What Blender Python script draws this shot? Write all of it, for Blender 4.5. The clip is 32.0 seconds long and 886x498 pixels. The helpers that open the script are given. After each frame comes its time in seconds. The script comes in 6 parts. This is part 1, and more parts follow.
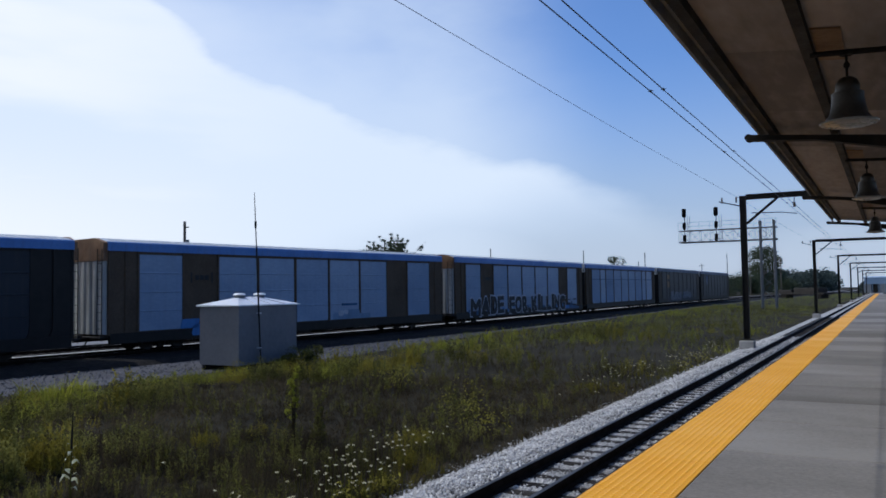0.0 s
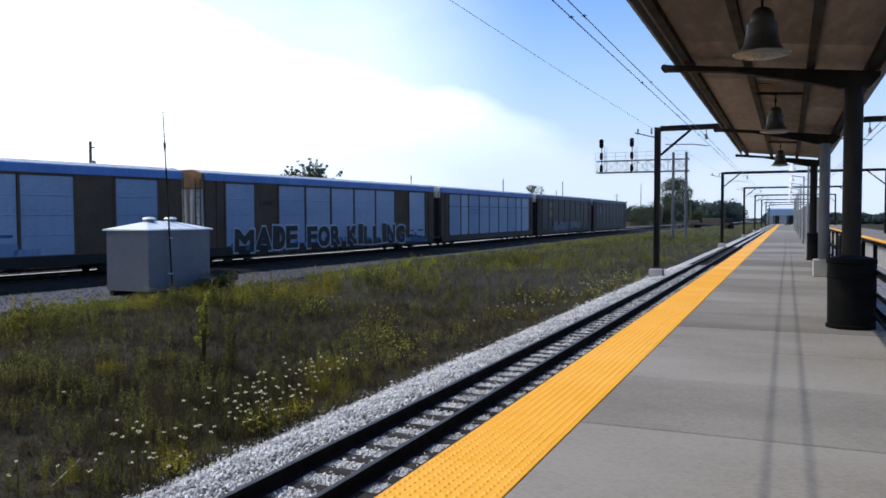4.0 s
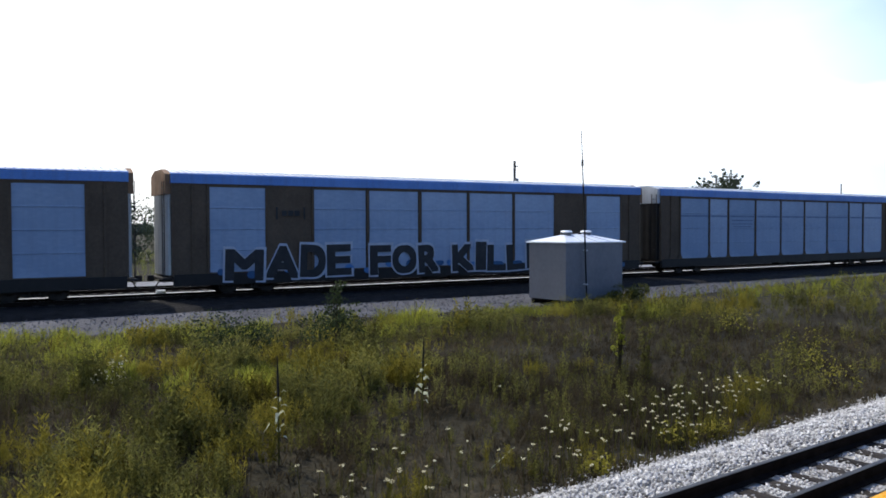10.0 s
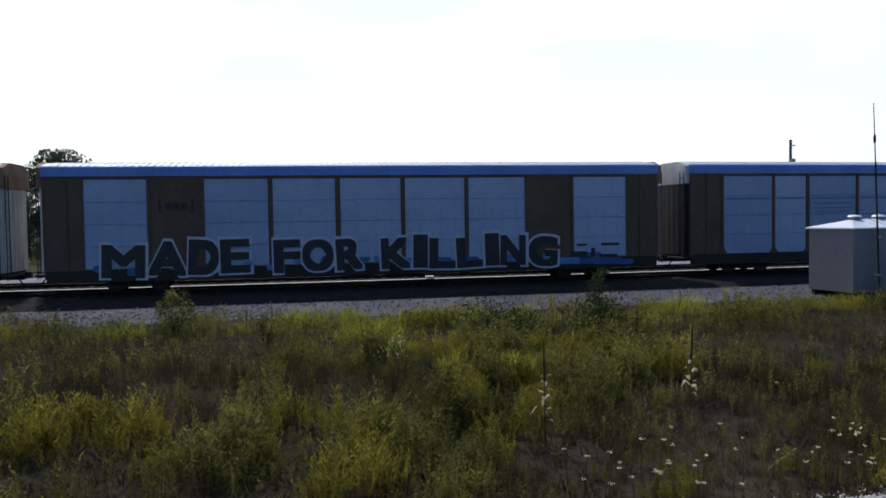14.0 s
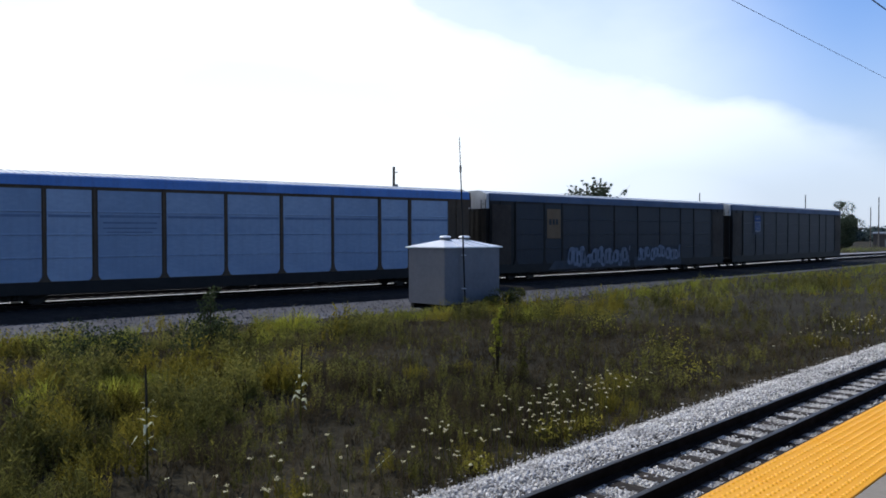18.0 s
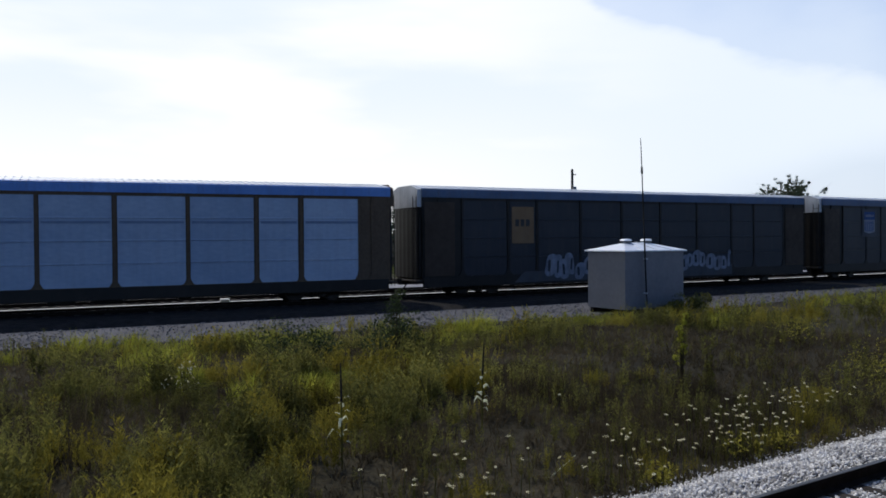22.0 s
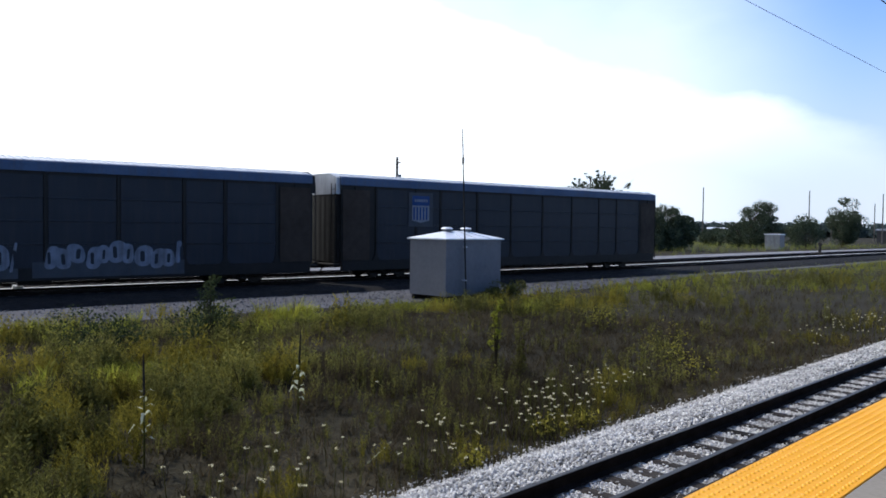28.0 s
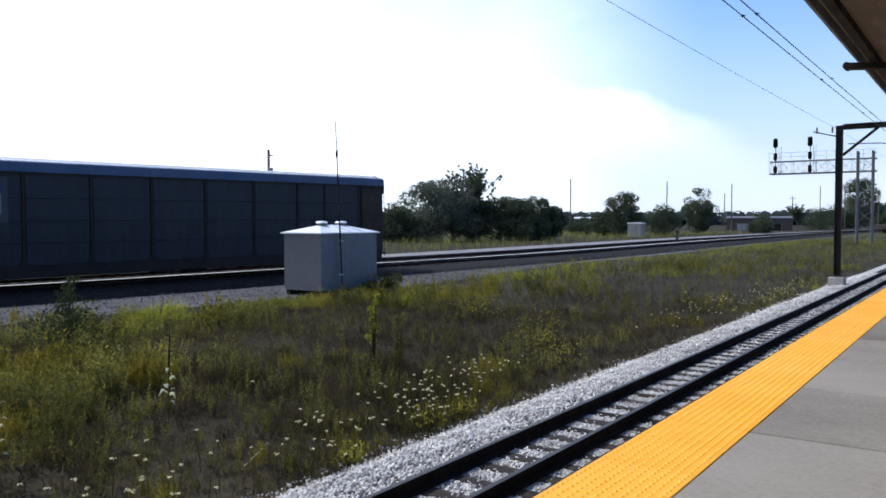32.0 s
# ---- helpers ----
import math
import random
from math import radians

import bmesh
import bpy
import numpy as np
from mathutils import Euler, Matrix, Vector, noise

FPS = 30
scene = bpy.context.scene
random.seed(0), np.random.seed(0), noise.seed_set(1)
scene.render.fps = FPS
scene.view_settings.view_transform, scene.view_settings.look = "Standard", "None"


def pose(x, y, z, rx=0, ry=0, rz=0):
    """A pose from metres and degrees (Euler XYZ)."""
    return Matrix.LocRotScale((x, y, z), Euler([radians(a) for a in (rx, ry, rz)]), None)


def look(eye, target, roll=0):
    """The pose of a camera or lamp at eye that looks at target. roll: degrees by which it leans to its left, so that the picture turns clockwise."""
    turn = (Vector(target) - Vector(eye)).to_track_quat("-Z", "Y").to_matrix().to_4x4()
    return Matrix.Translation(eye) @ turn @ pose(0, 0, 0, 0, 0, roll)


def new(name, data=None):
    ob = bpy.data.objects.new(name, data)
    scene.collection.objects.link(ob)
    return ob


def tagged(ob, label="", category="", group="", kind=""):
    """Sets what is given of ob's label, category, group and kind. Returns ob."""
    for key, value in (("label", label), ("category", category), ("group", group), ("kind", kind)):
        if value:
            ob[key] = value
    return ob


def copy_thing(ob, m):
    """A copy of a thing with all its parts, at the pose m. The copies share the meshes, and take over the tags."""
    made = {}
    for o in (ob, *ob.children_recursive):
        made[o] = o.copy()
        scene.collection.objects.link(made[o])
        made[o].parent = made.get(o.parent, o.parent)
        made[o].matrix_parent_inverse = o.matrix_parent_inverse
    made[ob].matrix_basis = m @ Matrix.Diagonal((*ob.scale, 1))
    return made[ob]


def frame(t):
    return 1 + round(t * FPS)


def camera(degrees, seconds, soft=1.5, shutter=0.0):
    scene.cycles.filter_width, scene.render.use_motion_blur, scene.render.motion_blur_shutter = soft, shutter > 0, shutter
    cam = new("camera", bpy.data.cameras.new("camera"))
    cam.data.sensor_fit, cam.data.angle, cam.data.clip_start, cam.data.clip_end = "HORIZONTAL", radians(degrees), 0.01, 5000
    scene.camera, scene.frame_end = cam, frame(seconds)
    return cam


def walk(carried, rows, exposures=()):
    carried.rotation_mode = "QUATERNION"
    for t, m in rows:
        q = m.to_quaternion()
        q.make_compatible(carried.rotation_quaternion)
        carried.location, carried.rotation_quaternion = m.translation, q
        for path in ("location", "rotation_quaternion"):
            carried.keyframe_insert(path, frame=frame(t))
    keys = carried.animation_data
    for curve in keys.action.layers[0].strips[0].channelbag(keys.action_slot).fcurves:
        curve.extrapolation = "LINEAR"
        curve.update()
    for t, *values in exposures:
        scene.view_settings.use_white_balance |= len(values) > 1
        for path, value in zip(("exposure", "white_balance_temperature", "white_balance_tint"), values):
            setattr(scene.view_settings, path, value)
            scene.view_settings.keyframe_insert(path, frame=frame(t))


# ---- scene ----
# x: right across the platform, y: along the platform, z: up from the rail tops; metres
cam = camera(58.63, 32.0, soft=1.7)
PATH = [
    (0.0, pose(-0.164, 0.113, 2.699, 93.09, 0.74, 29.36)),
    (0.5, pose(-0.159, 0.086, 2.697, 91.07, 0.60, 29.15)),
    (1.0, pose(-0.170, 0.125, 2.702, 89.65, -0.34, 26.28)),
    (1.5, pose(-0.195, 0.075, 2.680, 91.21, 0.12, 28.62)),
    (2.0, pose(-0.162, 0.070, 2.687, 90.60, -0.01, 29.58)),
    (2.5, pose(-0.154, 0.106, 2.694, 90.22, -0.09, 27.77)),
    (3.0, pose(-0.119, 0.167, 2.710, 89.16, 0.62, 25.18)),
    (3.5, pose(-0.147, 0.243, 2.693, 87.78, 0.36, 24.21)),
    (5.5, pose(-0.189, 0.415, 2.709, 88.06, 0.40, 22.50)),
    (6.0, pose(-0.161, 0.337, 2.692, 88.50, 0.73, 25.92)),
    (6.5, pose(-0.158, 0.326, 2.713, 87.52, 0.22, 26.60)),
    (7.0, pose(-0.168, 0.267, 2.723, 87.44, 0.18, 29.34)),
    (7.5, pose(-0.156, 0.175, 2.736, 87.47, 0.24, 33.88)),
    (8.0, pose(-0.127, 0.109, 2.726, 87.52, 0.27, 38.80)),
    (8.5, pose(-0.118, 0.069, 2.709, 87.56, 0.62, 42.62)),
    (9.0, pose(-0.135, 0.062, 2.721, 87.32, 0.27, 46.94)),
    (9.5, pose(-0.135, 0.006, 2.721, 88.86, 0.08, 49.20)),
    (10.0, pose(-0.108, -0.026, 2.722, 88.68, -0.04, 52.61)),
    (10.5, pose(-0.095, -0.012, 2.730, 88.42, -0.15, 51.60)),
    (11.0, pose(-0.109, -0.026, 2.723, 88.31, -0.22, 53.16)),
    (11.5, pose(-0.132, -0.071, 2.716, 88.43, 0.05, 56.33)),
    (12.0, pose(-0.120, -0.101, 2.708, 89.14, 0.11, 58.82)),
    (12.5, pose(-0.091, -0.134, 2.726, 89.22, 0.15, 63.44)),
    (13.0, pose(-0.081, -0.167, 2.717, 88.26, 0.62, 67.29)),
    (13.5, pose(-0.068, -0.194, 2.719, 87.68, 0.24, 72.37)),
    (14.0, pose(-0.063, -0.165, 2.725, 87.87, 0.60, 71.13)),
    (14.5, pose(-0.093, -0.012, 2.718, 88.18, -0.12, 53.90)),
    (15.0, pose(-0.138, 0.069, 2.722, 88.75, -0.43, 40.54)),
    (15.5, pose(-0.188, 0.083, 2.726, 88.45, 0.11, 36.33)),
    (17.5, pose(-0.179, 0.082, 2.710, 89.27, 0.32, 37.61)),
    (18.0, pose(-0.138, -0.000, 2.675, 89.14, -0.05, 43.87)),
    (18.5, pose(-0.136, -0.103, 2.680, 89.76, 0.50, 53.02)),
    (19.0, pose(-0.074, -0.169, 2.694, 89.14, -0.00, 62.13)),
    (19.5, pose(-0.040, -0.187, 2.723, 88.95, -0.21, 64.90)),
    (20.0, pose(-0.013, -0.196, 2.726, 88.62, 0.30, 66.59)),
    (20.5, pose(0.000, -0.212, 2.737, 88.22, 0.59, 67.48)),
    (21.0, pose(0.000, -0.195, 2.724, 88.34, 0.33, 65.49)),
    (21.5, pose(-0.011, -0.167, 2.714, 88.78, 0.69, 61.50)),
    (22.0, pose(-0.040, -0.125, 2.711, 89.36, 0.19, 56.73)),
    (22.5, pose(-0.087, -0.117, 2.694, 89.75, -0.90, 53.74)),
    (23.0, pose(-0.103, -0.119, 2.690, 89.75, -0.50, 54.54)),
    (23.5, pose(-0.041, -0.161, 2.702, 89.35, -0.95, 60.57)),
    (24.0, pose(-0.037, -0.154, 2.704, 89.32, 0.26, 60.24)),
    (24.5, pose(-0.041, -0.134, 2.728, 89.76, 1.13, 59.32)),
    (25.0, pose(-0.056, -0.113, 2.708, 89.09, 1.05, 56.87)),
    (25.5, pose(-0.073, -0.070, 2.703, 88.67, 0.74, 52.67)),
    (26.0, pose(-0.104, -0.036, 2.713, 88.53, -0.58, 49.42)),
    (26.5, pose(-0.081, 0.002, 2.701, 89.98, -0.46, 48.01)),
    (28.5, pose(-0.117, 0.037, 2.706, 87.87, -1.05, 41.69)),
    (29.0, pose(-0.140, 0.041, 2.734, 88.04, -0.97, 38.70)),
    (29.5, pose(-0.118, 0.037, 2.735, 88.24, -0.65, 37.16)),
    (30.0, pose(-0.095, 0.037, 2.739, 88.51, -0.39, 36.86)),
    (30.5, pose(-0.104, 0.033, 2.728, 88.33, -0.28, 38.03)),
    (31.0, pose(-0.078, 0.012, 2.707, 88.54, -0.31, 37.96)),
    (31.5, pose(-0.074, 0.006, 2.728, 87.60, -0.56, 36.34)),
    (32.0, pose(-0.104, 0.038, 2.729, 88.00, -0.01, 35.05)),
]
EXPOSURES = [(0.0, -1.12, 5800, 10), (0.6, -0.82, 5950, 10), (1.0, -0.6, 6200, 10), (2.0, -0.78, 6000, 10), (2.8, -0.62, 6050, 10), (3.5, -0.57, 6050, 10), (5.5, -0.2, 6200, 10), (8.0, -0.05, 6200, 10), (9.3, 0.0, 6250, 10),
             (10.5, -0.55, 6350, 10), (12.2, -0.62, 6350, 10), (13.0, -0.85, 6350, 10), (14.2, -0.8, 6300, 10), (15.5, -0.72, 6200, 10), (18.0, -0.72, 6200, 10), (19.0, -0.92, 6300, 10), (20.0, -0.9, 6350, 10), (24.0, -1.0, 6250, 10), (26.5, -0.65, 6200, 10),
             (29.0, -0.5, 6150, 10), (30.2, -0.5, 6100, 10), (31.0, -0.66, 6050, 10), (32.0, -0.36, 6150, 10)]
walk(cam, PATH, EXPOSURES)

# ---- sky and sun ----
SUN_AZ, SUN_EL = 97.0, 54.8          # degrees from +y towards -x; above the horizon
sun_way = Vector((-math.sin(radians(SUN_AZ)) * math.cos(radians(SUN_EL)), math.cos(radians(SUN_AZ)) * math.cos(radians(SUN_EL)),
                  math.sin(radians(SUN_EL))))
sun_data = bpy.data.lights.new("sun", "SUN")
sun_data.energy, sun_data.angle, sun_data.color = 4.5, radians(0.53), (1.0, 0.94, 0.84)
sun = new("sun", sun_data)
sun.matrix_world = look(sun_way * 60, (0, 0, 0))

world = bpy.data.worlds.new("sky")
scene.world = world
world.use_nodes = True
wt = world.node_tree
wt.nodes.clear()


def wmath(op, a, b=None, clamp=False):
    n = wt.nodes.new("ShaderNodeMath")
    n.operation, n.use_clamp = op, clamp
    for i, v in enumerate((a, b)):
        if v is None:
            continue
        if isinstance(v, (int, float)):
            n.inputs[i].default_value = v
        else:
            wt.links.new(v, n.inputs[i])
    return n.outputs[0]


def wrange(value, a, b, c, d, smooth=False):
    n = wt.nodes.new("ShaderNodeMapRange")
    n.clamp = True
    if smooth:
        n.interpolation_type = "SMOOTHSTEP"
    wt.links.new(value, n.inputs[0])
    for i, v in enumerate((a, b, c, d)):
        n.inputs[1 + i].default_value = v
    return n.outputs[0]


sky = wt.nodes.new("ShaderNodeTexSky")
sky.sky_type, sky.sun_disc = "NISHITA", False
sky.sun_elevation, sky.sun_rotation = radians(SUN_EL), radians(360 - SUN_AZ)
sky.air_density, sky.dust_density, sky.ozone_density = 1.0, 0.4, 2.0
coords = wt.nodes.new("ShaderNodeTexCoord")
sep = wt.nodes.new("ShaderNodeSeparateXYZ")
wt.links.new(coords.outputs["Generated"], sep.inputs[0])
azim = wmath("MULTIPLY", wmath("ARCTAN2", wmath("MULTIPLY", sep.outputs[0], -1.0), sep.outputs[1]), 57.2958)
elev = wmath("MULTIPLY", wmath("ARCSINE", sep.outputs[2]), 57.2958)
# a long bank of bright cloud: a tongue low in the north that climbs towards the sun's side of the sky
def wnoise(stretch_z, scale, detail, rough):
    m = wt.nodes.new("ShaderNodeMapping")
    m.inputs["Scale"].default_value = (1.0, 1.0, stretch_z)
    wt.links.new(coords.outputs["Generated"], m.inputs[0])
    n = wt.nodes.new("ShaderNodeTexNoise")
    n.inputs["Scale"].default_value, n.inputs["Detail"].default_value, n.inputs["Roughness"].default_value = scale, detail, rough
    wt.links.new(m.outputs[0], n.inputs["Vector"])
    return n.outputs[0]


def wprofile(stops):
    """A smooth profile over the azimuth, from stops of (degrees, degrees)."""
    n = wt.nodes.new("ShaderNodeValToRGB")
    n.color_ramp.interpolation = "B_SPLINE"
    for k, (a, e) in enumerate(stops):
        el = n.color_ramp.elements[k] if k < 2 else n.color_ramp.elements.new(a / 100.0)
        el.position, el.color = a / 100.0, (e / 60.0, e / 60.0, e / 60.0, 1)
    wt.links.new(wmath("DIVIDE", azim, 100.0), n.inputs[0])
    return wmath("MULTIPLY", n.outputs[0], 60.0)


def wmix(factor, a, b):
    n = wt.nodes.new("ShaderNodeMix")
    n.data_type = "RGBA"
    wt.links.new(factor, n.inputs[0])
    for i, v in ((6, a), (7, b)):
        if isinstance(v, tuple):
            n.inputs[i].default_value = (*v, 1.0)
        else:
            wt.links.new(v, n.inputs[i])
    return n.outputs[2]


fray = wnoise(5.0, 2.2, 4.0, 0.5)
puff = wmath("MULTIPLY", wmath("SUBTRACT", wnoise(2.4, 5.5, 7.0, 0.5), 0.5), 6.0)
top = wmath("ADD", wprofile([(12, 4.0), (19, 6.6), (23, 10.2), (28, 11.6), (35, 13.2), (41, 15.0), (50, 20.0), (62, 32.0), (84, 50.0)]), puff)
foot = wmath("ADD", wprofile([(12, 9.5), (18, 8.6), (23, 7.8), (28, 6.2), (34, 4.4), (42, 1.5), (50, 0.0)]), wmath("MULTIPLY", puff, 0.35))
bank = wmath("MULTIPLY", wrange(wmath("SUBTRACT", top, elev), -1.6, 1.6, 0.0, 1.0, True), wrange(wmath("SUBTRACT", elev, foot), -6.0, 1.8, 0.25, 1.0, True))
# thin wash of high cloud past its upper edge, and wisps drawn out along the sky
wash = wmath("MULTIPLY", wrange(wmath("SUBTRACT", wmath("ADD", top, wmath("MULTIPLY", puff, 1.4)), elev), -20.0, 1.0, 0.0, 0.72, True), wrange(azim, 16.0, 30.0, 0.05, 1.0, True))
veil = wmath("MULTIPLY", wrange(fray, 0.46, 0.74, 0.0, 0.4), wrange(azim, 12.0, 50.0, 0.10, 1.0))
haze = wmath("MULTIPLY", wrange(elev, -1.0, 17.0, 0.95, 0.0, True), wrange(wmath("ABSOLUTE", wmath("SUBTRACT", azim, 55.0)), 70.0, 120.0, 1.0, 0.4, True))
cover = wmath("MAXIMUM", bank, wmath("MAXIMUM", wash, veil), True)
glow = wt.nodes.new("ShaderNodeVectorMath")
glow.operation = "MULTIPLY"
wt.links.new(sky.outputs[0], glow.inputs[0])
glow.inputs[1].default_value = (0.176, 0.213, 0.274)
air = wmix(haze, glow.outputs[0], (0.95, 1.06, 1.24))
thick = wmath("MULTIPLY", wmath("MAXIMUM", wrange(fray, 0.36, 0.62, 0.0, 1.0, True), wrange(elev, 3.0, 12.0, 1.0, 0.0, True)), wrange(azim, 34.0, 62.0, 0.0, 1.0, True))
cloud = wmix(thick, (1.66, 1.79, 1.93), (2.04, 2.03, 2.0))
back = wt.nodes.new("ShaderNodeBackground")
wt.links.new(wmix(cover, air, cloud), back.inputs[0])
back.inputs[1].default_value = 1.0
wout = wt.nodes.new("ShaderNodeOutputWorld")
wt.links.new(back.outputs[0], wout.inputs[0])


# ---- materials ----
def mat(name, low, high, scale=4.0, rough=0.8, metal=0.0, bump=0.3, fine=40.0, mid=None, random_by="", spec=0.4, stretch=(1, 1, 1), streak=0.0,
        rough_spread=0.12, dist=0.01, spread=0.34, through_light=0.0):
    """A surface with variation at two scales, some relief, and optional streaks of dirt that run down it."""
    m = bpy.data.materials.new(name)
    m.use_nodes = True
    nt = m.node_tree
    bsdf = nt.nodes["Principled BSDF"]
    tc = nt.nodes.new("ShaderNodeTexCoord")
    mp = nt.nodes.new("ShaderNodeMapping")
    mp.inputs["Scale"].default_value = stretch
    nt.links.new(tc.outputs["Object"], mp.inputs[0])
    big = nt.nodes.new("ShaderNodeTexNoise")
    big.inputs["Scale"].default_value, big.inputs["Detail"].default_value = scale, 5.0
    nt.links.new(mp.outputs[0], big.inputs["Vector"])
    small = nt.nodes.new("ShaderNodeTexNoise")
    small.inputs["Scale"].default_value, small.inputs["Detail"].default_value = fine, 6.0
    nt.links.new(mp.outputs[0], small.inputs["Vector"])
    mixn = nt.nodes.new("ShaderNodeMath")
    mixn.operation = "MULTIPLY_ADD"
    nt.links.new(small.outputs[0], mixn.inputs[0])
    mixn.inputs[1].default_value = 0.45
    half = nt.nodes.new("ShaderNodeMath")
    half.operation = "MULTIPLY"
    nt.links.new(big.outputs[0], half.inputs[0])
    half.inputs[1].default_value = 0.55
    nt.links.new(half.outputs[0], mixn.inputs[2])
    value = mixn.outputs[0]
    if random_by:
        rnd = nt.nodes.new("ShaderNodeObjectInfo" if random_by == "object" else "ShaderNodeNewGeometry")
        src = rnd.outputs["Random" if random_by == "object" else "Random Per Island"]
        add = nt.nodes.new("ShaderNodeMath")
        add.operation = "MULTIPLY_ADD"
        nt.links.new(src, add.inputs[0])
        add.inputs[1].default_value = spread
        sub = nt.nodes.new("ShaderNodeMath")
        sub.operation = "SUBTRACT"
        nt.links.new(value, sub.inputs[0])
        sub.inputs[1].default_value = spread / 2
        nt.links.new(sub.outputs[0], add.inputs[2])
        value = add.outputs[0]
    ramp = nt.nodes.new("ShaderNodeValToRGB")
    ramp.color_ramp.elements[0].position, ramp.color_ramp.elements[1].position = 0.3, 0.7
    ramp.color_ramp.elements[0].color, ramp.color_ramp.elements[1].color = (*low, 1), (*high, 1)
    if mid:
        e = ramp.color_ramp.elements.new(0.5)
        e.color = (*mid, 1)
    nt.links.new(value, ramp.inputs[0])
    colour = ramp.outputs[0]
    if streak:
        run = nt.nodes.new("ShaderNodeMapping")
        run.inputs["Scale"].default_value = (2.2, 2.2, 0.16)
        nt.links.new(tc.outputs["Object"], run.inputs[0])
        sn = nt.nodes.new("ShaderNodeTexNoise")
        sn.inputs["Scale"].default_value, sn.inputs["Detail"].default_value = 2.4, 5.0
        nt.links.new(run.outputs[0], sn.inputs["Vector"])
        sr = nt.nodes.new("ShaderNodeMapRange")
        nt.links.new(sn.outputs[0], sr.inputs[0])
        for i, v in enumerate((0.48, 0.72, 0.0, streak)):
            sr.inputs[1 + i].default_value = v
        mx = nt.nodes.new("ShaderNodeMix")
        mx.data_type = "RGBA"
        nt.links.new(sr.outputs[0], mx.inputs[0])
        nt.links.new(colour, mx.inputs[6])
        mx.inputs[7].default_value = (0.075, 0.06, 0.045, 1)
        colour = mx.outputs[2]
    nt.links.new(colour, bsdf.inputs["Base Color"])
    rr = nt.nodes.new("ShaderNodeMapRange")
    nt.links.new(value, rr.inputs[0])
    for i, v in enumerate((0.3, 0.7, min(1, rough + rough_spread), max(0.05, rough - rough_spread))):
        rr.inputs[1 + i].default_value = v
    nt.links.new(rr.outputs[0], bsdf.inputs["Roughness"])
    bsdf.inputs["Metallic"].default_value = metal
    bsdf.inputs["Specular IOR Level"].default_value = spec
    if bump:
        bp = nt.nodes.new("ShaderNodeBump")
        bp.inputs["Strength"].default_value, bp.inputs["Distance"].default_value = bump, dist
        nt.links.new(small.outputs[0], bp.inputs["Height"])
        nt.links.new(bp.outputs[0], bsdf.inputs["Normal"])
    if through_light:
        trans = nt.nodes.new("ShaderNodeBsdfTranslucent")
        nt.links.new(colour, trans.inputs[0])
        mixs = nt.nodes.new("ShaderNodeMixShader")
        mixs.inputs[0].default_value = through_light
        nt.links.new(bsdf.outputs[0], mixs.inputs[1])
        nt.links.new(trans.outputs[0], mixs.inputs[2])
        nt.links.new(mixs.outputs[0], nt.nodes["Material Output"].inputs[0])
    return m


CONCRETE = mat("concrete", (0.132, 0.117, 0.099), (0.262, 0.237, 0.205), 0.5, 0.9, bump=0.08, fine=30, dist=0.003, stretch=(1, 1.6, 1), random_by="object")
CONCRETE_WALL = mat("concrete_wall", (0.28, 0.27, 0.25), (0.42, 0.4, 0.38), 1.4, 0.9, fine=26, streak=0.5)
YELLOW = mat("yellow_tile", (0.80, 0.35, 0.008), (0.88, 0.42, 0.016), 1.6, 0.6, bump=0.12, fine=60, random_by="object", dist=0.003)
YELLOW_DOME = mat("yellow_dome", (0.80, 0.37, 0.010), (0.92, 0.46, 0.02), 1.6, 0.5, bump=0.05, fine=60)
BALLAST = mat("limestone_ballast", (0.22, 0.215, 0.21), (0.55, 0.545, 0.53), 3.0, 0.9, bump=1.0, fine=24, dist=0.04)
STONE = mat("limestone_chips", (0.24, 0.232, 0.226), (0.74, 0.72, 0.70), 2.0, 0.9, bump=0.3, fine=30, random_by="island")
# Oily stone, taken nearly to black to deepen the shadow beside the train.
DARK_BALLAST = mat("oily_shaded_ballast", (0.006, 0.0056, 0.0053), (0.025, 0.0228, 0.0212), 2.5, 0.95, bump=1.0, fine=14, dist=0.05, spec=0.12)
GREY_GRAVEL = mat("grey_gravel", (0.12, 0.118, 0.125), (0.29, 0.285, 0.295), 1.2, 0.95, bump=0.8, fine=16, dist=0.03, spec=0.2)
PATH_GRAVEL = mat("dull_path_gravel", (0.034, 0.032, 0.036), (0.125, 0.121, 0.128), 0.35, 0.95, bump=1.0, fine=9, dist=0.06)
SOIL = mat("field_soil", (0.018, 0.0155, 0.010), (0.054, 0.045, 0.028), 0.3, 0.95, bump=0.8, fine=7, mid=(0.032, 0.028, 0.017), dist=0.08, spec=0.1)
TIE = mat("creosoted_tie", (0.010, 0.008, 0.007), (0.055, 0.046, 0.038), 3.0, 0.85, bump=0.6, fine=25, random_by="object", stretch=(0.6, 4, 4), spec=0.2)
RAIL = mat("rail_steel", (0.008, 0.006, 0.005), (0.022, 0.016, 0.013), 5.0, 0.9, 0.0, bump=0.3, fine=60, spec=0.08)
RAIL_TOP = mat("polished_rail", (0.035, 0.032, 0.03), (0.09, 0.085, 0.08), 5.0, 0.5, 0.6, bump=0.05, fine=80, stretch=(4, 0.3, 4))
DARK_STEEL = mat("dark_painted_steel", (0.006, 0.0058, 0.0056), (0.018, 0.0165, 0.015), 2.5, 0.65, 0.0, bump=0.15, fine=40, streak=0.2, spec=0.15)
GREY_STEEL = mat("grey_painted_steel", (0.16, 0.17, 0.18), (0.27, 0.28, 0.29), 2.0, 0.5, 0.2, bump=0.1, fine=40, streak=0.35)
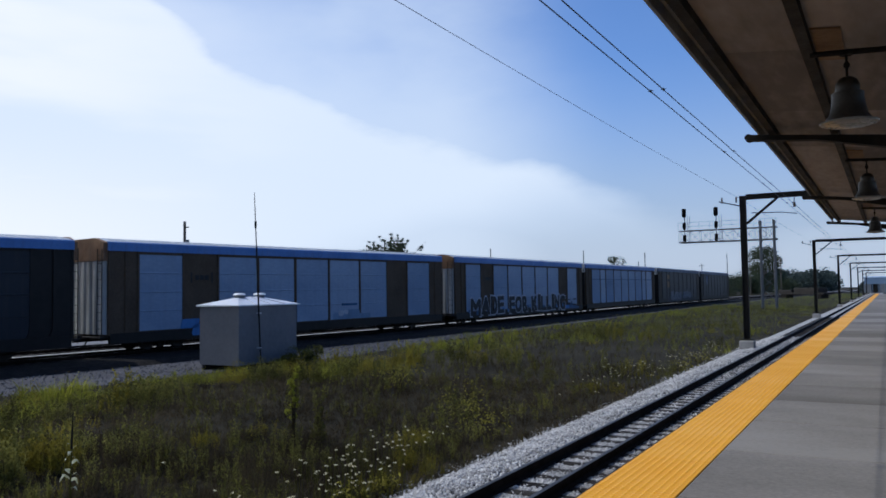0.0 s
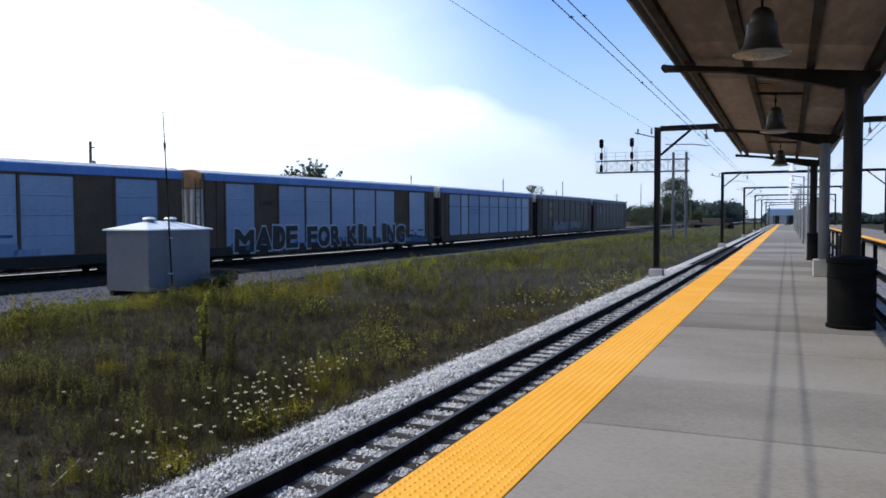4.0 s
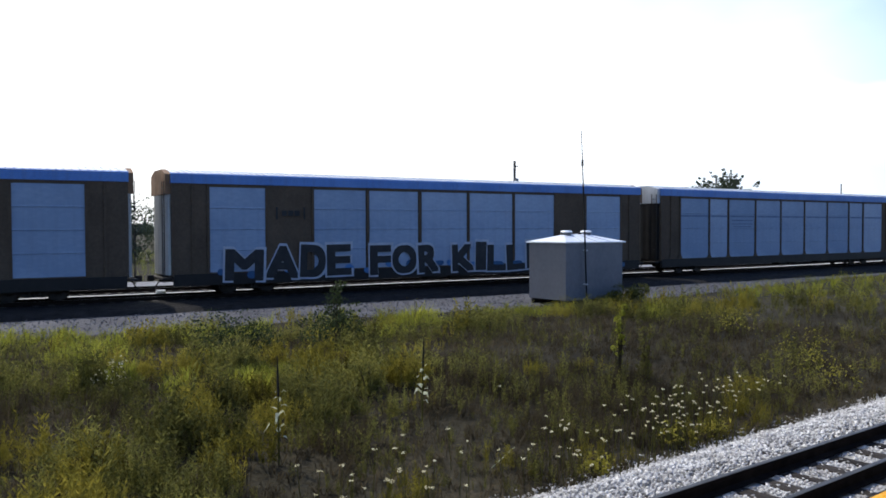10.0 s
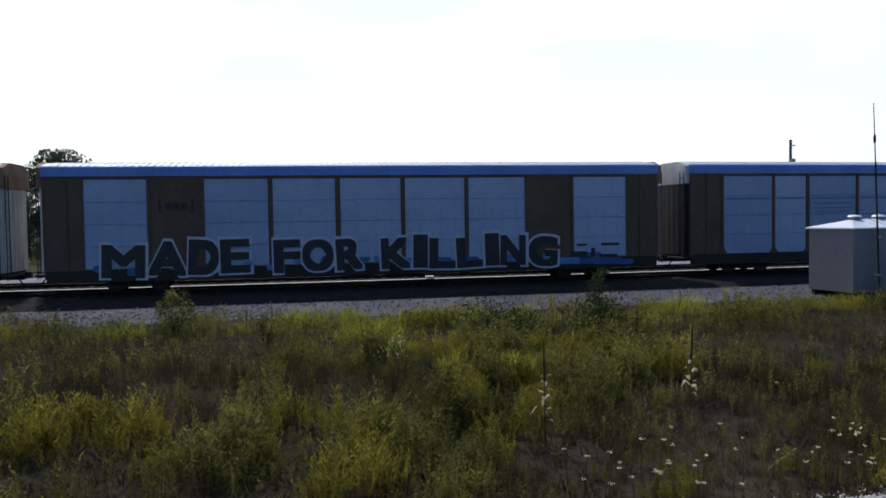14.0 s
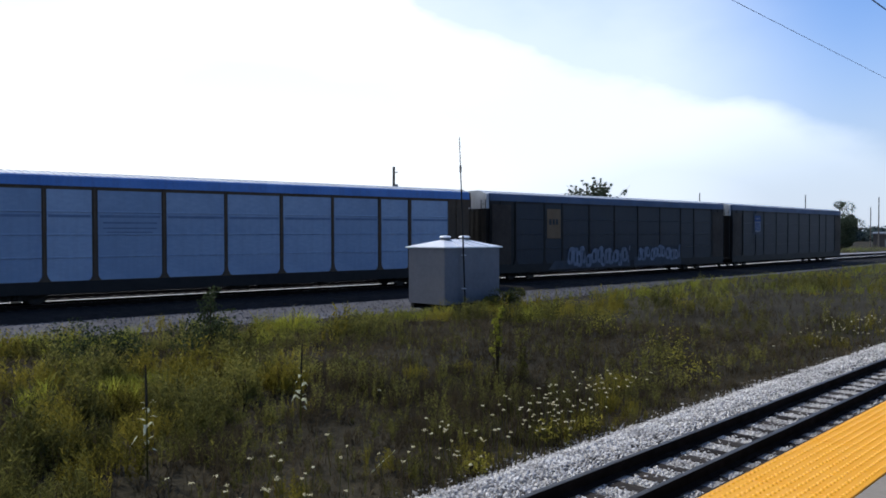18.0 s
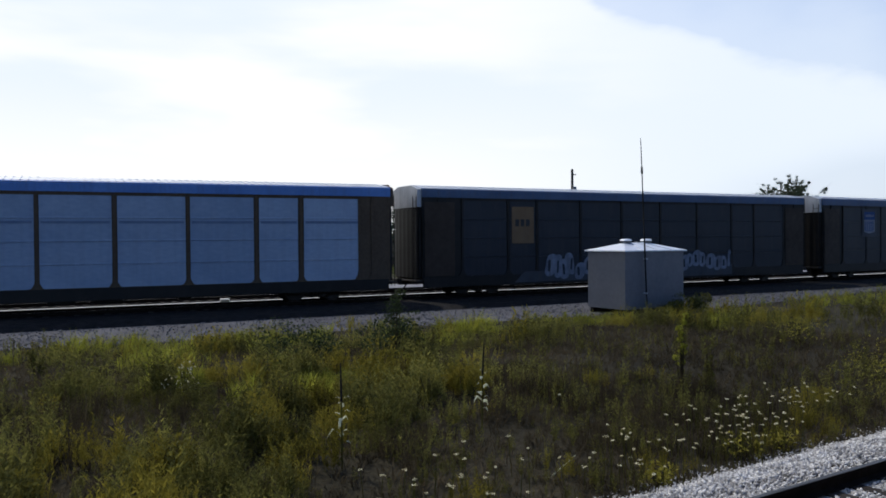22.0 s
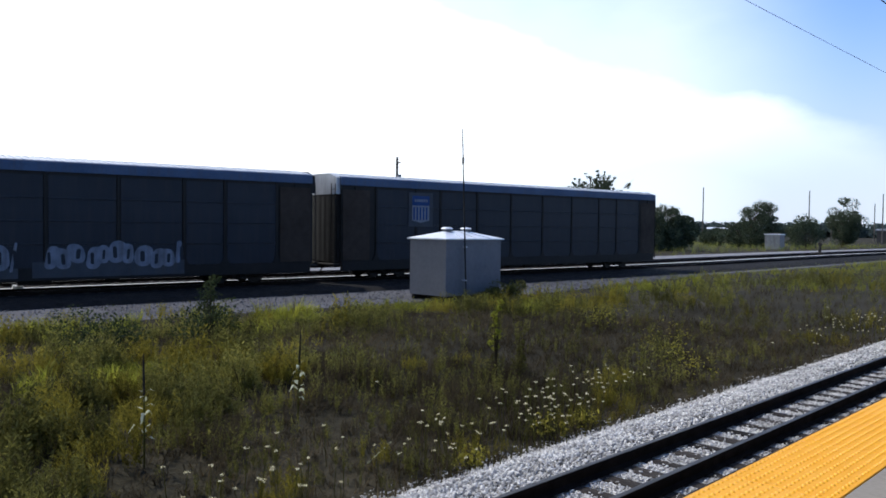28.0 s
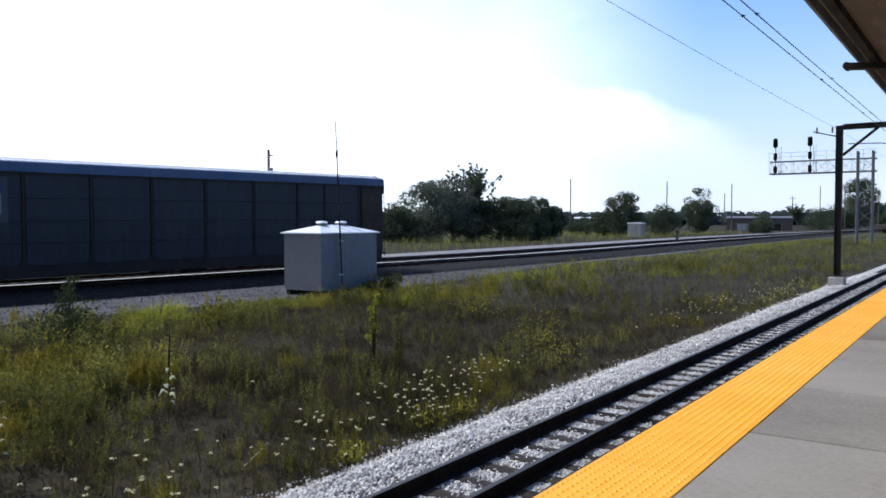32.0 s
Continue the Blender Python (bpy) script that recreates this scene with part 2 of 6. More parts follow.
GALV = mat("galvanised_steel", (0.42, 0.44, 0.46), (0.62, 0.64, 0.66), 5.0, 0.45, 0.6, bump=0.1, fine=40)
COPPER = mat("wire_copper", (0.035, 0.04, 0.045), (0.075, 0.082, 0.09), 8.0, 0.6, 0.3, bump=0)
SOFFIT = mat("stained_soffit", (0.150, 0.126, 0.112), (0.31, 0.266, 0.236), 0.7, 0.7, bump=0.10, fine=8, stretch=(1, 0.25, 1), random_by="object")
BLACK_PLASTIC = mat("black_coated_metal", (0.002, 0.002, 0.002), (0.006, 0.006, 0.006), 4.0, 0.75, bump=0.1, fine=40, spec=0.08)
WHITE_ENAMEL = mat("white_enamel", (0.66, 0.66, 0.63), (0.8, 0.8, 0.77), 3.0, 0.4, bump=0.03, fine=40)
BRASS = mat("brown_lamp_paint", (0.02, 0.016, 0.013), (0.05, 0.042, 0.034), 5.0, 0.45, 0.3, bump=0.05, fine=50)
# Aluminium wall colour is lowered to deepen the shade on the walls.
HUT_WALL = mat("hut_aluminium_shaded", (0.132, 0.139, 0.162), (0.182, 0.188, 0.210), 0.8, 0.42, 0.35, bump=0.02, fine=6, spec=0.4)
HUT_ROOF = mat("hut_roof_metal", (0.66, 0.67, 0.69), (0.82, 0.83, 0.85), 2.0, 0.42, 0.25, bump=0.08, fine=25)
# Galvanised screens; their blue cast is reflected skylight, held in the base colour.
PANEL = mat("galvanised_panel_sky_tint", (0.205, 0.264, 0.36), (0.29, 0.352, 0.45), 0.7, 0.5, 0.0, bump=0.0, fine=9, streak=0.10, random_by="object", stretch=(1, 0.4, 1), spec=0.15)
# Dark screens, with a bluish sky sheen added to the base colour.
PANEL_DARK = mat("sooty_panel_sky_tint", (0.0085, 0.0110, 0.0165), (0.018, 0.022, 0.031), 0.35, 0.52, 0.0, bump=0.0, fine=1.5, stretch=(1, 0.4, 1), spec=0.30, rough_spread=0.02, streak=0.12)
BROWN_PAINT = mat("brown_car_paint", (0.064, 0.045, 0.031), (0.112, 0.080, 0.054), 0.6, 0.7, bump=0.05, fine=9, streak=0.25, spec=0.08)
DARK_BROWN = mat("dark_car_paint", (0.008, 0.0074, 0.0068), (0.018, 0.0155, 0.0135), 0.8, 0.55, bump=0.0, fine=3, spec=0.24, rough_spread=0.03)
# Tan of the lit soffit boards near the lamps.
TAN_LIT = mat("tan_lit_soffit", (0.13, 0.072, 0.034), (0.22, 0.135, 0.066), 2.0, 0.7, bump=0.1, fine=20)
RUST = mat("rusty_paint", (0.13, 0.062, 0.030), (0.29, 0.165, 0.085), 1.5, 0.8, bump=0.1, fine=20, streak=0.4)
# Bare metal roof rails: the blue sky they mirror is put into the colour.
BLUE_ROOF = mat("sky_tinted_roof_rail", (0.06, 0.15, 0.38), (0.10, 0.21, 0.47), 0.6, 0.5, 0.1, bump=0.08, fine=12, streak=0.2)
BLUE_DULL = mat("dull_sky_tinted_roof_rail", (0.035, 0.065, 0.13), (0.06, 0.10, 0.18), 0.6, 0.55, 0.1, bump=0.08, fine=12, streak=0.3)
ROOF_METAL = mat("car_roof_metal", (0.42, 0.45, 0.50), (0.60, 0.63, 0.68), 1.2, 0.5, 0.3, bump=0.1, fine=16)
DOOR_WHITE = mat("white_end_door", (0.36, 0.35, 0.33), (0.55, 0.54, 0.51), 1.0, 0.6, bump=0.1, fine=20, streak=0.5)
UNDERFRAME = mat("underframe_grime", (0.012, 0.011, 0.010), (0.035, 0.03, 0.026), 2.0, 0.85, bump=0.2, fine=20)
WHEEL = mat("wheel_steel", (0.012, 0.009, 0.008), (0.035, 0.028, 0.023), 3.0, 0.6, 0.3, bump=0.15, fine=30)
SPRAY_BLACK = mat("black_spray_paint", (0.006, 0.006, 0.007), (0.018, 0.018, 0.02), 3.0, 0.6, bump=0)
SPRAY_GREY = mat("faded_spray_paint", (0.09, 0.105, 0.135), (0.25, 0.27, 0.325), 2.6, 0.65, bump=0, streak=0.5, spec=0.1)
FADED_BOARD = mat("faded_board_paint", (0.040, 0.043, 0.05), (0.07, 0.074, 0.084), 1.2, 0.7, bump=0.05, fine=20, streak=0.3, spec=0.2)
BROWN_DULL = mat("sooty_brown_paint", (0.030, 0.021, 0.0155), (0.054, 0.039, 0.029), 0.8, 0.6, bump=0.0, fine=3, spec=0.15)
FADED_LINE = mat("faded_blue_line", (0.10, 0.14, 0.22), (0.17, 0.22, 0.31), 2.0, 0.65, bump=0, spec=0.1)
SPRAY_BLUE = mat("blue_spray_paint", (0.012, 0.045, 0.12), (0.035, 0.11, 0.24), 1.2, 0.6, bump=0)
SIGN_BLUE = mat("blue_sign_paint", (0.016, 0.04, 0.13), (0.025, 0.06, 0.18), 2.0, 0.6, bump=0, spec=0.2)
SIGN_YELLOW = mat("yellow_sign_paint", (0.12, 0.066, 0.026), (0.17, 0.10, 0.044), 2.0, 0.6, bump=0, streak=0.2)
WOOD_POLE = mat("weathered_pole", (0.07, 0.06, 0.05), (0.16, 0.14, 0.12), 3.0, 0.9, bump=0.3, fine=20, stretch=(4, 4, 0.3))
LAMP_GLASS = mat("lamp_glass", (0.12, 0.12, 0.115), (0.24, 0.24, 0.225), 6.0, 0.3, bump=0.05, fine=40)
SHIELD_WHITE = mat("faded_white_sign_paint", (0.15, 0.16, 0.18), (0.26, 0.27, 0.29), 2.0, 0.7, bump=0, spec=0.2)
ROAD_STONE = mat("path_stones", (0.04, 0.04, 0.041), (0.20, 0.196, 0.198), 2.0, 0.9, bump=0.3, fine=30, random_by="island", spec=0.2)
DARK_GALV = mat("dull_galvanised_steel", (0.09, 0.095, 0.10), (0.16, 0.165, 0.17), 3.0, 0.6, 0.2, bump=0.1, fine=40)
LETTER_EDGE = mat("pale_spray_paint", (0.29, 0.31, 0.36), (0.43, 0.45, 0.51), 2.0, 0.65, bump=0, streak=0.2)
BLUE_WASH = mat("washed_blue_paint", (0.06, 0.15, 0.34), (0.105, 0.225, 0.44), 1.2, 0.65, bump=0, streak=0.3, spec=0.1)
TEAL_WASH = mat("dull_teal_paint", (0.13, 0.20, 0.30), (0.20, 0.28, 0.39), 1.2, 0.65, bump=0, streak=0.3)
END_PALE = mat("weathered_pale_paint", (0.34, 0.35, 0.37), (0.52, 0.53, 0.54), 1.5, 0.6, bump=0.05, fine=20, streak=0.25)



# ---- mesh building ----
class Shape:
    """Vertices and faces of one part."""

    def __init__(self):
        self.v, self.f = [], []

    def add(self, verts, faces):
        n = len(self.v)
        self.v += [tuple(p) for p in verts]
        self.f += [tuple(i + n for i in face) for face in faces]
        return self

    def box(self, x0, x1, y0, y1, z0, z1):
        v = [(x, y, z) for z in (z0, z1) for y in (y0, y1) for x in (x0, x1)]
        return self.add(v, [(0, 2, 3, 1), (4, 5, 7, 6), (0, 1, 5, 4), (2, 6, 7, 3), (0, 4, 6, 2), (1, 3, 7, 5)])

    def cbox(self, x0, x1, y0, y1, z0, z1, c=0.01):
        """A box with its twelve edges chamfered."""
        bm = bmesh.new()
        bmesh.ops.create_cube(bm, size=1.0)
        for p in bm.verts:
            p.co = ((x0 + x1) / 2 + p.co.x * (x1 - x0), (y0 + y1) / 2 + p.co.y * (y1 - y0), (z0 + z1) / 2 + p.co.z * (z1 - z0))
        bmesh.ops.bevel(bm, geom=bm.edges[:], offset=c, segments=1, affect="EDGES")
        bm.verts.index_update()
        self.add([p.co[:] for p in bm.verts], [[p.index for p in g.verts] for g in bm.faces])
        bm.free()
        return self

    def prism(self, outline, a, b, axis="y"):
        """A polygon drawn in the plane across an axis, pulled from a to b along it."""
        n = len(outline)
        put = {"y": lambda p, s: (p[0], s, p[1]), "x": lambda p, s: (s, p[0], p[1]), "z": lambda p, s: (p[0], p[1], s)}[axis]
        v = [put(p, a) for p in outline] + [put(p, b) for p in outline]
        faces = [tuple(range(n - 1, -1, -1)), tuple(range(n, 2 * n))] + [(i, (i + 1) % n, n + (i + 1) % n, n + i) for i in range(n)]
        return self.add(v, faces)

    def rod(self, p, q, r0, r1=None, n=8, caps=True):
        p, q = Vector(p), Vector(q)
        r1 = r0 if r1 is None else r1
        d = (q - p).normalized()
        a = d.orthogonal().normalized()
        b = d.cross(a)
        ring = [(math.cos(2 * math.pi * i / n), math.sin(2 * math.pi * i / n)) for i in range(n)]
        v = [p + (a * c + b * s) * r0 for c, s in ring] + [q + (a * c + b * s) * r1 for c, s in ring]
        faces = [(i, (i + 1) % n, n + (i + 1) % n, n + i) for i in range(n)]
        if caps:
            faces += [tuple(range(n - 1, -1, -1)), tuple(range(n, 2 * n))]
        return self.add(v, faces)

    def bar(self, p, q, w, h):
        """A bar of rectangular section from p to q, its height kept upright."""
        p, q = Vector(p), Vector(q)
        d = (q - p).normalized()
        up = Vector((0, 0, 1)) if abs(d.z) < 0.95 else Vector((0, 1, 0))
        a = d.cross(up).normalized()
        b = a.cross(d).normalized()
        v = [s + a * i * w / 2 + b * j * h / 2 for s in (p, q) for i, j in ((-1, -1), (1, -1), (1, 1), (-1, 1))]
        return self.add(v, [(3, 2, 1, 0), (4, 5, 6, 7), (0, 1, 5, 4), (1, 2, 6, 5), (2, 3, 7, 6), (3, 0, 4, 7)])

    def lathe(self, profile, n=16, at=(0, 0, 0), axis="z"):
        """A profile of (radius, height) turned round an axis."""
        v, faces = [], []
        for r, h in profile:
            for i in range(n):
                c, s = math.cos(2 * math.pi * i / n) * r, math.sin(2 * math.pi * i / n) * r
                p = (c, s, h) if axis == "z" else (h, c, s) if axis == "x" else (c, h, s)
                v.append((p[0] + at[0], p[1] + at[1], p[2] + at[2]))
        for k in range(len(profile) - 1):
            for i in range(n):
                faces.append((k * n + i, k * n + (i + 1) % n, (k + 1) * n + (i + 1) % n, (k + 1) * n + i))
        faces += [tuple(range(n - 1, -1, -1)), tuple(range((len(profile) - 1) * n, len(profile) * n))]
        return self.add(v, faces)

    def mesh(self, name, material, smooth=False):
        me = bpy.data.meshes.new(name)
        me.from_pydata(self.v, [], self.f)
        me.materials.append(material)
        if smooth:
            me.polygons.foreach_set("use_smooth", [True] * len(me.polygons))
            me.set_sharp_from_angle(angle=radians(38))
        me.validate()
        return me


def part(name, shape, material, parent=None, label="", at=None, smooth=False):
    ob = new(name, shape if isinstance(shape, bpy.types.Mesh) else shape.mesh(name, material, smooth))
    if parent is not None:
        ob.parent = parent
    if at is not None:
        ob.matrix_basis = at if isinstance(at, Matrix) else Matrix.Translation(at)
    if label:
        tagged(ob, label)
    return ob


def thing(name, label, category, group="", at=None, kind=""):
    ob = new(name)
    ob.empty_display_size = 0.3
    if at is not None:
        ob.matrix_basis = at if isinstance(at, Matrix) else Matrix.Translation(at)
    return tagged(ob, label, category, group, kind)


def quads(name, verts, material, n=4):
    """One mesh of many separate n-cornered faces, from an array of corners."""
    verts = np.asarray(verts, np.float32).reshape(-1, 3)
    count = len(verts) // n
    me = bpy.data.meshes.new(name)
    me.vertices.add(len(verts))
    me.vertices.foreach_set("co", verts.ravel())
    me.loops.add(len(verts))
    me.loops.foreach_set("vertex_index", np.arange(len(verts), dtype=np.int32))
    me.polygons.add(count)
    me.polygons.foreach_set("loop_start", np.arange(0, len(verts), n, dtype=np.int32))
    me.materials.append(material)
    me.update(calc_edges=True)
    return me


def indexed(name, verts, faces, material):
    """A mesh from arrays of vertices and of equally sized faces."""
    verts, faces = np.asarray(verts, np.float32), np.asarray(faces, np.int32)
    n = faces.shape[1]
    me = bpy.data.meshes.new(name)
    me.vertices.add(len(verts))
    me.vertices.foreach_set("co", verts.ravel())
    me.loops.add(faces.size)
    me.loops.foreach_set("vertex_index", faces.ravel())
    me.polygons.add(len(faces))
    me.polygons.foreach_set("loop_start", np.arange(0, faces.size, n, dtype=np.int32))
    me.materials.append(material)
    me.update(calc_edges=True)
    return me


# ---- the lie of the land ----
def freight_x(y):
    """The centre of the freight track: a wide curve that eases into a straight beside the passenger line."""
    if y < -20:
        return freight_x(-20) + 0.169 * (y + 20)
    bend = min(1.0, max(0.0, (y - 170.0) / 250.0))
    y = min(y, 120.0)
    ease = min(1.0, max(0.0, (y - 50.0) / 48.0))
    return -(36.6 - 0.145 * y + 0.0006 * y * y + 1.6 * ease * ease * (3 - 2 * ease)) + 15.0 * bend * bend * (3 - 2 * bend)


def grade(y):
    """How far the freight line has climbed: it rises gently with y."""
    y = min(110.0, max(-45.0, y))
    return (0.0055 if y < 28 else 0.004) * (y - 28.0)


def path_edge(y):
    """Where the gravel beside the freight track gives way to weeds: it narrows far along the line."""
    u = min(1.0, max(0.0, (y - 27.0) / 28.0))
    return 10.0 - 4.1 * u * u * (3 - 2 * u)


ARC_Y = np.linspace(-220.0, 620.0, 8401)
ARC_X = np.array([freight_x(v) for v in ARC_Y])
ARC_S = np.concatenate([[0], np.cumsum(np.hypot(np.diff(ARC_Y), np.diff(ARC_X)))])
ARC_S -= np.interp(0.0, ARC_Y, ARC_S)


def on_track(s):
    y = float(np.interp(s, ARC_S, ARC_Y))
    return Vector((float(np.interp(y, ARC_Y, ARC_X)), y, grade(y)))


def ground_z(x, y):
    """Height of the ground: flat beside the rails, a low uneven field between the lines."""
    fx = freight_x(y)
    u = (x - (-5.9)) / ((fx + 8.5) - (-5.9))
    z = -0.36
    if 0 < u < 1:
        if u < 0.87:
            z += 0.28 * min(1.0, max(0.1, 1 - (y - 48) / 40)) * math.sin(math.pi * min(1.0, u * 1.15)) ** 2
        z += 0.10 * (noise.noise(Vector((x * 0.25, y * 0.25, 0.0)))) * min(1, u * 5, (1 - u) * 6)
        z += grade(y) * u
    elif u >= 1:
        z += grade(y)
        z += 0.05 * noise.noise(Vector((x * 0.05, y * 0.05, 3.0))) if x < fx - 14 else 0.0
    return z


def sheet(name, xs, ys, height, material):
    v = [(x, y, height(x, y)) for y in ys for x in xs]
    n = len(xs)
    faces = [(j * n + i, j * n + i + 1, (j + 1) * n + i + 1, (j + 1) * n + i) for j in range(len(ys) - 1) for i in range(n - 1)]
    me = indexed(name, v, faces, material)
    me.polygons.foreach_set("use_smooth", [True] * len(faces))
    return me


gx = [-3000, -1400, -700, -350, -180, -110, -80] + [-62 + i for i in range(63)] + [4, 10, 30, 80, 200, 600, 1600, 3000]
gy = [-3000, -1200, -500, -200, -100, -60, -40] + [-30 + 1.5 * i for i in range(100)] + [130, 150, 180, 220, 280, 360, 500, 800, 1500, 3000]
ground = tagged(new("ground", sheet("ground", gx, gy, ground_z, SOIL)), "weedy field soil that stretches to the horizon", "ground", kind="structure")


def ribbon(name, offset0, offset1, z_mid, z_edge, y0, y1, step, material, shoulder=0.6, straight=None):
    """A bed of stone along a line, with sloped shoulders."""
    v, faces = [], []
    ys = np.arange(y0, y1 + step, step)
    for y in ys:
        cx = freight_x(y) if straight is None else straight
        end = offset1(y) if callable(offset1) else offset1
        for o, z in ((offset0 - shoulder, z_edge), (offset0, z_mid), ((offset0 + end) / 2, z_mid), (end, z_mid), (end + shoulder, z_edge)):
            v.append((cx + o, y, z + (grade(y) if straight is None else 0.0)))
    for j in range(len(ys) - 1):
        for i in range(4):
            a = j * 5 + i
            faces.append((a, a + 1, a + 6, a + 5))
    return new(name, indexed(name, v, faces, material))


tagged(ribbon("ballast_bed", -2.2, 1.75, -0.19, -0.40, -60, 700, 4, BALLAST, 0.62, straight=-3.95),
       "bed of pale crushed limestone under the passenger track", "ballast", kind="structure")
# Dark freight bed: part of the train's shade is in its colour.
tagged(ribbon("ballast_bed", -1.75, 4.6, -0.17, -0.50, -200, 600, 4, DARK_BALLAST, 0.9), "oily ballast under the freight track, coloured darker for the train's shadow", "ballast", kind="structure")
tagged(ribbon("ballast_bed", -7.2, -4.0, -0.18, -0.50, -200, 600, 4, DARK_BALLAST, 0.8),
       "oily ballast under the second freight track, in the same shade-darkened colour", "ballast", kind="structure")
tagged(ribbon("ballast_bed", -3.5, -2.45, -0.172, -0.40, -200, 600, 4, BALLAST, 0.35), "strip of clean pale ballast between the two freight tracks", "ballast", kind="structure")
tagged(ribbon("gravel_path", 5.2, lambda y: path_edge(y) - 0.4, -0.31, -0.42, -200, 300, 4, PATH_GRAVEL, 0.8), "strip of grey gravel beside the freight track", "path", kind="structure")
tagged(ribbon("gravel_road", -13.5, -8.3, -0.25, -0.40, -200, 600, 4, GREY_GRAVEL, 0.8), "pale gravel service road behind the freight tracks", "road", kind="structure")


# ---- railway tracks ----
RAIL_OUTLINE = [(-0.075, -0.17), (0.075, -0.17), (0.07, -0.155), (0.012, -0.135), (0.012, -0.05), (0.037, -0.035), (0.037, -0.004),
                (-0.037, -0.004), (-0.037, -0.035), (-0.012, -0.05), (-0.012, -0.135), (-0.07, -0.155)]


def swept(outline, line, closed=True):
    """An outline (across, up) carried along a line of points in the plan."""
    s = Shape()
    n = len(outline)
    for k, (x, y, *up) in enumerate(line):
        lift = up[0] if up else 0.0
        a = line[max(0, k - 1)]
        b = line[min(len(line) - 1, k + 1)]
        d = Vector((b[0] - a[0], b[1] - a[1])).normalized()
        s.v += [(x + d.y * p[0], y - d.x * p[0], p[1] + lift) for p in outline]
    for k in range(len(line) - 1):
        for i in range(n if closed else n - 1):
            j = (i + 1) % n
            s.f.append((k * n + i, k * n + j, (k + 1) * n + j, (k + 1) * n + i))
    return s


def railway(name, label, rails):
    track = thing(name, label, "railway track", kind="structure")
    for line in rails:
        rail = part("rail", swept(RAIL_OUTLINE, line), RAIL, track)
        part("rail_head", swept([(-0.033, -0.004), (0.033, -0.004), (0.03, 0.0), (-0.03, 0.0)], line), RAIL_TOP, rail, "polished running surface")
    return track


near_line = [(0.0, float(y)) for y in (-60, -20, 0, 20, 60, 120, 240, 400, 700)]
passenger_track = railway("passenger_track", "gauntlet track of four rusty rails on dark wooden ties beside the platform",
                          [[(x, y) for _, y in near_line] for x in (-5.15, -4.33, -3.64, -2.79)])


def freight_line(offset):
    out = []
    for y in list(range(-200, 160, 6)) + list(range(160, 440, 14)) + [440, 600]:
        dx = (freight_x(y + 0.5) - freight_x(y - 0.5))
        k = 1 / math.hypot(1, dx)
        out.append((freight_x(y) + offset * k, y - offset * dx * k, grade(y)))
    return out


freight_track = railway("freight_track", "freight track of two rusty rails on oily, shade-darkened ballast", [freight_line(-0.75), freight_line(0.75)])
second_freight_track = railway("freight_track", "second freight track behind the first, on dark ballast", [freight_line(-6.0), freight_line(-4.5)])
far_track = railway("passenger_track", "passenger track between the two platforms", [[(x, y) for _, y in near_line] for x in (2.35, 3.85)])
tagged(ribbon("ballast_bed", -1.7, 1.7, -0.20, -0.40, -60, 700, 4, GREY_GRAVEL, 0.4, straight=3.1), "grey ballast between the two platforms", "ballast",
       kind="structure")

# ---- the platform ----
DECK = 1.22
EDGE_X, STRIP_X, BACK_X = -2.15, -1.53, 0.98
P0, P1 = -8.74, 176.0
platform = thing("platform", "high concrete railway platform with a yellow warning strip along its edge", "platform", kind="structure")
part("platform_wall", Shape().box(EDGE_X + 0.25, BACK_X - 0.2, P0, P1, -0.5, 0.98), CONCRETE_WALL, platform, "stained concrete platform wall")
part("platform_base", Shape().box(EDGE_X + 0.02, BACK_X - 0.02, P0, P1, 0.975, 1.05), CONCRETE_WALL, platform)
part("edge_board", Shape().cbox(EDGE_X - 0.04, EDGE_X + 0.018, P0, P1, 0.99, DECK - 0.012, 0.008), DARK_STEEL, platform, "dark rub board along the edge")
SLAB_Y = [P0 + i * 1.83 for i in range(32)] + [P0 + 32 * 1.83 + i * 9.0 for i in range(14)]
for i in range(len(SLAB_Y) - 1):
    part("concrete_slab", Shape().cbox(STRIP_X + 0.003, BACK_X, SLAB_Y[i] + 0.013, min(P1, SLAB_Y[i + 1]) - 0.013, 1.045, DECK, 0.006), CONCRETE, platform)
tile_mesh = Shape().cbox(-0.31, 0.31, -0.607, 0.607, -0.05, 0.0, 0.004).mesh("tactile_tile", YELLOW)
y = P0 + 0.61
while y < 70:
    part("tactile_tile", tile_mesh, YELLOW, platform, at=((EDGE_X + STRIP_X) / 2, y, DECK + 0.004))
    y += 1.22
part("tactile_strip", Shape().box(EDGE_X, STRIP_X, y - 0.6, P1, 1.05, DECK + 0.004), YELLOW, platform, "yellow warning strip that runs on along the edge")
dome = [(0.0155, 0.0), (0.011, 0.0065)]
ring = [(math.cos(2 * math.pi * i / 6), math.sin(2 * math.pi * i / 6)) for i in range(6)]
dx, dy = np.meshgrid(np.arange(EDGE_X + 0.035, STRIP_X - 0.02, 0.0605), np.arange(2.2, 24.0, 0.061))
centres = np.stack([dx.ravel(), dy.ravel(), np.full(dx.size, DECK + 0.0035)], 1)
shell = np.array([(c * r, s * r, h) for r, h in dome for c, s in ring])
dome_v = (centres[:, None, :] + shell[None]).reshape(-1, 3)
sides = [(i, (i + 1) % 6, 6 + (i + 1) % 6, 6 + i) for i in range(6)] + [(6, 7, 8, 9), (6, 9, 10, 11)]
dome_f = (np.arange(len(centres))[:, None, None] * 12 + np.array(sides)[None]).reshape(-1, 4)
tagged(part("tactile_domes", indexed("tactile_domes", dome_v, dome_f, YELLOW_DOME), None, platform, "rows of small raised yellow domes"), kind="stuff")

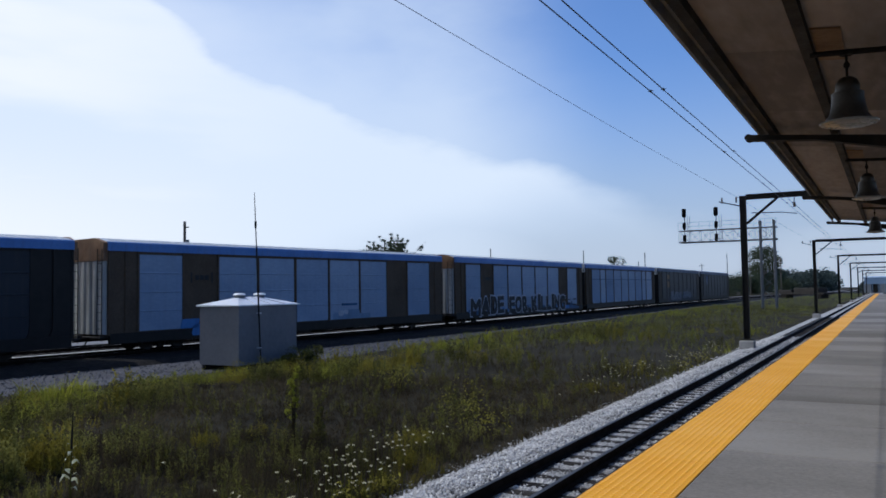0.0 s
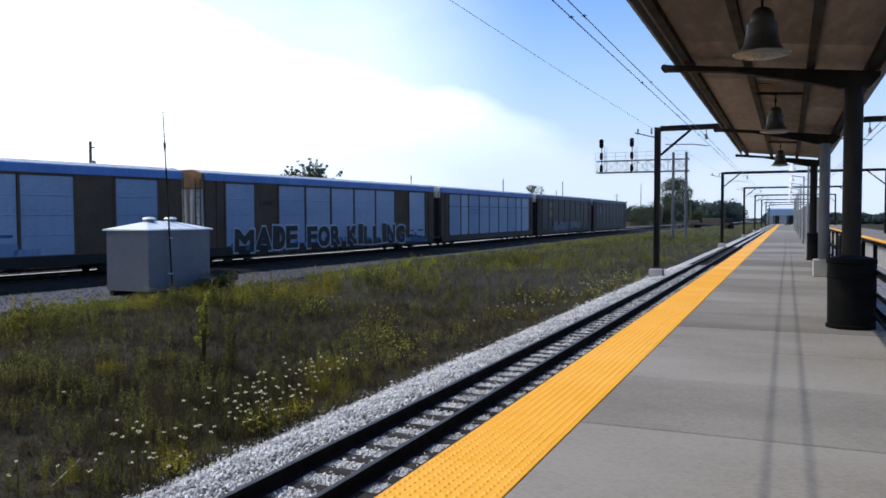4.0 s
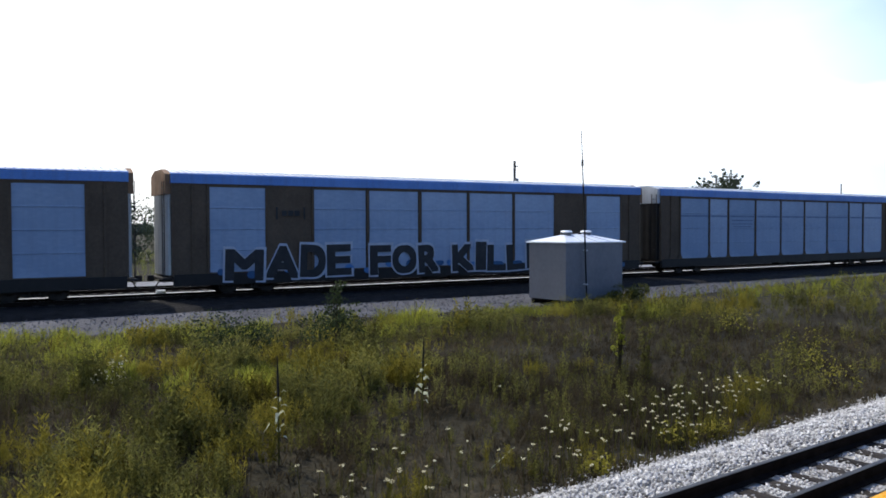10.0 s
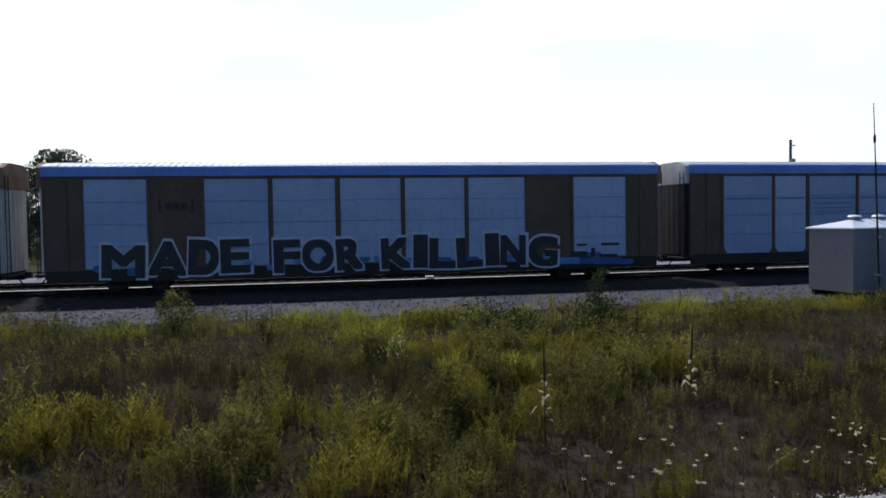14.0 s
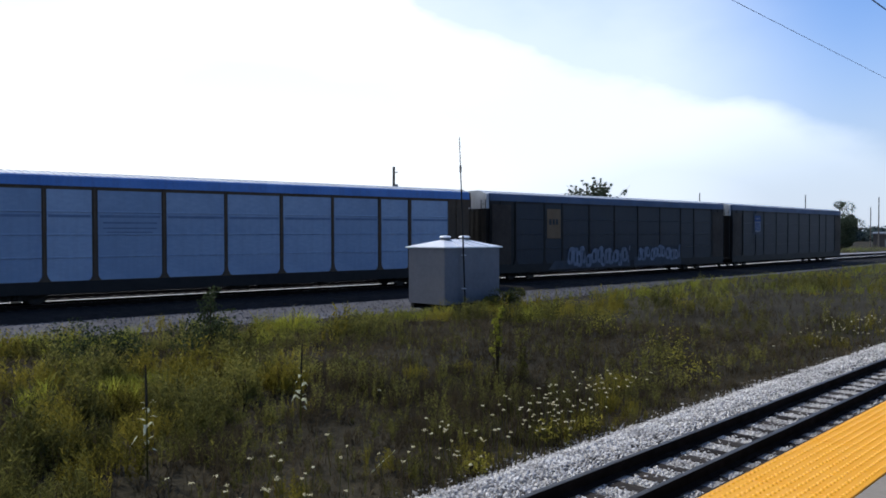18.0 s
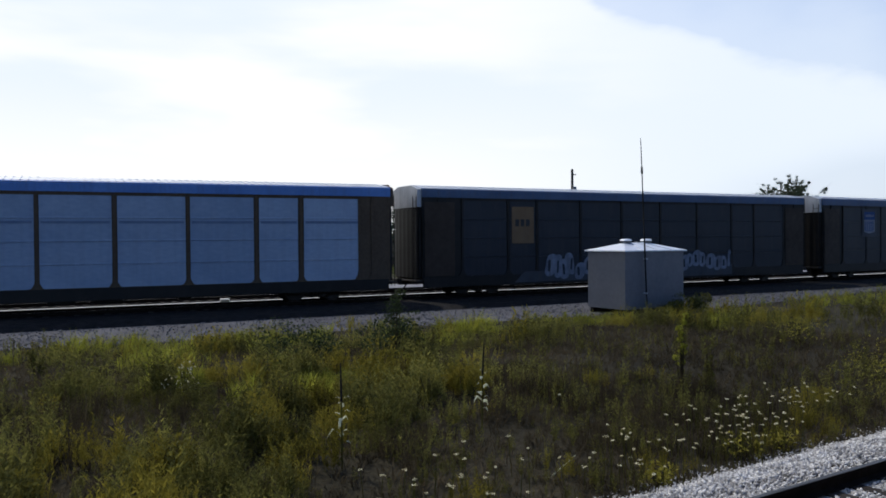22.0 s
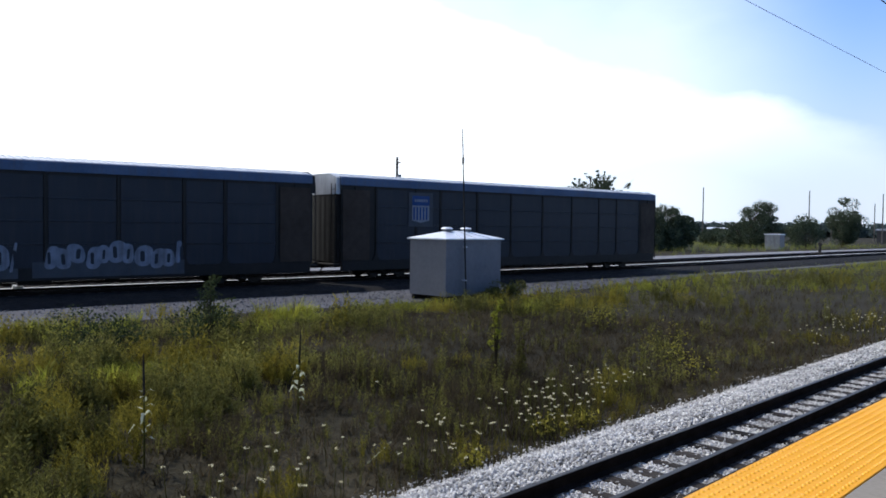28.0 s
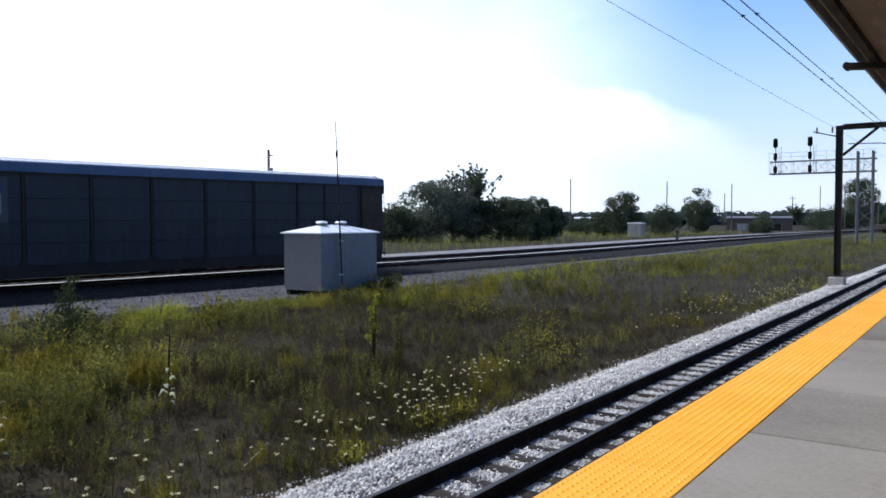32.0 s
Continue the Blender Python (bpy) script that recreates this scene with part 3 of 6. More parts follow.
# ---- canopy over the platform ----
COLS = [3.6, 12.9, 22.2, 31.5]
CAN_L, CAN_R = -1.79, 0.98
CAN_Y0, CAN_Y1 = -7.0, 32.3


def can_z(x):
    return 5.10 - 0.115 * (x - CAN_L)


canopy = thing("platform_canopy", "brown cantilevered platform canopy on dark steel columns", "canopy")
PURLIN_X = [-1.60, -0.75, 0.10, 0.86]
roof = Shape()
roof.add([(CAN_L, CAN_Y0, can_z(CAN_L) + 0.10), (CAN_R, CAN_Y0, can_z(CAN_R) + 0.10), (CAN_R, CAN_Y1, can_z(CAN_R) + 0.10), (CAN_L, CAN_Y1, can_z(CAN_L) + 0.10),
          (CAN_L, CAN_Y0, can_z(CAN_L) + 0.16), (CAN_R, CAN_Y0, can_z(CAN_R) + 0.16), (CAN_R, CAN_Y1, can_z(CAN_R) + 0.16), (CAN_L, CAN_Y1, can_z(CAN_L) + 0.16)],
         [(3, 2, 1, 0), (4, 5, 6, 7), (0, 1, 5, 4), (1, 2, 6, 5), (2, 3, 7, 6), (3, 0, 4, 7)])
part("roof_deck", roof, GREY_STEEL, canopy, "thin roof deck")
# boards of the soffit, laid between the purlins
bounds = [CAN_L + 0.02] + PURLIN_X + [CAN_R - 0.02]
for a, b in zip(bounds[:-1], bounds[1:]):
    if b - a < 0.2:
        continue
    n = 1
    for k in range(n):
        x0, x1 = a + (b - a) * k / n + 0.004, a + (b - a) * (k + 1) / n - 0.004
        for y0 in np.arange(CAN_Y0, CAN_Y1 - 0.1, 3.12):
            y1 = min(CAN_Y1, y0 + 3.12) - 0.006
            s = Shape().add([(x0, y0, can_z(x0) + 0.06), (x1, y0, can_z(x1) + 0.06), (x1, y1, can_z(x1) + 0.06), (x0, y1, can_z(x0) + 0.06),
                             (x0, y0, can_z(x0) + 0.098), (x1, y0, can_z(x1) + 0.098), (x1, y1, can_z(x1) + 0.098), (x0, y1, can_z(x0) + 0.098)],
                            [(3, 2, 1, 0), (4, 5, 6, 7), (0, 1, 5, 4), (1, 2, 6, 5), (2, 3, 7, 6), (3, 0, 4, 7)])
            part("soffit_board", s, SOFFIT, canopy)
for x in PURLIN_X:
    part("purlin", Shape().box(x - 0.05, x + 0.05, CAN_Y0 + 0.02, CAN_Y1 - 0.02, can_z(x) - 0.045, can_z(x) + 0.057), DARK_STEEL, canopy, "dark steel purlin")
part("fascia", Shape().cbox(CAN_L - 0.04, CAN_L - 0.003, CAN_Y0, CAN_Y1, can_z(CAN_L) - 0.03, can_z(CAN_L) + 0.19, 0.006), GREY_STEEL, canopy, "grey metal fascia")
part("gutter", Shape().cbox(CAN_R + 0.003, CAN_R + 0.12, CAN_Y0, CAN_Y1, can_z(CAN_R) - 0.02, can_z(CAN_R) + 0.15, 0.01), GREY_STEEL, canopy)
for cy in COLS:
    beam = Shape()
    prof = [(-1.92, 5.03), (-1.92, 4.94), (-1.0, 4.86), (0.1, 4.62), (0.46, 4.52), (0.86, 4.52), (0.98, 4.66), (0.98, 4.72)]
    beam.prism(prof, cy - 0.085, cy + 0.085)
    part("beam", beam, DARK_STEEL, canopy, "tapered dark steel beam")
    part("beam_nose", Shape().rod((-1.93, cy - 0.09, 4.985), (-1.93, cy + 0.09, 4.985), 0.055, n=10), DARK_STEEL, canopy)
    part("column", Shape().lathe([(0.125, DECK + 0.42), (0.125, 4.53)], 20, (0.66, cy, 0)), DARK_STEEL if cy > 30 or cy < 20 else DARK_GALV, canopy,
         "round steel column", smooth=True)
    part("plinth", Shape().cbox(0.42, 0.90, cy - 0.24, cy + 0.24, DECK + 0.002, DECK + 0.43, 0.02), CONCRETE_WALL, canopy, "square concrete plinth")
for y in (8.4, 15.7, 25.6):
    part("conduit", Shape().rod((-0.73, y, 4.93), (0.05, y, 4.88), 0.028, n=8), DARK_STEEL, canopy)


def pendant_lamp(x, y, z, top, first=None):
    """A bell-shaped lamp on a short chain; z is the rim."""
    if first is not None:
        return copy_thing(first, Matrix.Translation((x, y, z)))
    lamp = thing("pendant_lamp", "dark bell-shaped pendant lamp with a clear glass rim under the canopy", "lamp", "lamps under the canopy", at=(x, y, z))
    part("shade", Shape().lathe([(0.205, 0.03), (0.195, 0.06), (0.165, 0.10), (0.148, 0.18), (0.138, 0.27), (0.142, 0.285), (0.138, 0.30), (0.105, 0.305)], 24), BRASS, lamp, "dark bell shade", smooth=True)
    part("cap", Shape().lathe([(0.104, 0.306), (0.108, 0.34), (0.104, 0.38), (0.085, 0.42), (0.055, 0.445), (0.02, 0.452)], 20), BRASS, lamp, "dark rounded cap", smooth=True)
    part("lens_ring", Shape().lathe([(0.19, -0.01), (0.25, 0.008), (0.255, 0.022), (0.206, 0.032)], 28), LAMP_GLASS, lamp, "pale glass ring at the rim", smooth=True)
    part("glass_bowl", Shape().lathe([(0.01, -0.03), (0.10, -0.02), (0.16, -0.004), (0.185, 0.004)], 20), LAMP_GLASS, lamp, smooth=True)
    part("hook", Shape().rod((0, 0, 0.452), (0, 0, top - z), 0.012, n=8).lathe([(0.012, 0.53), (0.028, 0.55), (0.028, 0.58), (0.012, 0.60)], 8), DARK_STEEL, lamp)
    part("hook_plate", Shape().lathe([(0.06, top - z - 0.03), (0.06, top - z)], 12), DARK_STEEL, lamp)
    return lamp


first_lamp = pendant_lamp(-0.42, 8.4, 4.22, 4.91)
for y in (15.7, 25.6):
    pendant_lamp(-0.40, y, 4.22, 4.91, first_lamp)


def trash_bin(x, y, first=None):
    if first is not None:
        return copy_thing(first, Matrix.Translation((x, y, DECK)))
    bin_ = thing("trash_bin", "tall round black trash bin standing on the platform", "trash bin", "bins on the platform", at=(x, y, DECK))
    part("body", Shape().lathe([(0.27, 0.05), (0.285, 0.06), (0.295, 0.85), (0.29, 0.86)], 28), BLACK_PLASTIC, bin_, smooth=True)
    part("foot_ring", Shape().lathe([(0.30, 0.0), (0.305, 0.01), (0.305, 0.045), (0.28, 0.06)], 28), BLACK_PLASTIC, bin_, "flared foot ring", smooth=True)
    part("lid", Shape().lathe([(0.30, 0.862), (0.31, 0.87), (0.305, 0.93), (0.16, 0.96), (0.15, 0.93)], 28), BLACK_PLASTIC, bin_, smooth=True)
    part("hoop", Shape().lathe([(0.292, 0.66), (0.300, 0.67), (0.300, 0.70), (0.292, 0.71)], 28), BLACK_PLASTIC, bin_, "raised band round the bin", smooth=True)
    return bin_


first_bin = trash_bin(0.62, 12.15)
trash_bin(0.74, 30.35, first_bin)

# tan patches over the lamps, between the middle purlins: lit soffit given as colour
for y in (8.4, 15.7, 25.6):
    part("lit_soffit_patch", Shape().prism([(-0.69, can_z(-0.69) + 0.040), (-0.44, can_z(-0.44) + 0.040), (-0.44, can_z(-0.44) + 0.058), (-0.69, can_z(-0.69) + 0.058)], y - 0.55, y + 0.55), TAN_LIT, canopy, "tan patch added for the lit soffit over the lamp")

# black railing along the back edge under the canopy
railing = thing("platform_railing", "black metal railing along the back edge of the platform", "railing")
for i in range(22):
    y = -7.6 + i * 1.83
    part("post", Shape().box(0.905, 0.955, y - 0.025, y + 0.025, DECK, DECK + 1.12), BLACK_PLASTIC, railing)
for z in (0.12, 0.42, 0.72, 1.10):
    part("rail", Shape().cbox(0.91, 0.95, -7.6, 30.9, DECK + z, DECK + z + 0.05, 0.008), BLACK_PLASTIC, railing)
for k in range(7):
    part("infill_panel", Shape().box(0.926, 0.934, -7.5 + k * 5.49, -7.5 + k * 5.49 + 1.6, DECK + 0.18, DECK + 1.06), BLACK_PLASTIC, railing, "solid black infill panel")

# fence along the back of the platform, past the canopy
fence = thing("platform_fence", "grey wire mesh fence along the back of the platform", "fence")
for i in range(40):
    y = 33.5 + i * 2.9
    part("post", Shape().rod((0.88, y, DECK), (0.88, y, DECK + 2.25), 0.03, n=8), GREY_STEEL, fence)
    mesh_panel = Shape()
    for k in range(1, 15):
        mesh_panel.bar((0.88, y + k * 0.193, DECK + 0.08), (0.88, y + k * 0.193, DECK + 2.2), 0.012, 0.012)
    for z in (0.08, 0.8, 1.5, 2.2):
        mesh_panel.bar((0.88, y + 0.03, DECK + z), (0.88, y + 2.87, DECK + z), 0.03, 0.03)
    part("mesh_panel", mesh_panel, GREY_STEEL, fence)

# lamp posts in a row past the canopy
post = None
for i in range(9):
    y = 38.0 + i * 10.5
    if post is None:
        post = thing("platform_lamp_post", "slim grey lamp post with a white bell shade past the canopy", "street lamp", "lamp posts on the platform", at=(0.62, y, DECK))
        part("pole", Shape().rod((0, 0, 0), (0, 0, 3.75), 0.055, 0.04, 10), GREY_STEEL, post, smooth=True)
        part("arm", Shape().rod((0, 0, 3.7), (-0.62, 0, 3.8), 0.025, n=8), GREY_STEEL, post)
        part("shade", Shape().lathe([(0.165, 3.50), (0.13, 3.57), (0.07, 3.67), (0.03, 3.76)], 18, (-0.62, 0, 0)), WHITE_ENAMEL, post, "white bell shade", smooth=True)
        part("base_plate", Shape().cbox(-0.14, 0.14, -0.14, 0.14, 0, 0.03, 0.006), GREY_STEEL, post)
    else:
        copy_thing(post, Matrix.Translation((0.62, y, DECK)))

# ---- the opposite platform ----
opposite = thing("platform", "opposite concrete platform with a pale yellow edge", "platform", kind="structure")
part("platform_wall", Shape().box(5.05, 9.4, -10, 176, -0.5, 1.0), CONCRETE_WALL, opposite)
part("deck", Shape().box(4.85, 9.5, -10, 176, 1.0, DECK), CONCRETE, opposite)
part("tactile_strip", Shape().box(4.85, 5.46, -10, 176, DECK + 0.003, DECK + 0.012), YELLOW, opposite)
shelter = thing("platform_shelter", "long dark shelter with a low roof on the opposite platform", "shelter")
part("roof", Shape().prism([(6.3, 4.05), (9.3, 3.75), (9.3, 3.95), (6.3, 4.3)], 14, 62), DARK_STEEL, shelter, "dark flat roof")
part("back_wall", Shape().box(9.0, 9.12, 14.2, 61.8, DECK + 0.01, 3.78), BROWN_PAINT, shelter)
for i in range(9):
    part("post", Shape().rod((6.7, 14.6 + i * 5.8, DECK), (6.7, 14.6 + i * 5.8, 4.02), 0.09, n=10), DARK_STEEL, shelter)
for i in range(8):
    part("bench", Shape().box(8.3, 8.8, 16 + i * 5.8, 18.4 + i * 5.8, DECK + 0.40, DECK + 0.46).box(8.35, 8.45, 16.2 + i * 5.8, 16.3 + i * 5.8, DECK, DECK + 0.40)
         .box(8.35, 8.45, 18.1 + i * 5.8, 18.2 + i * 5.8, DECK, DECK + 0.40), WOOD_POLE, shelter, "plain bench under the roof")


# ---- overhead line ----
PORTALS = [40.0, 82.0, 124.0, 166.0, 208.0, 250.0, 292.0]
PX0, PX1 = -6.05, 8.0


def portal(y, first=None):
    if first is not None:
        return copy_thing(first, Matrix.Translation((0, y, 0)))
    p = thing("catenary_portal", "dark steel portal that carries the overhead wires across the tracks", "catenary portal", "portals over the line", at=(0, y, 0))
    for x, s in ((PX0, 1), (PX1, -1)):
        w = 0.14
        post_ = Shape().box(x - w, x - w + 0.025, -0.13, 0.13, 0.28, 7.1).box(x + w - 0.025, x + w, -0.13, 0.13, 0.28, 7.1)
        post_.box(x - w + 0.025, x + w - 0.025, -0.012, 0.012, 0.28, 7.1)
        part("post", post_, DARK_STEEL, p, "H-section steel post")
        part("footing", Shape().cbox(x - 0.33, x + 0.33, -0.33, 0.33, -0.5, 0.18, 0.03), CONCRETE_WALL, p, "concrete footing")
        part("base_plate", Shape().cbox(x - 0.25, x + 0.25, -0.25, 0.25, 0.243, 0.28, 0.005), DARK_STEEL, p)
        part("knee_brace", Shape().bar((x + 0.15 * s, 0, 5.75), (x + 1.55 * s, 0, 6.92), 0.11, 0.11), DARK_STEEL, p, "slanting knee brace")
    beam = Shape().box(PX0 + 0.145, PX1 - 0.145, -0.11, 0.11, 6.90, 6.93).box(PX0 + 0.145, PX1 - 0.145, -0.11, 0.11, 7.12, 7.15)
    beam.box(PX0 + 0.145, PX1 - 0.145, -0.012, 0.012, 6.93, 7.12)
    part("beam", beam, DARK_STEEL, p, "steel cross beam")
    for x in (-3.79, 3.1):
        part("insulator", Shape().lathe([(0.02, 6.42), (0.09, 6.45), (0.03, 6.5), (0.09, 6.54), (0.03, 6.59), (0.09, 6.63), (0.02, 6.66), (0.02, 6.9)], 12, (x, 0, 0)), WOOD_POLE, p,
             "stack insulator", smooth=True)
        part("registration_arm", Shape().rod((x - 1.9, 0.06, 6.26), (x - 0.6, 0.06, 6.22), 0.022).rod((x - 0.6, 0.06, 6.22), (x + 0.1, 0.06, 6.12), 0.02), DARK_STEEL, p,
             "thin steady arm")
    part("feeder_bracket", Shape().bar((PX0 - 0.14, 0, 6.62), (PX0 - 1.1, 0, 6.88), 0.05, 0.05), DARK_STEEL, p)
    for x in (-6.35, -7.0):
        part("pin_insulator", Shape().lathe([(0.02, 6.78), (0.05, 6.86), (0.03, 6.92), (0.05, 6.97), (0.02, 7.08)], 10, (x, 0, 0)), WOOD_POLE, p)
    return p


first_portal = portal(PORTALS[0])
for y in PORTALS[1:]:
    portal(y, first_portal)


def wire(name, label, x, z_support, sag, r, spans):
    pts = []
    for a, b in zip(spans[:-1], spans[1:]):
        for k in range(12):
            t = k / 12
            pts.append((x, a + (b - a) * t, z_support - 4 * sag * t * (1 - t)))
    pts.append((x, spans[-1], z_support))
    s = Shape()
    for p in pts:
        s.v += [(p[0] + r * math.cos(a), p[1], p[2] + r * math.sin(a)) for a in (0, math.pi / 3 * 1, math.pi / 3 * 2, math.pi, math.pi / 3 * 4, math.pi / 3 * 5)]
    for k in range(len(pts) - 1):
        for i in range(6):
            s.f.append((k * 6 + i, k * 6 + (i + 1) % 6, (k + 1) * 6 + (i + 1) % 6, (k + 1) * 6 + i))
    return tagged(part(name, s, COPPER, None, smooth=True), label, "wire")


SPANS = [-44.0, -2.0] + PORTALS
wire("contact_wire", "dark contact wire of the overhead line over the near track", -3.67, 6.44, 0.03, 0.010, SPANS)
wire("contact_wire", "dark contact wire of the overhead line over the near track", -3.91, 6.44, 0.03, 0.010, SPANS)
wire("messenger_wire", "messenger wire over the second passenger track", 3.1, 6.42, 0.06, 0.015, SPANS)
wire("contact_wire", "contact wire over the second passenger track", 3.1, 6.10, 0.02, 0.015, SPANS)
wire("feeder_wire", "thin grey feeder wire on the pole brackets", -6.10, 6.92, 0.10, 0.005, SPANS)
for y in np.arange(7.1, 80, 7.75):
    for x in (-3.91, -3.67):
        z = 6.44 - 0.12 * ((y + 2) % 42 / 42) * (1 - (y + 2) % 42 / 42)
        tagged(part("wire_clamp", Shape().cbox(x - 0.018, x + 0.018, y - 0.04, y + 0.04, z - 0.015, z + 0.03, 0.006).rod((x - 0.05, y, z + 0.012), (x + 0.05, y, z + 0.012), 0.007, n=6), COPPER), "small dark clamp on the contact wire", "wire clamp",
               "clamps of the overhead line")

# ---- signal gantry over the freight tracks ----
GY = 112.0
gantry = thing("signal_gantry", "grey lattice signal gantry with a long arm over the tracks", "signal gantry")
for x in (-14.6, -12.9):
    for dy in (-0.55, 0.55):
        part("leg", Shape().rod((x, GY + dy, -0.45), (x, GY + dy, 11.6), 0.12, n=10), DARK_GALV, gantry, "round steel leg", smooth=True)
arm = Shape()
X0, X1, Z0, Z1 = -25.1, -12.5, 9.0, 10.65
for dy in (-0.55, 0.55):
    arm.bar((X0, GY + dy, Z0), (X1, GY + dy, Z0), 0.12, 0.12).bar((X0, GY + dy, Z1), (X1, GY + dy, Z1), 0.12, 0.12)
part("arm_chords", arm, DARK_GALV, gantry, "long horizontal chords")
for i in range(9):
    a, b = X0 + (X1 - X0) * i / 9, X0 + (X1 - X0) * (i + 1) / 9
    for dy in (-0.55, 0.55):
        part("lattice_bar", Shape().bar((a, GY + dy, Z0), (b, GY + dy, Z1), 0.03, 0.03).bar((b, GY + dy, Z0), (a, GY + dy, Z1), 0.03, 0.03).bar((a, GY + dy, Z0), (a, GY + dy, Z1), 0.04, 0.04), GREY_STEEL, gantry)
part("walkway", Shape().box(X0, X1, GY - 0.45, GY + 0.45, Z0 + 0.09, Z0 + 0.13), GREY_STEEL, gantry, "grating walkway")
rails_ = Shape()
for z in (11.2, 11.75):
    rails_.bar((X0, GY - 0.9, z), (X1, GY - 0.9, z), 0.03, 0.03)
for i in range(10):
    rails_.bar((X0 + (X1 - X0) * i / 9, GY - 0.9, Z1), (X0 + (X1 - X0) * i / 9, GY - 0.9, 11.75), 0.03, 0.03)
part("handrail", rails_, GREY_STEEL, gantry, "thin handrail")
for i in range(6):
    part("leg_brace", Shape().bar((-14.6, GY, 1.0 + i * 1.6), (-12.9, GY, 2.6 + i * 1.6), 0.04, 0.04).bar((-12.9, GY, 1.0 + i * 1.6), (-14.6, GY, 2.6 + i * 1.6), 0.04, 0.04), GREY_STEEL, gantry)


def signal_mast(x, first=None):
    if first is not None:
        return copy_thing(first, Matrix.Translation((x, GY - 1.0, 0)))
    m = thing("railway_signal", "black three-headed railway signal on a short mast", "railway signal", "signals on the gantry", at=(x, GY - 1.0, 0))
    part("mast", Shape().rod((0, 0, 8.9), (0, 0, 13.6), 0.07, n=8), GREY_STEEL, m)
    for z in (13.05, 11.25, 9.55):
        s = 1.0 if z > 13 else 0.8
        head = part("signal_head", Shape().cbox(-0.29 * s, 0.29 * s, -0.34, -0.10, z - 0.62 * s, z + 0.62 * s, 0.14), BLACK_PLASTIC, m, "black signal head")
        for k in (-0.33, 0.0, 0.33):
            part("hood", Shape().lathe([(0.15, -0.62), (0.16, -0.34)], 12, (0, 0, z + k * s), "y"), BLACK_PLASTIC, head)
    part("bracket", Shape().box(-0.1, 0.1, 0.07, 0.5, 10.55, 10.63).box(-0.1, 0.1, 0.07, 0.5, 9.0, 9.08), GREY_STEEL, m)
    part("ladder", Shape().bar((0.35, 0.2, 9.2), (0.35, 0.2, 12.6), 0.04, 0.04).bar((0.65, 0.2, 9.2), (0.65, 0.2, 12.6), 0.04, 0.04), GREY_STEEL, m, "thin ladder")
    return m


sig = signal_mast(-24.2)
signal_mast(-20.0, sig)

# ---- signal hut in the field ----
HX0, HX1, HY0, HY1 = -24.57, -22.45, 23.30, 26.80
HB, HE = -0.12, 2.22
hut = thing("signal_hut", "small pale metal signal hut with a hipped roof, beside weeds", "hut")
part("skid", Shape().box(HX0 + 0.1, HX0 + 0.25, HY0 + 0.05, HY1 - 0.05, -0.40, HB).box(HX1 - 0.25, HX1 - 0.1, HY0 + 0.05, HY1 - 0.05, -0.40, HB), UNDERFRAME, hut, "dark base skids")
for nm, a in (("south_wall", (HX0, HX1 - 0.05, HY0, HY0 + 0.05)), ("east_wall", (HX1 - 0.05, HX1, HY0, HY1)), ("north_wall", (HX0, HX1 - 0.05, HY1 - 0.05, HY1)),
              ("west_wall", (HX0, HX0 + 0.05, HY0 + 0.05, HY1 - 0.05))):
    part("wall", Shape().cbox(*a, HB, HE, 0.008), HUT_WALL, hut, "ribless aluminium wall, its colour lowered for shade")
part("floor", Shape().box(HX0 + 0.06, HX1 - 0.06, HY0 + 0.06, HY1 - 0.06, HB + 0.01, HB + 0.06), UNDERFRAME, hut)
o = 0.10
cx, ry0, ry1, rz = (HX0 + HX1) / 2, HY0 + 1.05, HY1 - 1.05, HE + 0.36
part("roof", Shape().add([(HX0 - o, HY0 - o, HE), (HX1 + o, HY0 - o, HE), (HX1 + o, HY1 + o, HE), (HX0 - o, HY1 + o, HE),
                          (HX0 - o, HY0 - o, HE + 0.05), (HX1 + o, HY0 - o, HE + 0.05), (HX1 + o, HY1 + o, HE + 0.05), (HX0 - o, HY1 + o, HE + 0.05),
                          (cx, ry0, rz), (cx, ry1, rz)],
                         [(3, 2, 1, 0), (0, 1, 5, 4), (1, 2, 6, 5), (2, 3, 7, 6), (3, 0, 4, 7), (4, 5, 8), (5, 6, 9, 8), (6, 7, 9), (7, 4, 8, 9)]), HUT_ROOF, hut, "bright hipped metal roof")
for k in (0.25, 0.5, 0.75):
    yk = HY0 + (HY1 - HY0) * k
    yr = ry0 + (ry1 - ry0) * k
    part("roof_seam", Shape().bar((HX1 + o, yk, HE + 0.065), (cx, yr, rz + 0.015), 0.03, 0.03), HUT_ROOF, hut)
# Vent sides take a darker metal to show the shadow below each cap.
for y in (ry0 + 0.1, ry1 - 0.1):
    vent = part("roof_vent", Shape().lathe([(0.21, rz - 0.10), (0.21, rz + 0.075)], 14, (cx, y, 0)), DARK_GALV, hut, "round roof vent, coloured dark for the shadow under its cap", smooth=True)
    part("vent_cap", Shape().lathe([(0.25, rz + 0.076), (0.26, rz + 0.10), (0.20, rz + 0.15), (0.03, rz + 0.17)], 16, (cx, y, 0)), HUT_ROOF, vent, "shiny vent cap", smooth=True)
part("corner_trim", Shape().box(HX1 + 0.002, HX1 + 0.014, HY0 - 0.012, HY0 + 0.09, HB, HE - 0.01).box(HX1 - 0.09, HX1 + 0.002, HY0 - 0.012, HY0 - 0.002, HB, HE - 0.01), HUT_WALL, hut)
door = part("door", Shape().cbox(HX0 + 0.6, HX0 + 1.5, HY1 + 0.003, HY1 + 0.035, HB + 0.08, HE - 0.22, 0.008), HUT_WALL, hut, "flush metal door")
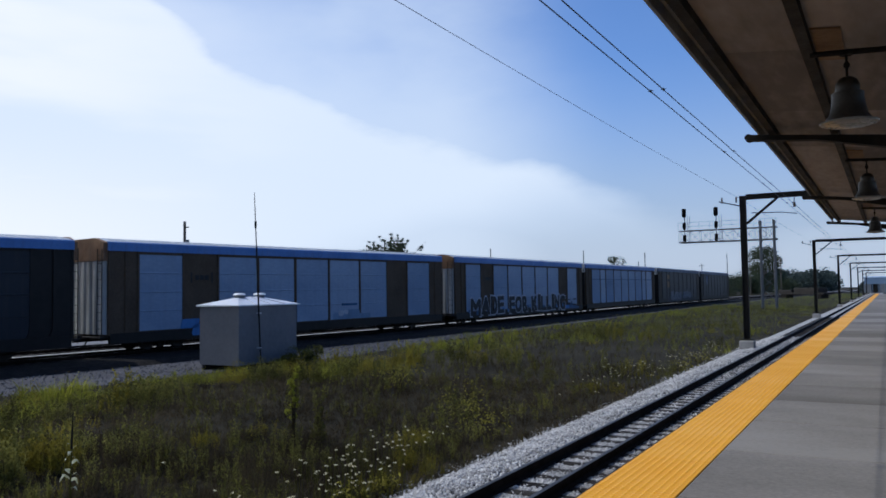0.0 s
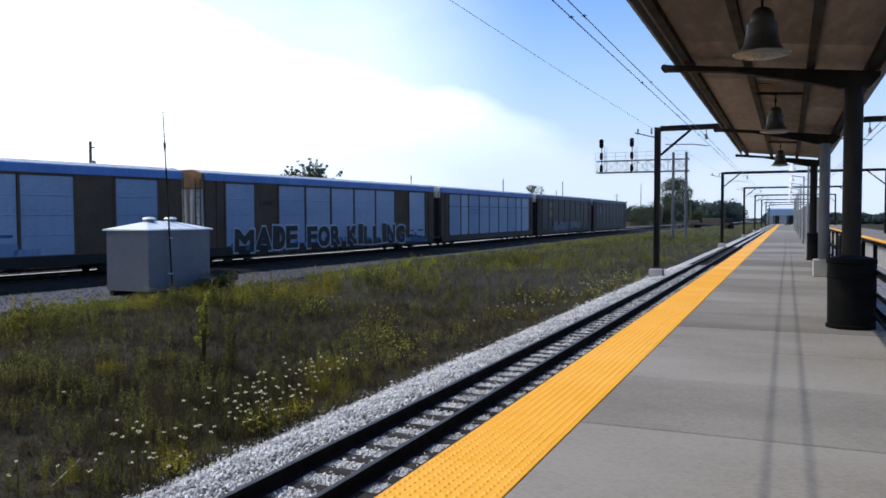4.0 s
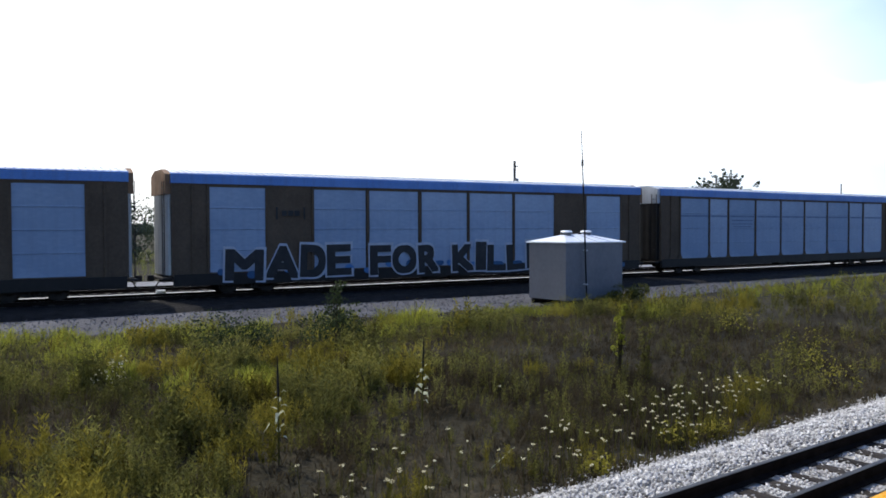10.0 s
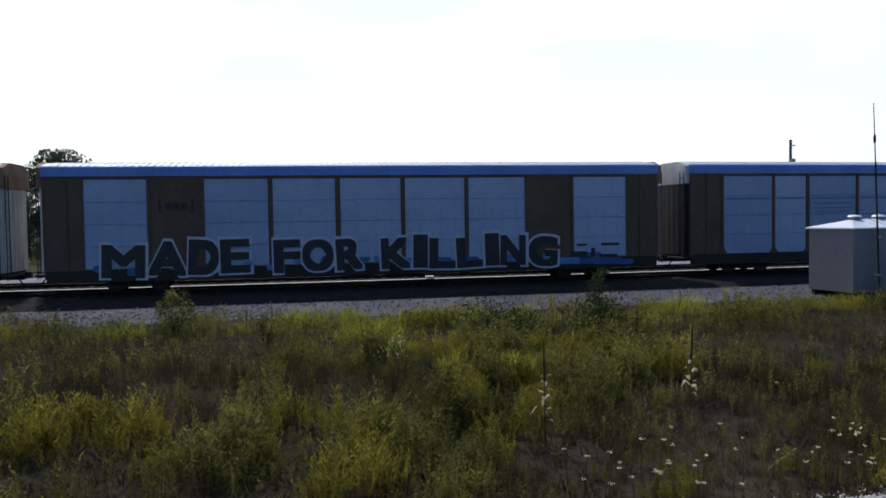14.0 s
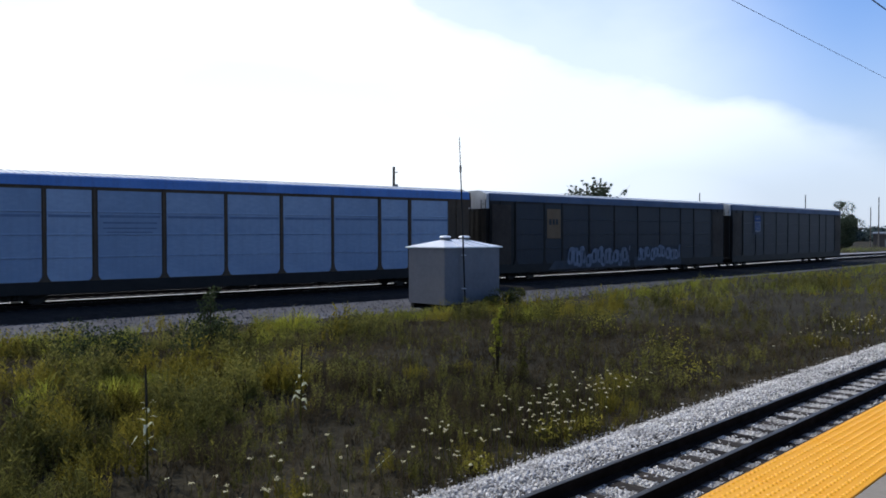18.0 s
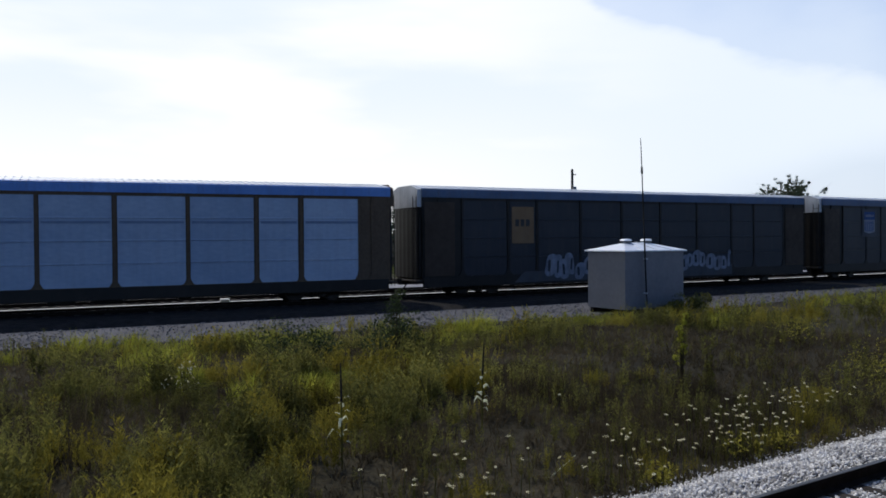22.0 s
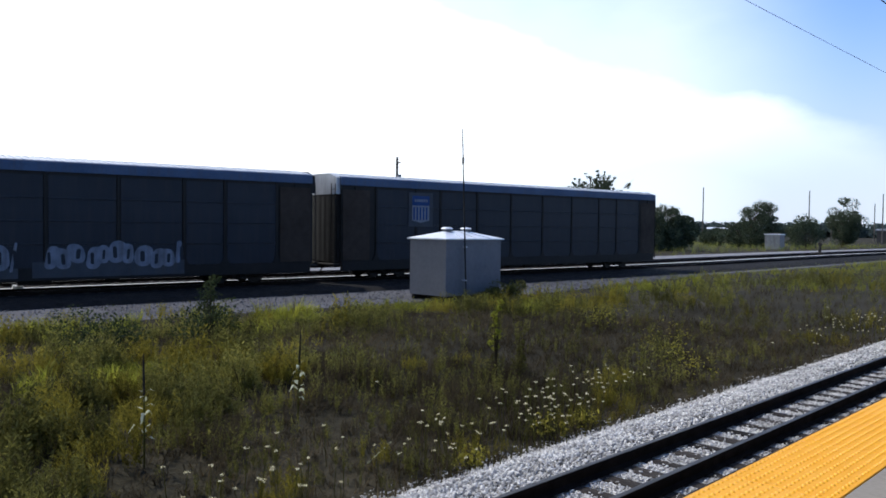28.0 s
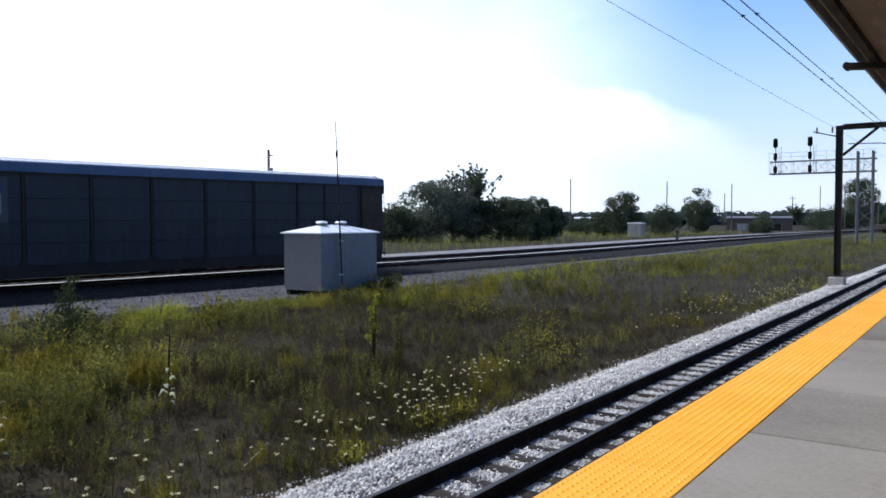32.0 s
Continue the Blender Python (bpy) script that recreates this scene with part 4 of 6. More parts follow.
part("handle", Shape().box(HX0 + 1.38, HX0 + 1.43, HY1 + 0.036, HY1 + 0.07, 0.9, 1.08), DARK_STEEL, door)
mast = part("antenna_mast", Shape().rod((HX1 + 0.14, HY0 + 1.12, -0.35), (HX1 + 0.14, HY0 + 0.86, 4.6), 0.032, n=8).rod((HX1 + 0.14, HY0 + 0.86, 4.6), (HX1 + 0.14, HY0 + 0.74, 6.80), 0.024, 0.014, 8),
            DARK_STEEL, hut, "thin antenna mast fixed to the wall")
for z in (0.5, 1.9):
    part("mast_clamp", Shape().box(HX1 + 0.002, HX1 + 0.17, HY0 + 1.02, HY0 + 1.14, z, z + 0.05), GALV, mast)
part("antenna_collar", Shape().lathe([(0.03, 5.35), (0.045, 5.4), (0.045, 5.6), (0.03, 5.65)], 10, (HX1 + 0.14, HY0 + 0.81, 0)), DARK_STEEL, mast)


# ---- the freight train ----
CAR, PITCH, BODY_X = 13.5, 28.6, 1.58
EAVE, BAND, SILL = 5.26, 4.82, 0.95


def letters(text, bold, width, height, material, name):
    """Flat heavy letters: the built-in font, thickened by laying shifted copies on one another, fitted to a width and a height."""
    curve = bpy.data.curves.new("letters", "FONT")
    curve.body, curve.size, curve.space_character = text, 1.0, 1.12
    ob = new("letters", curve)
    bpy.context.view_layer.update()
    src = bpy.data.meshes.new_from_object(ob.evaluated_get(bpy.context.evaluated_depsgraph_get()))
    bpy.data.objects.remove(ob)
    co = np.array([v.co[:] for v in src.vertices])
    faces = [tuple(p.vertices) for p in src.polygons]
    lo, hi = co.min(0), co.max(0)
    s = Shape()
    steps = [(0, 0)] + [(a, b) for a in (-1, 0, 1) for b in (-1, 0, 1) if a or b]
    for k, (dx, dz) in enumerate(steps):
        u = (co[:, 0] - lo[0]) / (hi[0] - lo[0]) * (width - 2 * bold) + bold + dx * bold
        v = (co[:, 1] - lo[1]) / (hi[1] - lo[1]) * (height - 2 * bold) + bold + dz * bold
        s.add(list(zip(u, v, np.full(len(u), -0.0004 * k))), faces)
    return s.mesh(name, material)


def panel_mesh(w, h, material):
    """A side screen: one pressed sheet with level seams."""
    out = [(0.0, 0.0), (0.030, 0.0)]
    for i in (1, 2, 3):
        z = h * i / 4
        out += [(0.030, z - 0.05), (0.006, z - 0.045), (0.006, z + 0.0), (0.044, z + 0.01), (0.040, z + 0.06), (0.030, z + 0.07)]
    out += [(0.030, h), (0.0, h)]
    return Shape().prism(out, -w / 2, w / 2).mesh("side_panel", material)


def post_mesh(flare, material):
    """An upright between two screens; on some cars it widens towards its foot."""
    z0, z1 = SILL + 0.002, BAND - 0.004
    out = [(-0.055, z1), (-0.055, z0 + 0.45)]
    if flare:
        out += [(-0.10, z0 + 0.22), (-0.20, z0 + 0.06), (-0.30, z0), (0.30, z0), (0.20, z0 + 0.06), (0.10, z0 + 0.22)]
    else:
        out += [(-0.055, z0), (0.055, z0)]
    out += [(0.055, z0 + 0.45), (0.055, z1)]
    return Shape().prism(out, 0.002, 0.062, "x").mesh("side_post", material)


PANELS = {}


def panel(car, y0, y1, z0, z1, material, mirror):
    key = (round(y1 - y0, 2), round(z1 - z0, 2), material.name)
    if key not in PANELS:
        PANELS[key] = panel_mesh(y1 - y0, z1 - z0, material)
    m = pose(-BODY_X if mirror else BODY_X, (y0 + y1) / 2, z0, 0, 0, 180 if mirror else 0)
    return part("side_panel", PANELS[key], None, car, at=m)


TRUCK = {}


def build_truck(car, y):
    truck = new("truck")
    truck.parent = car
    truck.matrix_basis = Matrix.Translation((0, y, 0))
    tagged(truck, "dark cast-steel truck with two wheelsets")
    if not TRUCK:
        TRUCK["frame"] = Shape().prism([(-1.25, 0.36), (-0.55, 0.36), (-0.40, 0.20), (0.40, 0.20), (0.55, 0.36), (1.25, 0.36), (1.25, 0.58), (0.5, 0.80), (-0.5, 0.80), (-1.25, 0.58)],
                                       -0.07, 0.07, "x").mesh("side_frame", UNDERFRAME)
        TRUCK["bolster"] = Shape().cbox(-0.925, 0.925, -0.22, 0.22, 0.40, 0.72, 0.03).mesh("bolster", UNDERFRAME)
        ax = Shape().rod((-1.06, 0, 0), (1.06, 0, 0), 0.08, n=10)
        for sx in (-1, 1):
            ax.lathe([(0.08, sx * 0.66), (0.38, sx * 0.68), (0.45, sx * 0.685), (0.45, sx * 0.715), (0.42, sx * 0.72), (0.42, sx * 0.81), (0.35, sx * 0.815), (0.16, sx * 0.78), (0.08, sx * 0.80)],
                     22, axis="x")
            ax.cbox(sx * 0.82 - 0.02, sx * 0.82 + 0.02, -0.05, 0.05, 0.10, 0.33, 0.01)
        TRUCK["wheels"] = ax.mesh("wheelset", WHEEL)
        TRUCK["spring"] = Shape().rod((0, 0, 0.26), (0, 0, 0.60), 0.07, n=8).mesh("spring", UNDERFRAME)
    for x in (-1.0, 1.0):
        part("side_frame", TRUCK["frame"], None, truck, at=(x, 0, 0))
        for yy in (-0.18, 0.0, 0.18):
            part("spring", TRUCK["spring"], None, truck, at=(x * 1.15, yy, 0))
    part("bolster", TRUCK["bolster"], None, truck)
    return [part("wheelset", TRUCK["wheels"], None, truck, at=(0, yy, 0.42)) for yy in (-0.88, 0.88)]


WHEELSETS = []


def auto_rack(label, light, body, panels, band, end_door, end_top, round_foot):
    """A closed autorack car: body, roof, roof rails, side screens, end doors, ladders, couplers and two trucks."""
    car = thing("autorack_car", label, "freight car", "cars of the freight train")
    L = CAR
    part("body", Shape().box(-BODY_X, BODY_X, -L + 0.12, L - 0.12, 0.86, BAND), body, car)
    sill = Shape()
    for sx in (-1, 1):
        sill.prism([(sx * (BODY_X - 0.16), 0.46), (sx * (BODY_X + 0.035), 0.46), (sx * (BODY_X + 0.035), SILL), (sx * (BODY_X - 0.16), SILL)][::sx], -L + 0.1, L - 0.1)
    part("side_sill", sill, DARK_BROWN, car, "dark side sill")
    part("underframe", Shape().box(-0.45, 0.45, -L + 0.3, L - 0.3, 0.62, 0.855).box(-1.40, 1.40, -8.4, 8.4, 0.50, 0.62), UNDERFRAME, car)
    part("brake_valve", Shape().cbox(0.7, 1.25, -1.0, 0.0, 0.28, 0.498, 0.05), UNDERFRAME, car)
    part("air_tank", Shape().rod((0.9, 0.6, 0.36), (0.9, 1.8, 0.36), 0.137, n=12), UNDERFRAME, car)
    part("battery_box", Shape().cbox(0.6, 1.1, 4.0, 4.5, 0.30, 0.498, 0.04), UNDERFRAME, car)
    rail = Shape()
    for sx in (-1, 1):
        rail.prism([(sx * (BODY_X - 0.12), BAND - 0.0), (sx * (BODY_X + 0.055), BAND - 0.0), (sx * (BODY_X + 0.055), EAVE - 0.05), (sx * (BODY_X - 0.02), EAVE), (sx * (BODY_X - 0.12), EAVE)][::sx], -L, L)
    part("roof_rail", rail, band, car, "metal roof side rail, coloured blue for the sky it reflects")
    # arched roof of ribbed sheet
    arch = [(BODY_X * (1 - k / 6), EAVE - 0.02 + 0.22 * (1 - (1 - k / 6) ** 2)) for k in range(13)]
    part("roof", Shape().prism(arch, -L + 0.02, L - 0.02), ROOF_METAL, car, "pale ribbed metal roof", smooth=True)
    rib = Shape()
    for i in range(92):
        y = -L + 0.35 + i * (2 * L - 0.7) / 91
        for a, b in zip(arch[:-1], arch[1:]):
            rib.bar((a[0], y, a[1] + 0.012), (b[0], y, b[1] + 0.012), 0.05, 0.045)
    tagged(part("roof_ribs", rib, ROOF_METAL, car), kind="stuff")
    # side screens and posts
    for side_ in (False, True):
        for y0, y1 in panels:
            panel(car, y0, y1, SILL + 0.02 if round_foot else 1.0, 4.68, light, side_)
    marks = sorted({round((p[1] + q[0]) / 2, 2) if q[0] - p[1] < 0.5 else round(p[1], 2) for p, q in zip(panels[:-1], panels[1:])} | {panels[0][0], panels[-1][1], -12.6, 12.6}
                   | {q[0] for p, q in zip(panels[:-1], panels[1:]) if q[0] - p[1] >= 0.5})
    key = ("post", round_foot, body.name)
    if key not in PANELS:
        PANELS[key] = post_mesh(round_foot, body)
    for y in marks:
        for turned in (0, 180):
            part("side_post", PANELS[key], None, car, at=pose(-BODY_X if turned else BODY_X, y, 0, 0, 0, turned))
    # ends: folded doors between corner posts
    rib_deep = 0.04 if end_door is DOOR_WHITE else 0.012
    for sy in (-1, 1):
        y0, y1 = sorted((sy * (L - 0.12), sy * (L - 0.02)))
        zig = [(-1.44 + k * 0.12, sy * (L + (0.20 if (k // 2) % 2 else 0.20 - rib_deep) - 0.09 * abs(k / 12 - 1) ** 3)) for k in range(25)]
        part("end_door", Shape().prism(zig + [(1.44, sy * (L - 0.015)), (-1.44, sy * (L - 0.015))], 0.92, 4.35, "z"), end_door, car, "ribbed end door")
        h0, h1 = sorted((sy * (L - 0.015), sy * (L + 0.21)))
        part("end_header", Shape().prism([(-1.50, 4.36), (1.50, 4.36), (1.50, 5.20), (0.8, 5.44), (-0.8, 5.44), (-1.50, 5.20)], h0, h1), end_top if sy < 0 or end_top is RUST else body, car, "end header under the roof")
        for sx in (-1, 1):
            x0, x1 = sorted((sx * (BODY_X - 0.18), sx * (BODY_X + 0.02)))
            part("corner_post", Shape().box(x0, x1, y0 - 0.0, y1, 0.86, 4.9), body, car)
        ladder = Shape()
        for x in (1.08, 1.46):
            ladder.bar((x, sy * (L + 0.25), 0.6), (x, sy * (L + 0.25), 4.9), 0.03, 0.03)
        for k in range(11):
            ladder.bar((1.08, sy * (L + 0.25), 0.8 + k * 0.38), (1.46, sy * (L + 0.25), 0.8 + k * 0.38), 0.025, 0.025)
        part("ladder", ladder, DARK_BROWN, car, "end ladder")
        part("end_platform", Shape().cbox(-1.5, 1.5, *sorted((sy * (L - 0.05), sy * (L + 0.36))), 0.74, 0.82, 0.01), UNDERFRAME, car)
        part("coupler", Shape().cbox(-0.10, 0.10, *sorted((sy * (L - 0.2), sy * (L + 0.68))), 0.70, 0.735, 0.01).cbox(-0.16, 0.16, *sorted((sy * (L + 0.42), sy * (L + 0.69))), 0.62, 0.90, 0.04), UNDERFRAME, car, "knuckle coupler")
        part("hose", Shape().rod((0.35, sy * (L + 0.2), 0.72), (0.30, sy * (L + 0.45), 0.35), 0.03, n=6).rod((0.30, sy * (L + 0.45), 0.35), (0.22, sy * (L + 0.68), 0.40), 0.03, n=6), BLACK_PLASTIC, car)
    for y in (-10.0, 10.0):
        WHEELSETS.extend(build_truck(car, y))
    return car


BROWN_BAYS = [(-11.95, -9.38), (-7.18, -4.51), (-4.30, -1.65), (-1.42, 1.22), (1.43, 4.11), (4.31, 6.99), (9.22, 11.90)]
FULL_BAYS = [(-11.78, -9.08), (-8.89, -7.18), (-6.94, -4.30), (-4.08, -1.43), (-1.25, 1.38), (1.59, 4.25), (4.44, 7.10), (7.34, 9.07), (9.34, 11.95)]
DARK_BAYS = [(-11.3, -8.75), (-8.55, -7.0), (-6.8, -4.2), (-4.0, -1.4), (-1.2, 1.4), (1.6, 4.2), (4.4, 7.0), (7.2, 8.9), (9.1, 11.6)]
SIDE = BODY_X + 0.066


def on_side(y, z, lift=0.0):
    return pose(SIDE + lift, y, z, 90, 0, 90)


def slab(car, name, y0, y1, z0, z1, material, lift=0.0, label="", slant=0.0):
    return part(name, Shape().prism([(y0, z0), (y1, z0), (y1 + slant, z1), (y0 + slant, z1)], SIDE + lift, SIDE + lift + 0.003, "x"), material, car, label)


def rounded_bar(car, y0, y1, z0, z1, material, lift, slant, soft=0.45):
    r = min(y1 - y0, z1 - z0) * soft
    out = []
    for cy, cz, a0 in ((y1 - r, z0 + r, -90), (y1 - r, z1 - r, 0), (y0 + r, z1 - r, 90), (y0 + r, z0 + r, 180)):
        for k in range(5):
            a = radians(a0 + k * 22.5)
            z = cz + r * math.sin(a)
            out.append((cy + r * math.cos(a) + slant * (z - z0), z))
    return part("paint_mark", Shape().prism(out, SIDE + lift, SIDE + lift + 0.003, "x"), material, car)


car_1 = auto_rack("sooty dark grey autorack car with a roof rail tinted sky blue", PANEL_DARK, DARK_BROWN, DARK_BAYS, BLUE_ROOF, DOOR_WHITE, RUST, True)
car_2 = auto_rack("brown autorack car with pale screens and splashed blue paint", PANEL, BROWN_PAINT, BROWN_BAYS, BLUE_ROOF, DOOR_WHITE, RUST, False)
car_3 = auto_rack("brown autorack car with pale side screens and large black block letters", PANEL, BROWN_PAINT, BROWN_BAYS, BLUE_ROOF, DOOR_WHITE, RUST, False)
car_4 = auto_rack("brown autorack car with nine pale side screens", PANEL, BROWN_PAINT, FULL_BAYS, BLUE_ROOF, DARK_BROWN, END_PALE, True)
car_5 = auto_rack("sooty dark autorack car with a yellow plate and faded spray paint", PANEL_DARK, DARK_BROWN, DARK_BAYS, BLUE_DULL, DARK_BROWN, END_PALE, True)
car_6 = auto_rack("dull grey last autorack car with a blue and white shield", PANEL_DARK, DARK_BROWN, DARK_BAYS, BLUE_DULL, DARK_BROWN, END_PALE, True)
TRAIN = [car_1, car_2, car_3, car_4, car_5, car_6]

# black block letters with a pale edge on the third car, each a little askew
LETTER_WIDTH = {"M": 1.25, "I": 0.5, "K": 1.0, "A": 1.1, "G": 1.05, "O": 1.05}
for word, y0, y1 in (("MADE", -11.30, -5.20), ("FOR", -4.30, -0.42), ("KILLING", 0.32, 8.52)):
    rp = random.Random(word)
    y = y0 - 0.3
    while y < y1:
        w = rp.uniform(0.35, 1.1)
        z0 = rp.uniform(0.66, 1.1)
        rounded_bar(car_3, y, y + w, z0, z0 + rp.uniform(0.2, 0.5), SPRAY_BLUE if rp.random() < 0.5 else BLUE_WASH, 0.002, rp.uniform(-0.2, 0.2))
        y += w + rp.uniform(0.0, 0.9)
    shares = [LETTER_WIDTH.get(c, 0.9) for c in word]
    unit = (y1 - y0) / sum(shares)
    y = y0
    for c, share in zip(word, shares):
        w = unit * share * 0.94
        tall, drop, tilt = rp.uniform(1.36, 1.50), rp.uniform(-0.05, 0.06), rp.uniform(-3.0, 3.0)
        turn = Matrix.Rotation(radians(tilt), 4, "Z")
        part("letter_outline", letters(c, 0.10, w + 0.20, tall + 0.20, LETTER_EDGE, "letter_outline"), None, car_3, "pale letter outline", at=on_side(y - 0.08, 0.56 + drop, 0.012 + 0.004 * rp.random()) @ turn)
        part("letter", letters(c, 0.085, w, tall, SPRAY_BLACK, "letter"), None, car_3, "black block letter", at=on_side(y + rp.uniform(-0.02, 0.02), 0.64 + drop, 0.022) @ turn)
        y += unit * share
for y0, y1, z0, z1 in ((9.1, 9.9, 1.0, 1.25), (10.1, 10.3, 1.0, 1.4), (10.5, 11.4, 0.95, 1.1), (10.6, 11.5, 1.5, 1.62), (9.4, 9.9, 1.5, 1.6)):
    slab(car_3, "paint_mark", y0, y1, z0, z1, SPRAY_BLACK, 0.004)
for y0, y1, z0, z1 in ((9.1, 10.3, 0.66, 1.0), (10.2, 11.6, 0.62, 0.95), (9.6, 10.6, 0.9, 1.2), (11.3, 12.2, 0.6, 0.85)):
    rounded_bar(car_3, y0, y1, z0, z1, SPRAY_BLUE, 0.001, 0.1)
for c in (car_2, car_3):
    slab(c, "stencil_bar", -8.95, -8.87, 3.30, 3.85, SPRAY_BLACK)
    slab(c, "stencil_bar", -7.65, -7.57, 3.30, 3.85, SPRAY_BLACK)
    for k in range(3):
        slab(c, "stencil_bar", -8.68 + k * 0.30, -8.44 + k * 0.30, 3.45, 3.70, SPRAY_BLACK)
for y0, y1, z0, z1 in ((-9.6, -8.5, 1.0, 1.48), (-8.9, -7.6, 0.62, 1.2), (-7.9, -6.7, 1.0, 1.55), (-7.0, -5.4, 0.62, 1.15), (-5.7, -3.6, 0.66, 1.3)):
    rounded_bar(car_2, y0, y1, z0, z1, BLUE_WASH, 0.001, 0.25, 0.2)
for y0, y1, z0, z1 in ((1.6, 3.2, 1.0, 1.42), (2.9, 4.1, 1.02, 1.6), (3.9, 5.2, 1.0, 1.32)):
    rounded_bar(car_2, y0, y1, z0, z1, TEAL_WASH, 0.001, 0.1, 0.3)
rounded_bar(car_2, 2.4, 3.9, 1.85, 1.99, SPRAY_BLUE, 0.002, 0.0)
rounded_bar(car_2, 2.1, 2.6, 1.2, 1.55, LETTER_EDGE, 0.006, 0.1)
rounded_bar(car_2, 2.65, 3.05, 1.3, 1.58, LETTER_EDGE, 0.006, -0.2)
# plain rounded bars in place of the faded marks on the dark cars
rs = random.Random(5)
for y0, y1, low, tall in ((-6.5, 0.3, 0.62, 1.25), (1.4, 6.9, 0.85, 1.05)):
    slab(car_5, "paint_ground", y0 - 0.4, y1 + 0.2, 0.56, low + 0.35, FADED_BOARD, 0.0, "washed-out paint ground")
    y, k = y0, 0
    while y < y1:
        w = rs.uniform(0.42, 0.80)
        z0, h = low + rs.uniform(-0.06, 0.28), tall * rs.uniform(0.72, 1.0)
        rounded_bar(car_5, y, min(y1, y + w), z0, z0 + h, SPRAY_GREY, 0.004 + 0.004 * (k % 2), rs.uniform(-0.22, 0.22))
        rounded_bar(car_5, y + w * 0.36, y + w * 0.60, z0 + h * 0.22, z0 + h * 0.74, PANEL_DARK, 0.013, rs.uniform(-0.1, 0.1))
        y += w * rs.uniform(0.78, 1.0)
        k += 1
slab(car_5, "paint_ground", -8.3, -6.9, 0.55, 1.1, FADED_BOARD, 0.0, slant=0.6)
slab(car_5, "name_plate", -8.45, -7.12, 2.55, 4.42, SIGN_YELLOW, 0.0, "faded yellow plate")
for k in range(3):
    slab(car_5, "stencil_bar", -8.25 + k * 0.32, -8.02 + k * 0.32, 3.42, 3.78, SPRAY_BLACK, 0.004)
shield = [(-8.95, 3.10), (-8.35, 2.95), (-7.75, 3.10), (-7.75, 4.42), (-8.95, 4.42)]
slab(car_6, "sign_board", -9.2, -7.5, 2.75, 4.6, FADED_BOARD, 0.0, "faded grey board")
part("shield", Shape().prism(shield, SIDE + 0.004, SIDE + 0.007, "x"), SHIELD_WHITE, car_6, "white shield")
slab(car_6, "shield_band", -8.95, -7.75, 3.90, 4.43, SIGN_BLUE, 0.008, "blue band of the shield")
for k in range(5):
    slab(car_6, "shield_stripe", -8.88 + k * 0.22, -8.77 + k * 0.22, 3.12, 3.82, SIGN_BLUE, 0.008)
for k in range(6):
    slab(car_6, "stencil_bar", -8.80 + k * 0.16, -8.69 + k * 0.16, 4.10, 4.24, SHIELD_WHITE, 0.012)
# faint painted lines on the fourth car's screens
for y0, y1, z0, z1 in ((-6.75, -4.5, 3.30, 3.38), (-6.75, -4.5, 3.08, 3.14), (-6.6, -4.7, 2.92, 2.97), *((a + 0.06, b - 0.06, 3.55, 3.66) for a, b in FULL_BAYS)):
    slab(car_4, "stencil_bar", y0, y1, z0, z1, FADED_LINE, -0.016)
for c in (car_5, car_6):
    for y0 in (-13.4, 11.75):
        slab(c, "faded_board", y0, y0 + 1.65, 1.0, 4.6, BROWN_DULL, 0.0, "brown end bay")


# ---- trees, poles and buildings behind the tracks ----
BARK = mat("tree_bark", (0.05, 0.042, 0.034), (0.12, 0.10, 0.08), 3.0, 0.95, bump=0.4, fine=14, stretch=(3, 3, 0.4))
DARK_BARK = mat("seed_spike", (0.010, 0.008, 0.006), (0.030, 0.024, 0.017), 6.0, 0.95, bump=0.4, fine=40)
LEAF = mat("tree_leaves", (0.034, 0.050, 0.032), (0.105, 0.128, 0.078), 0.35, 0.7, bump=0, random_by="island", through_light=0.35, spec=0.08)
LEAF_GREY = mat("willow_leaves", (0.075, 0.095, 0.070), (0.17, 0.195, 0.145), 0.35, 0.7, bump=0, random_by="island", through_light=0.35, spec=0.08)
# Distance haze is mixed into this leaf colour as a blue tint.
LEAF_FAR = mat("hazed_far_leaves", (0.045, 0.066, 0.066), (0.095, 0.122, 0.112), 0.1, 0.8, bump=0, random_by="island", through_light=0.2, spec=0.08)


def leaf_cloud(rng, centres, radii, count, size):
    """Corners of many small leaves, thrown into clumps; each leaf is a bent-free quad with a random turn."""
    which = rng.integers(0, len(centres), count)
    d = rng.normal(size=(count, 3))
    d /= np.linalg.norm(d, axis=1)[:, None]
    r = rng.uniform(0.25, 1.0, count) ** 0.45
    p = centres[which] + d * (radii[which] * r)[:, None] * np.array([1, 1, 0.8])
    a = rng.normal(size=(count, 3))
    a /= np.linalg.norm(a, axis=1)[:, None]
    b = np.cross(a, rng.normal(size=(count, 3)))
    b /= np.linalg.norm(b, axis=1)[:, None]
    s = (size * rng.uniform(0.6, 1.3, count))[:, None]
    return np.stack([p - a * s, p + b * s * 0.5, p + a * s, p - b * s * 0.5], 1)


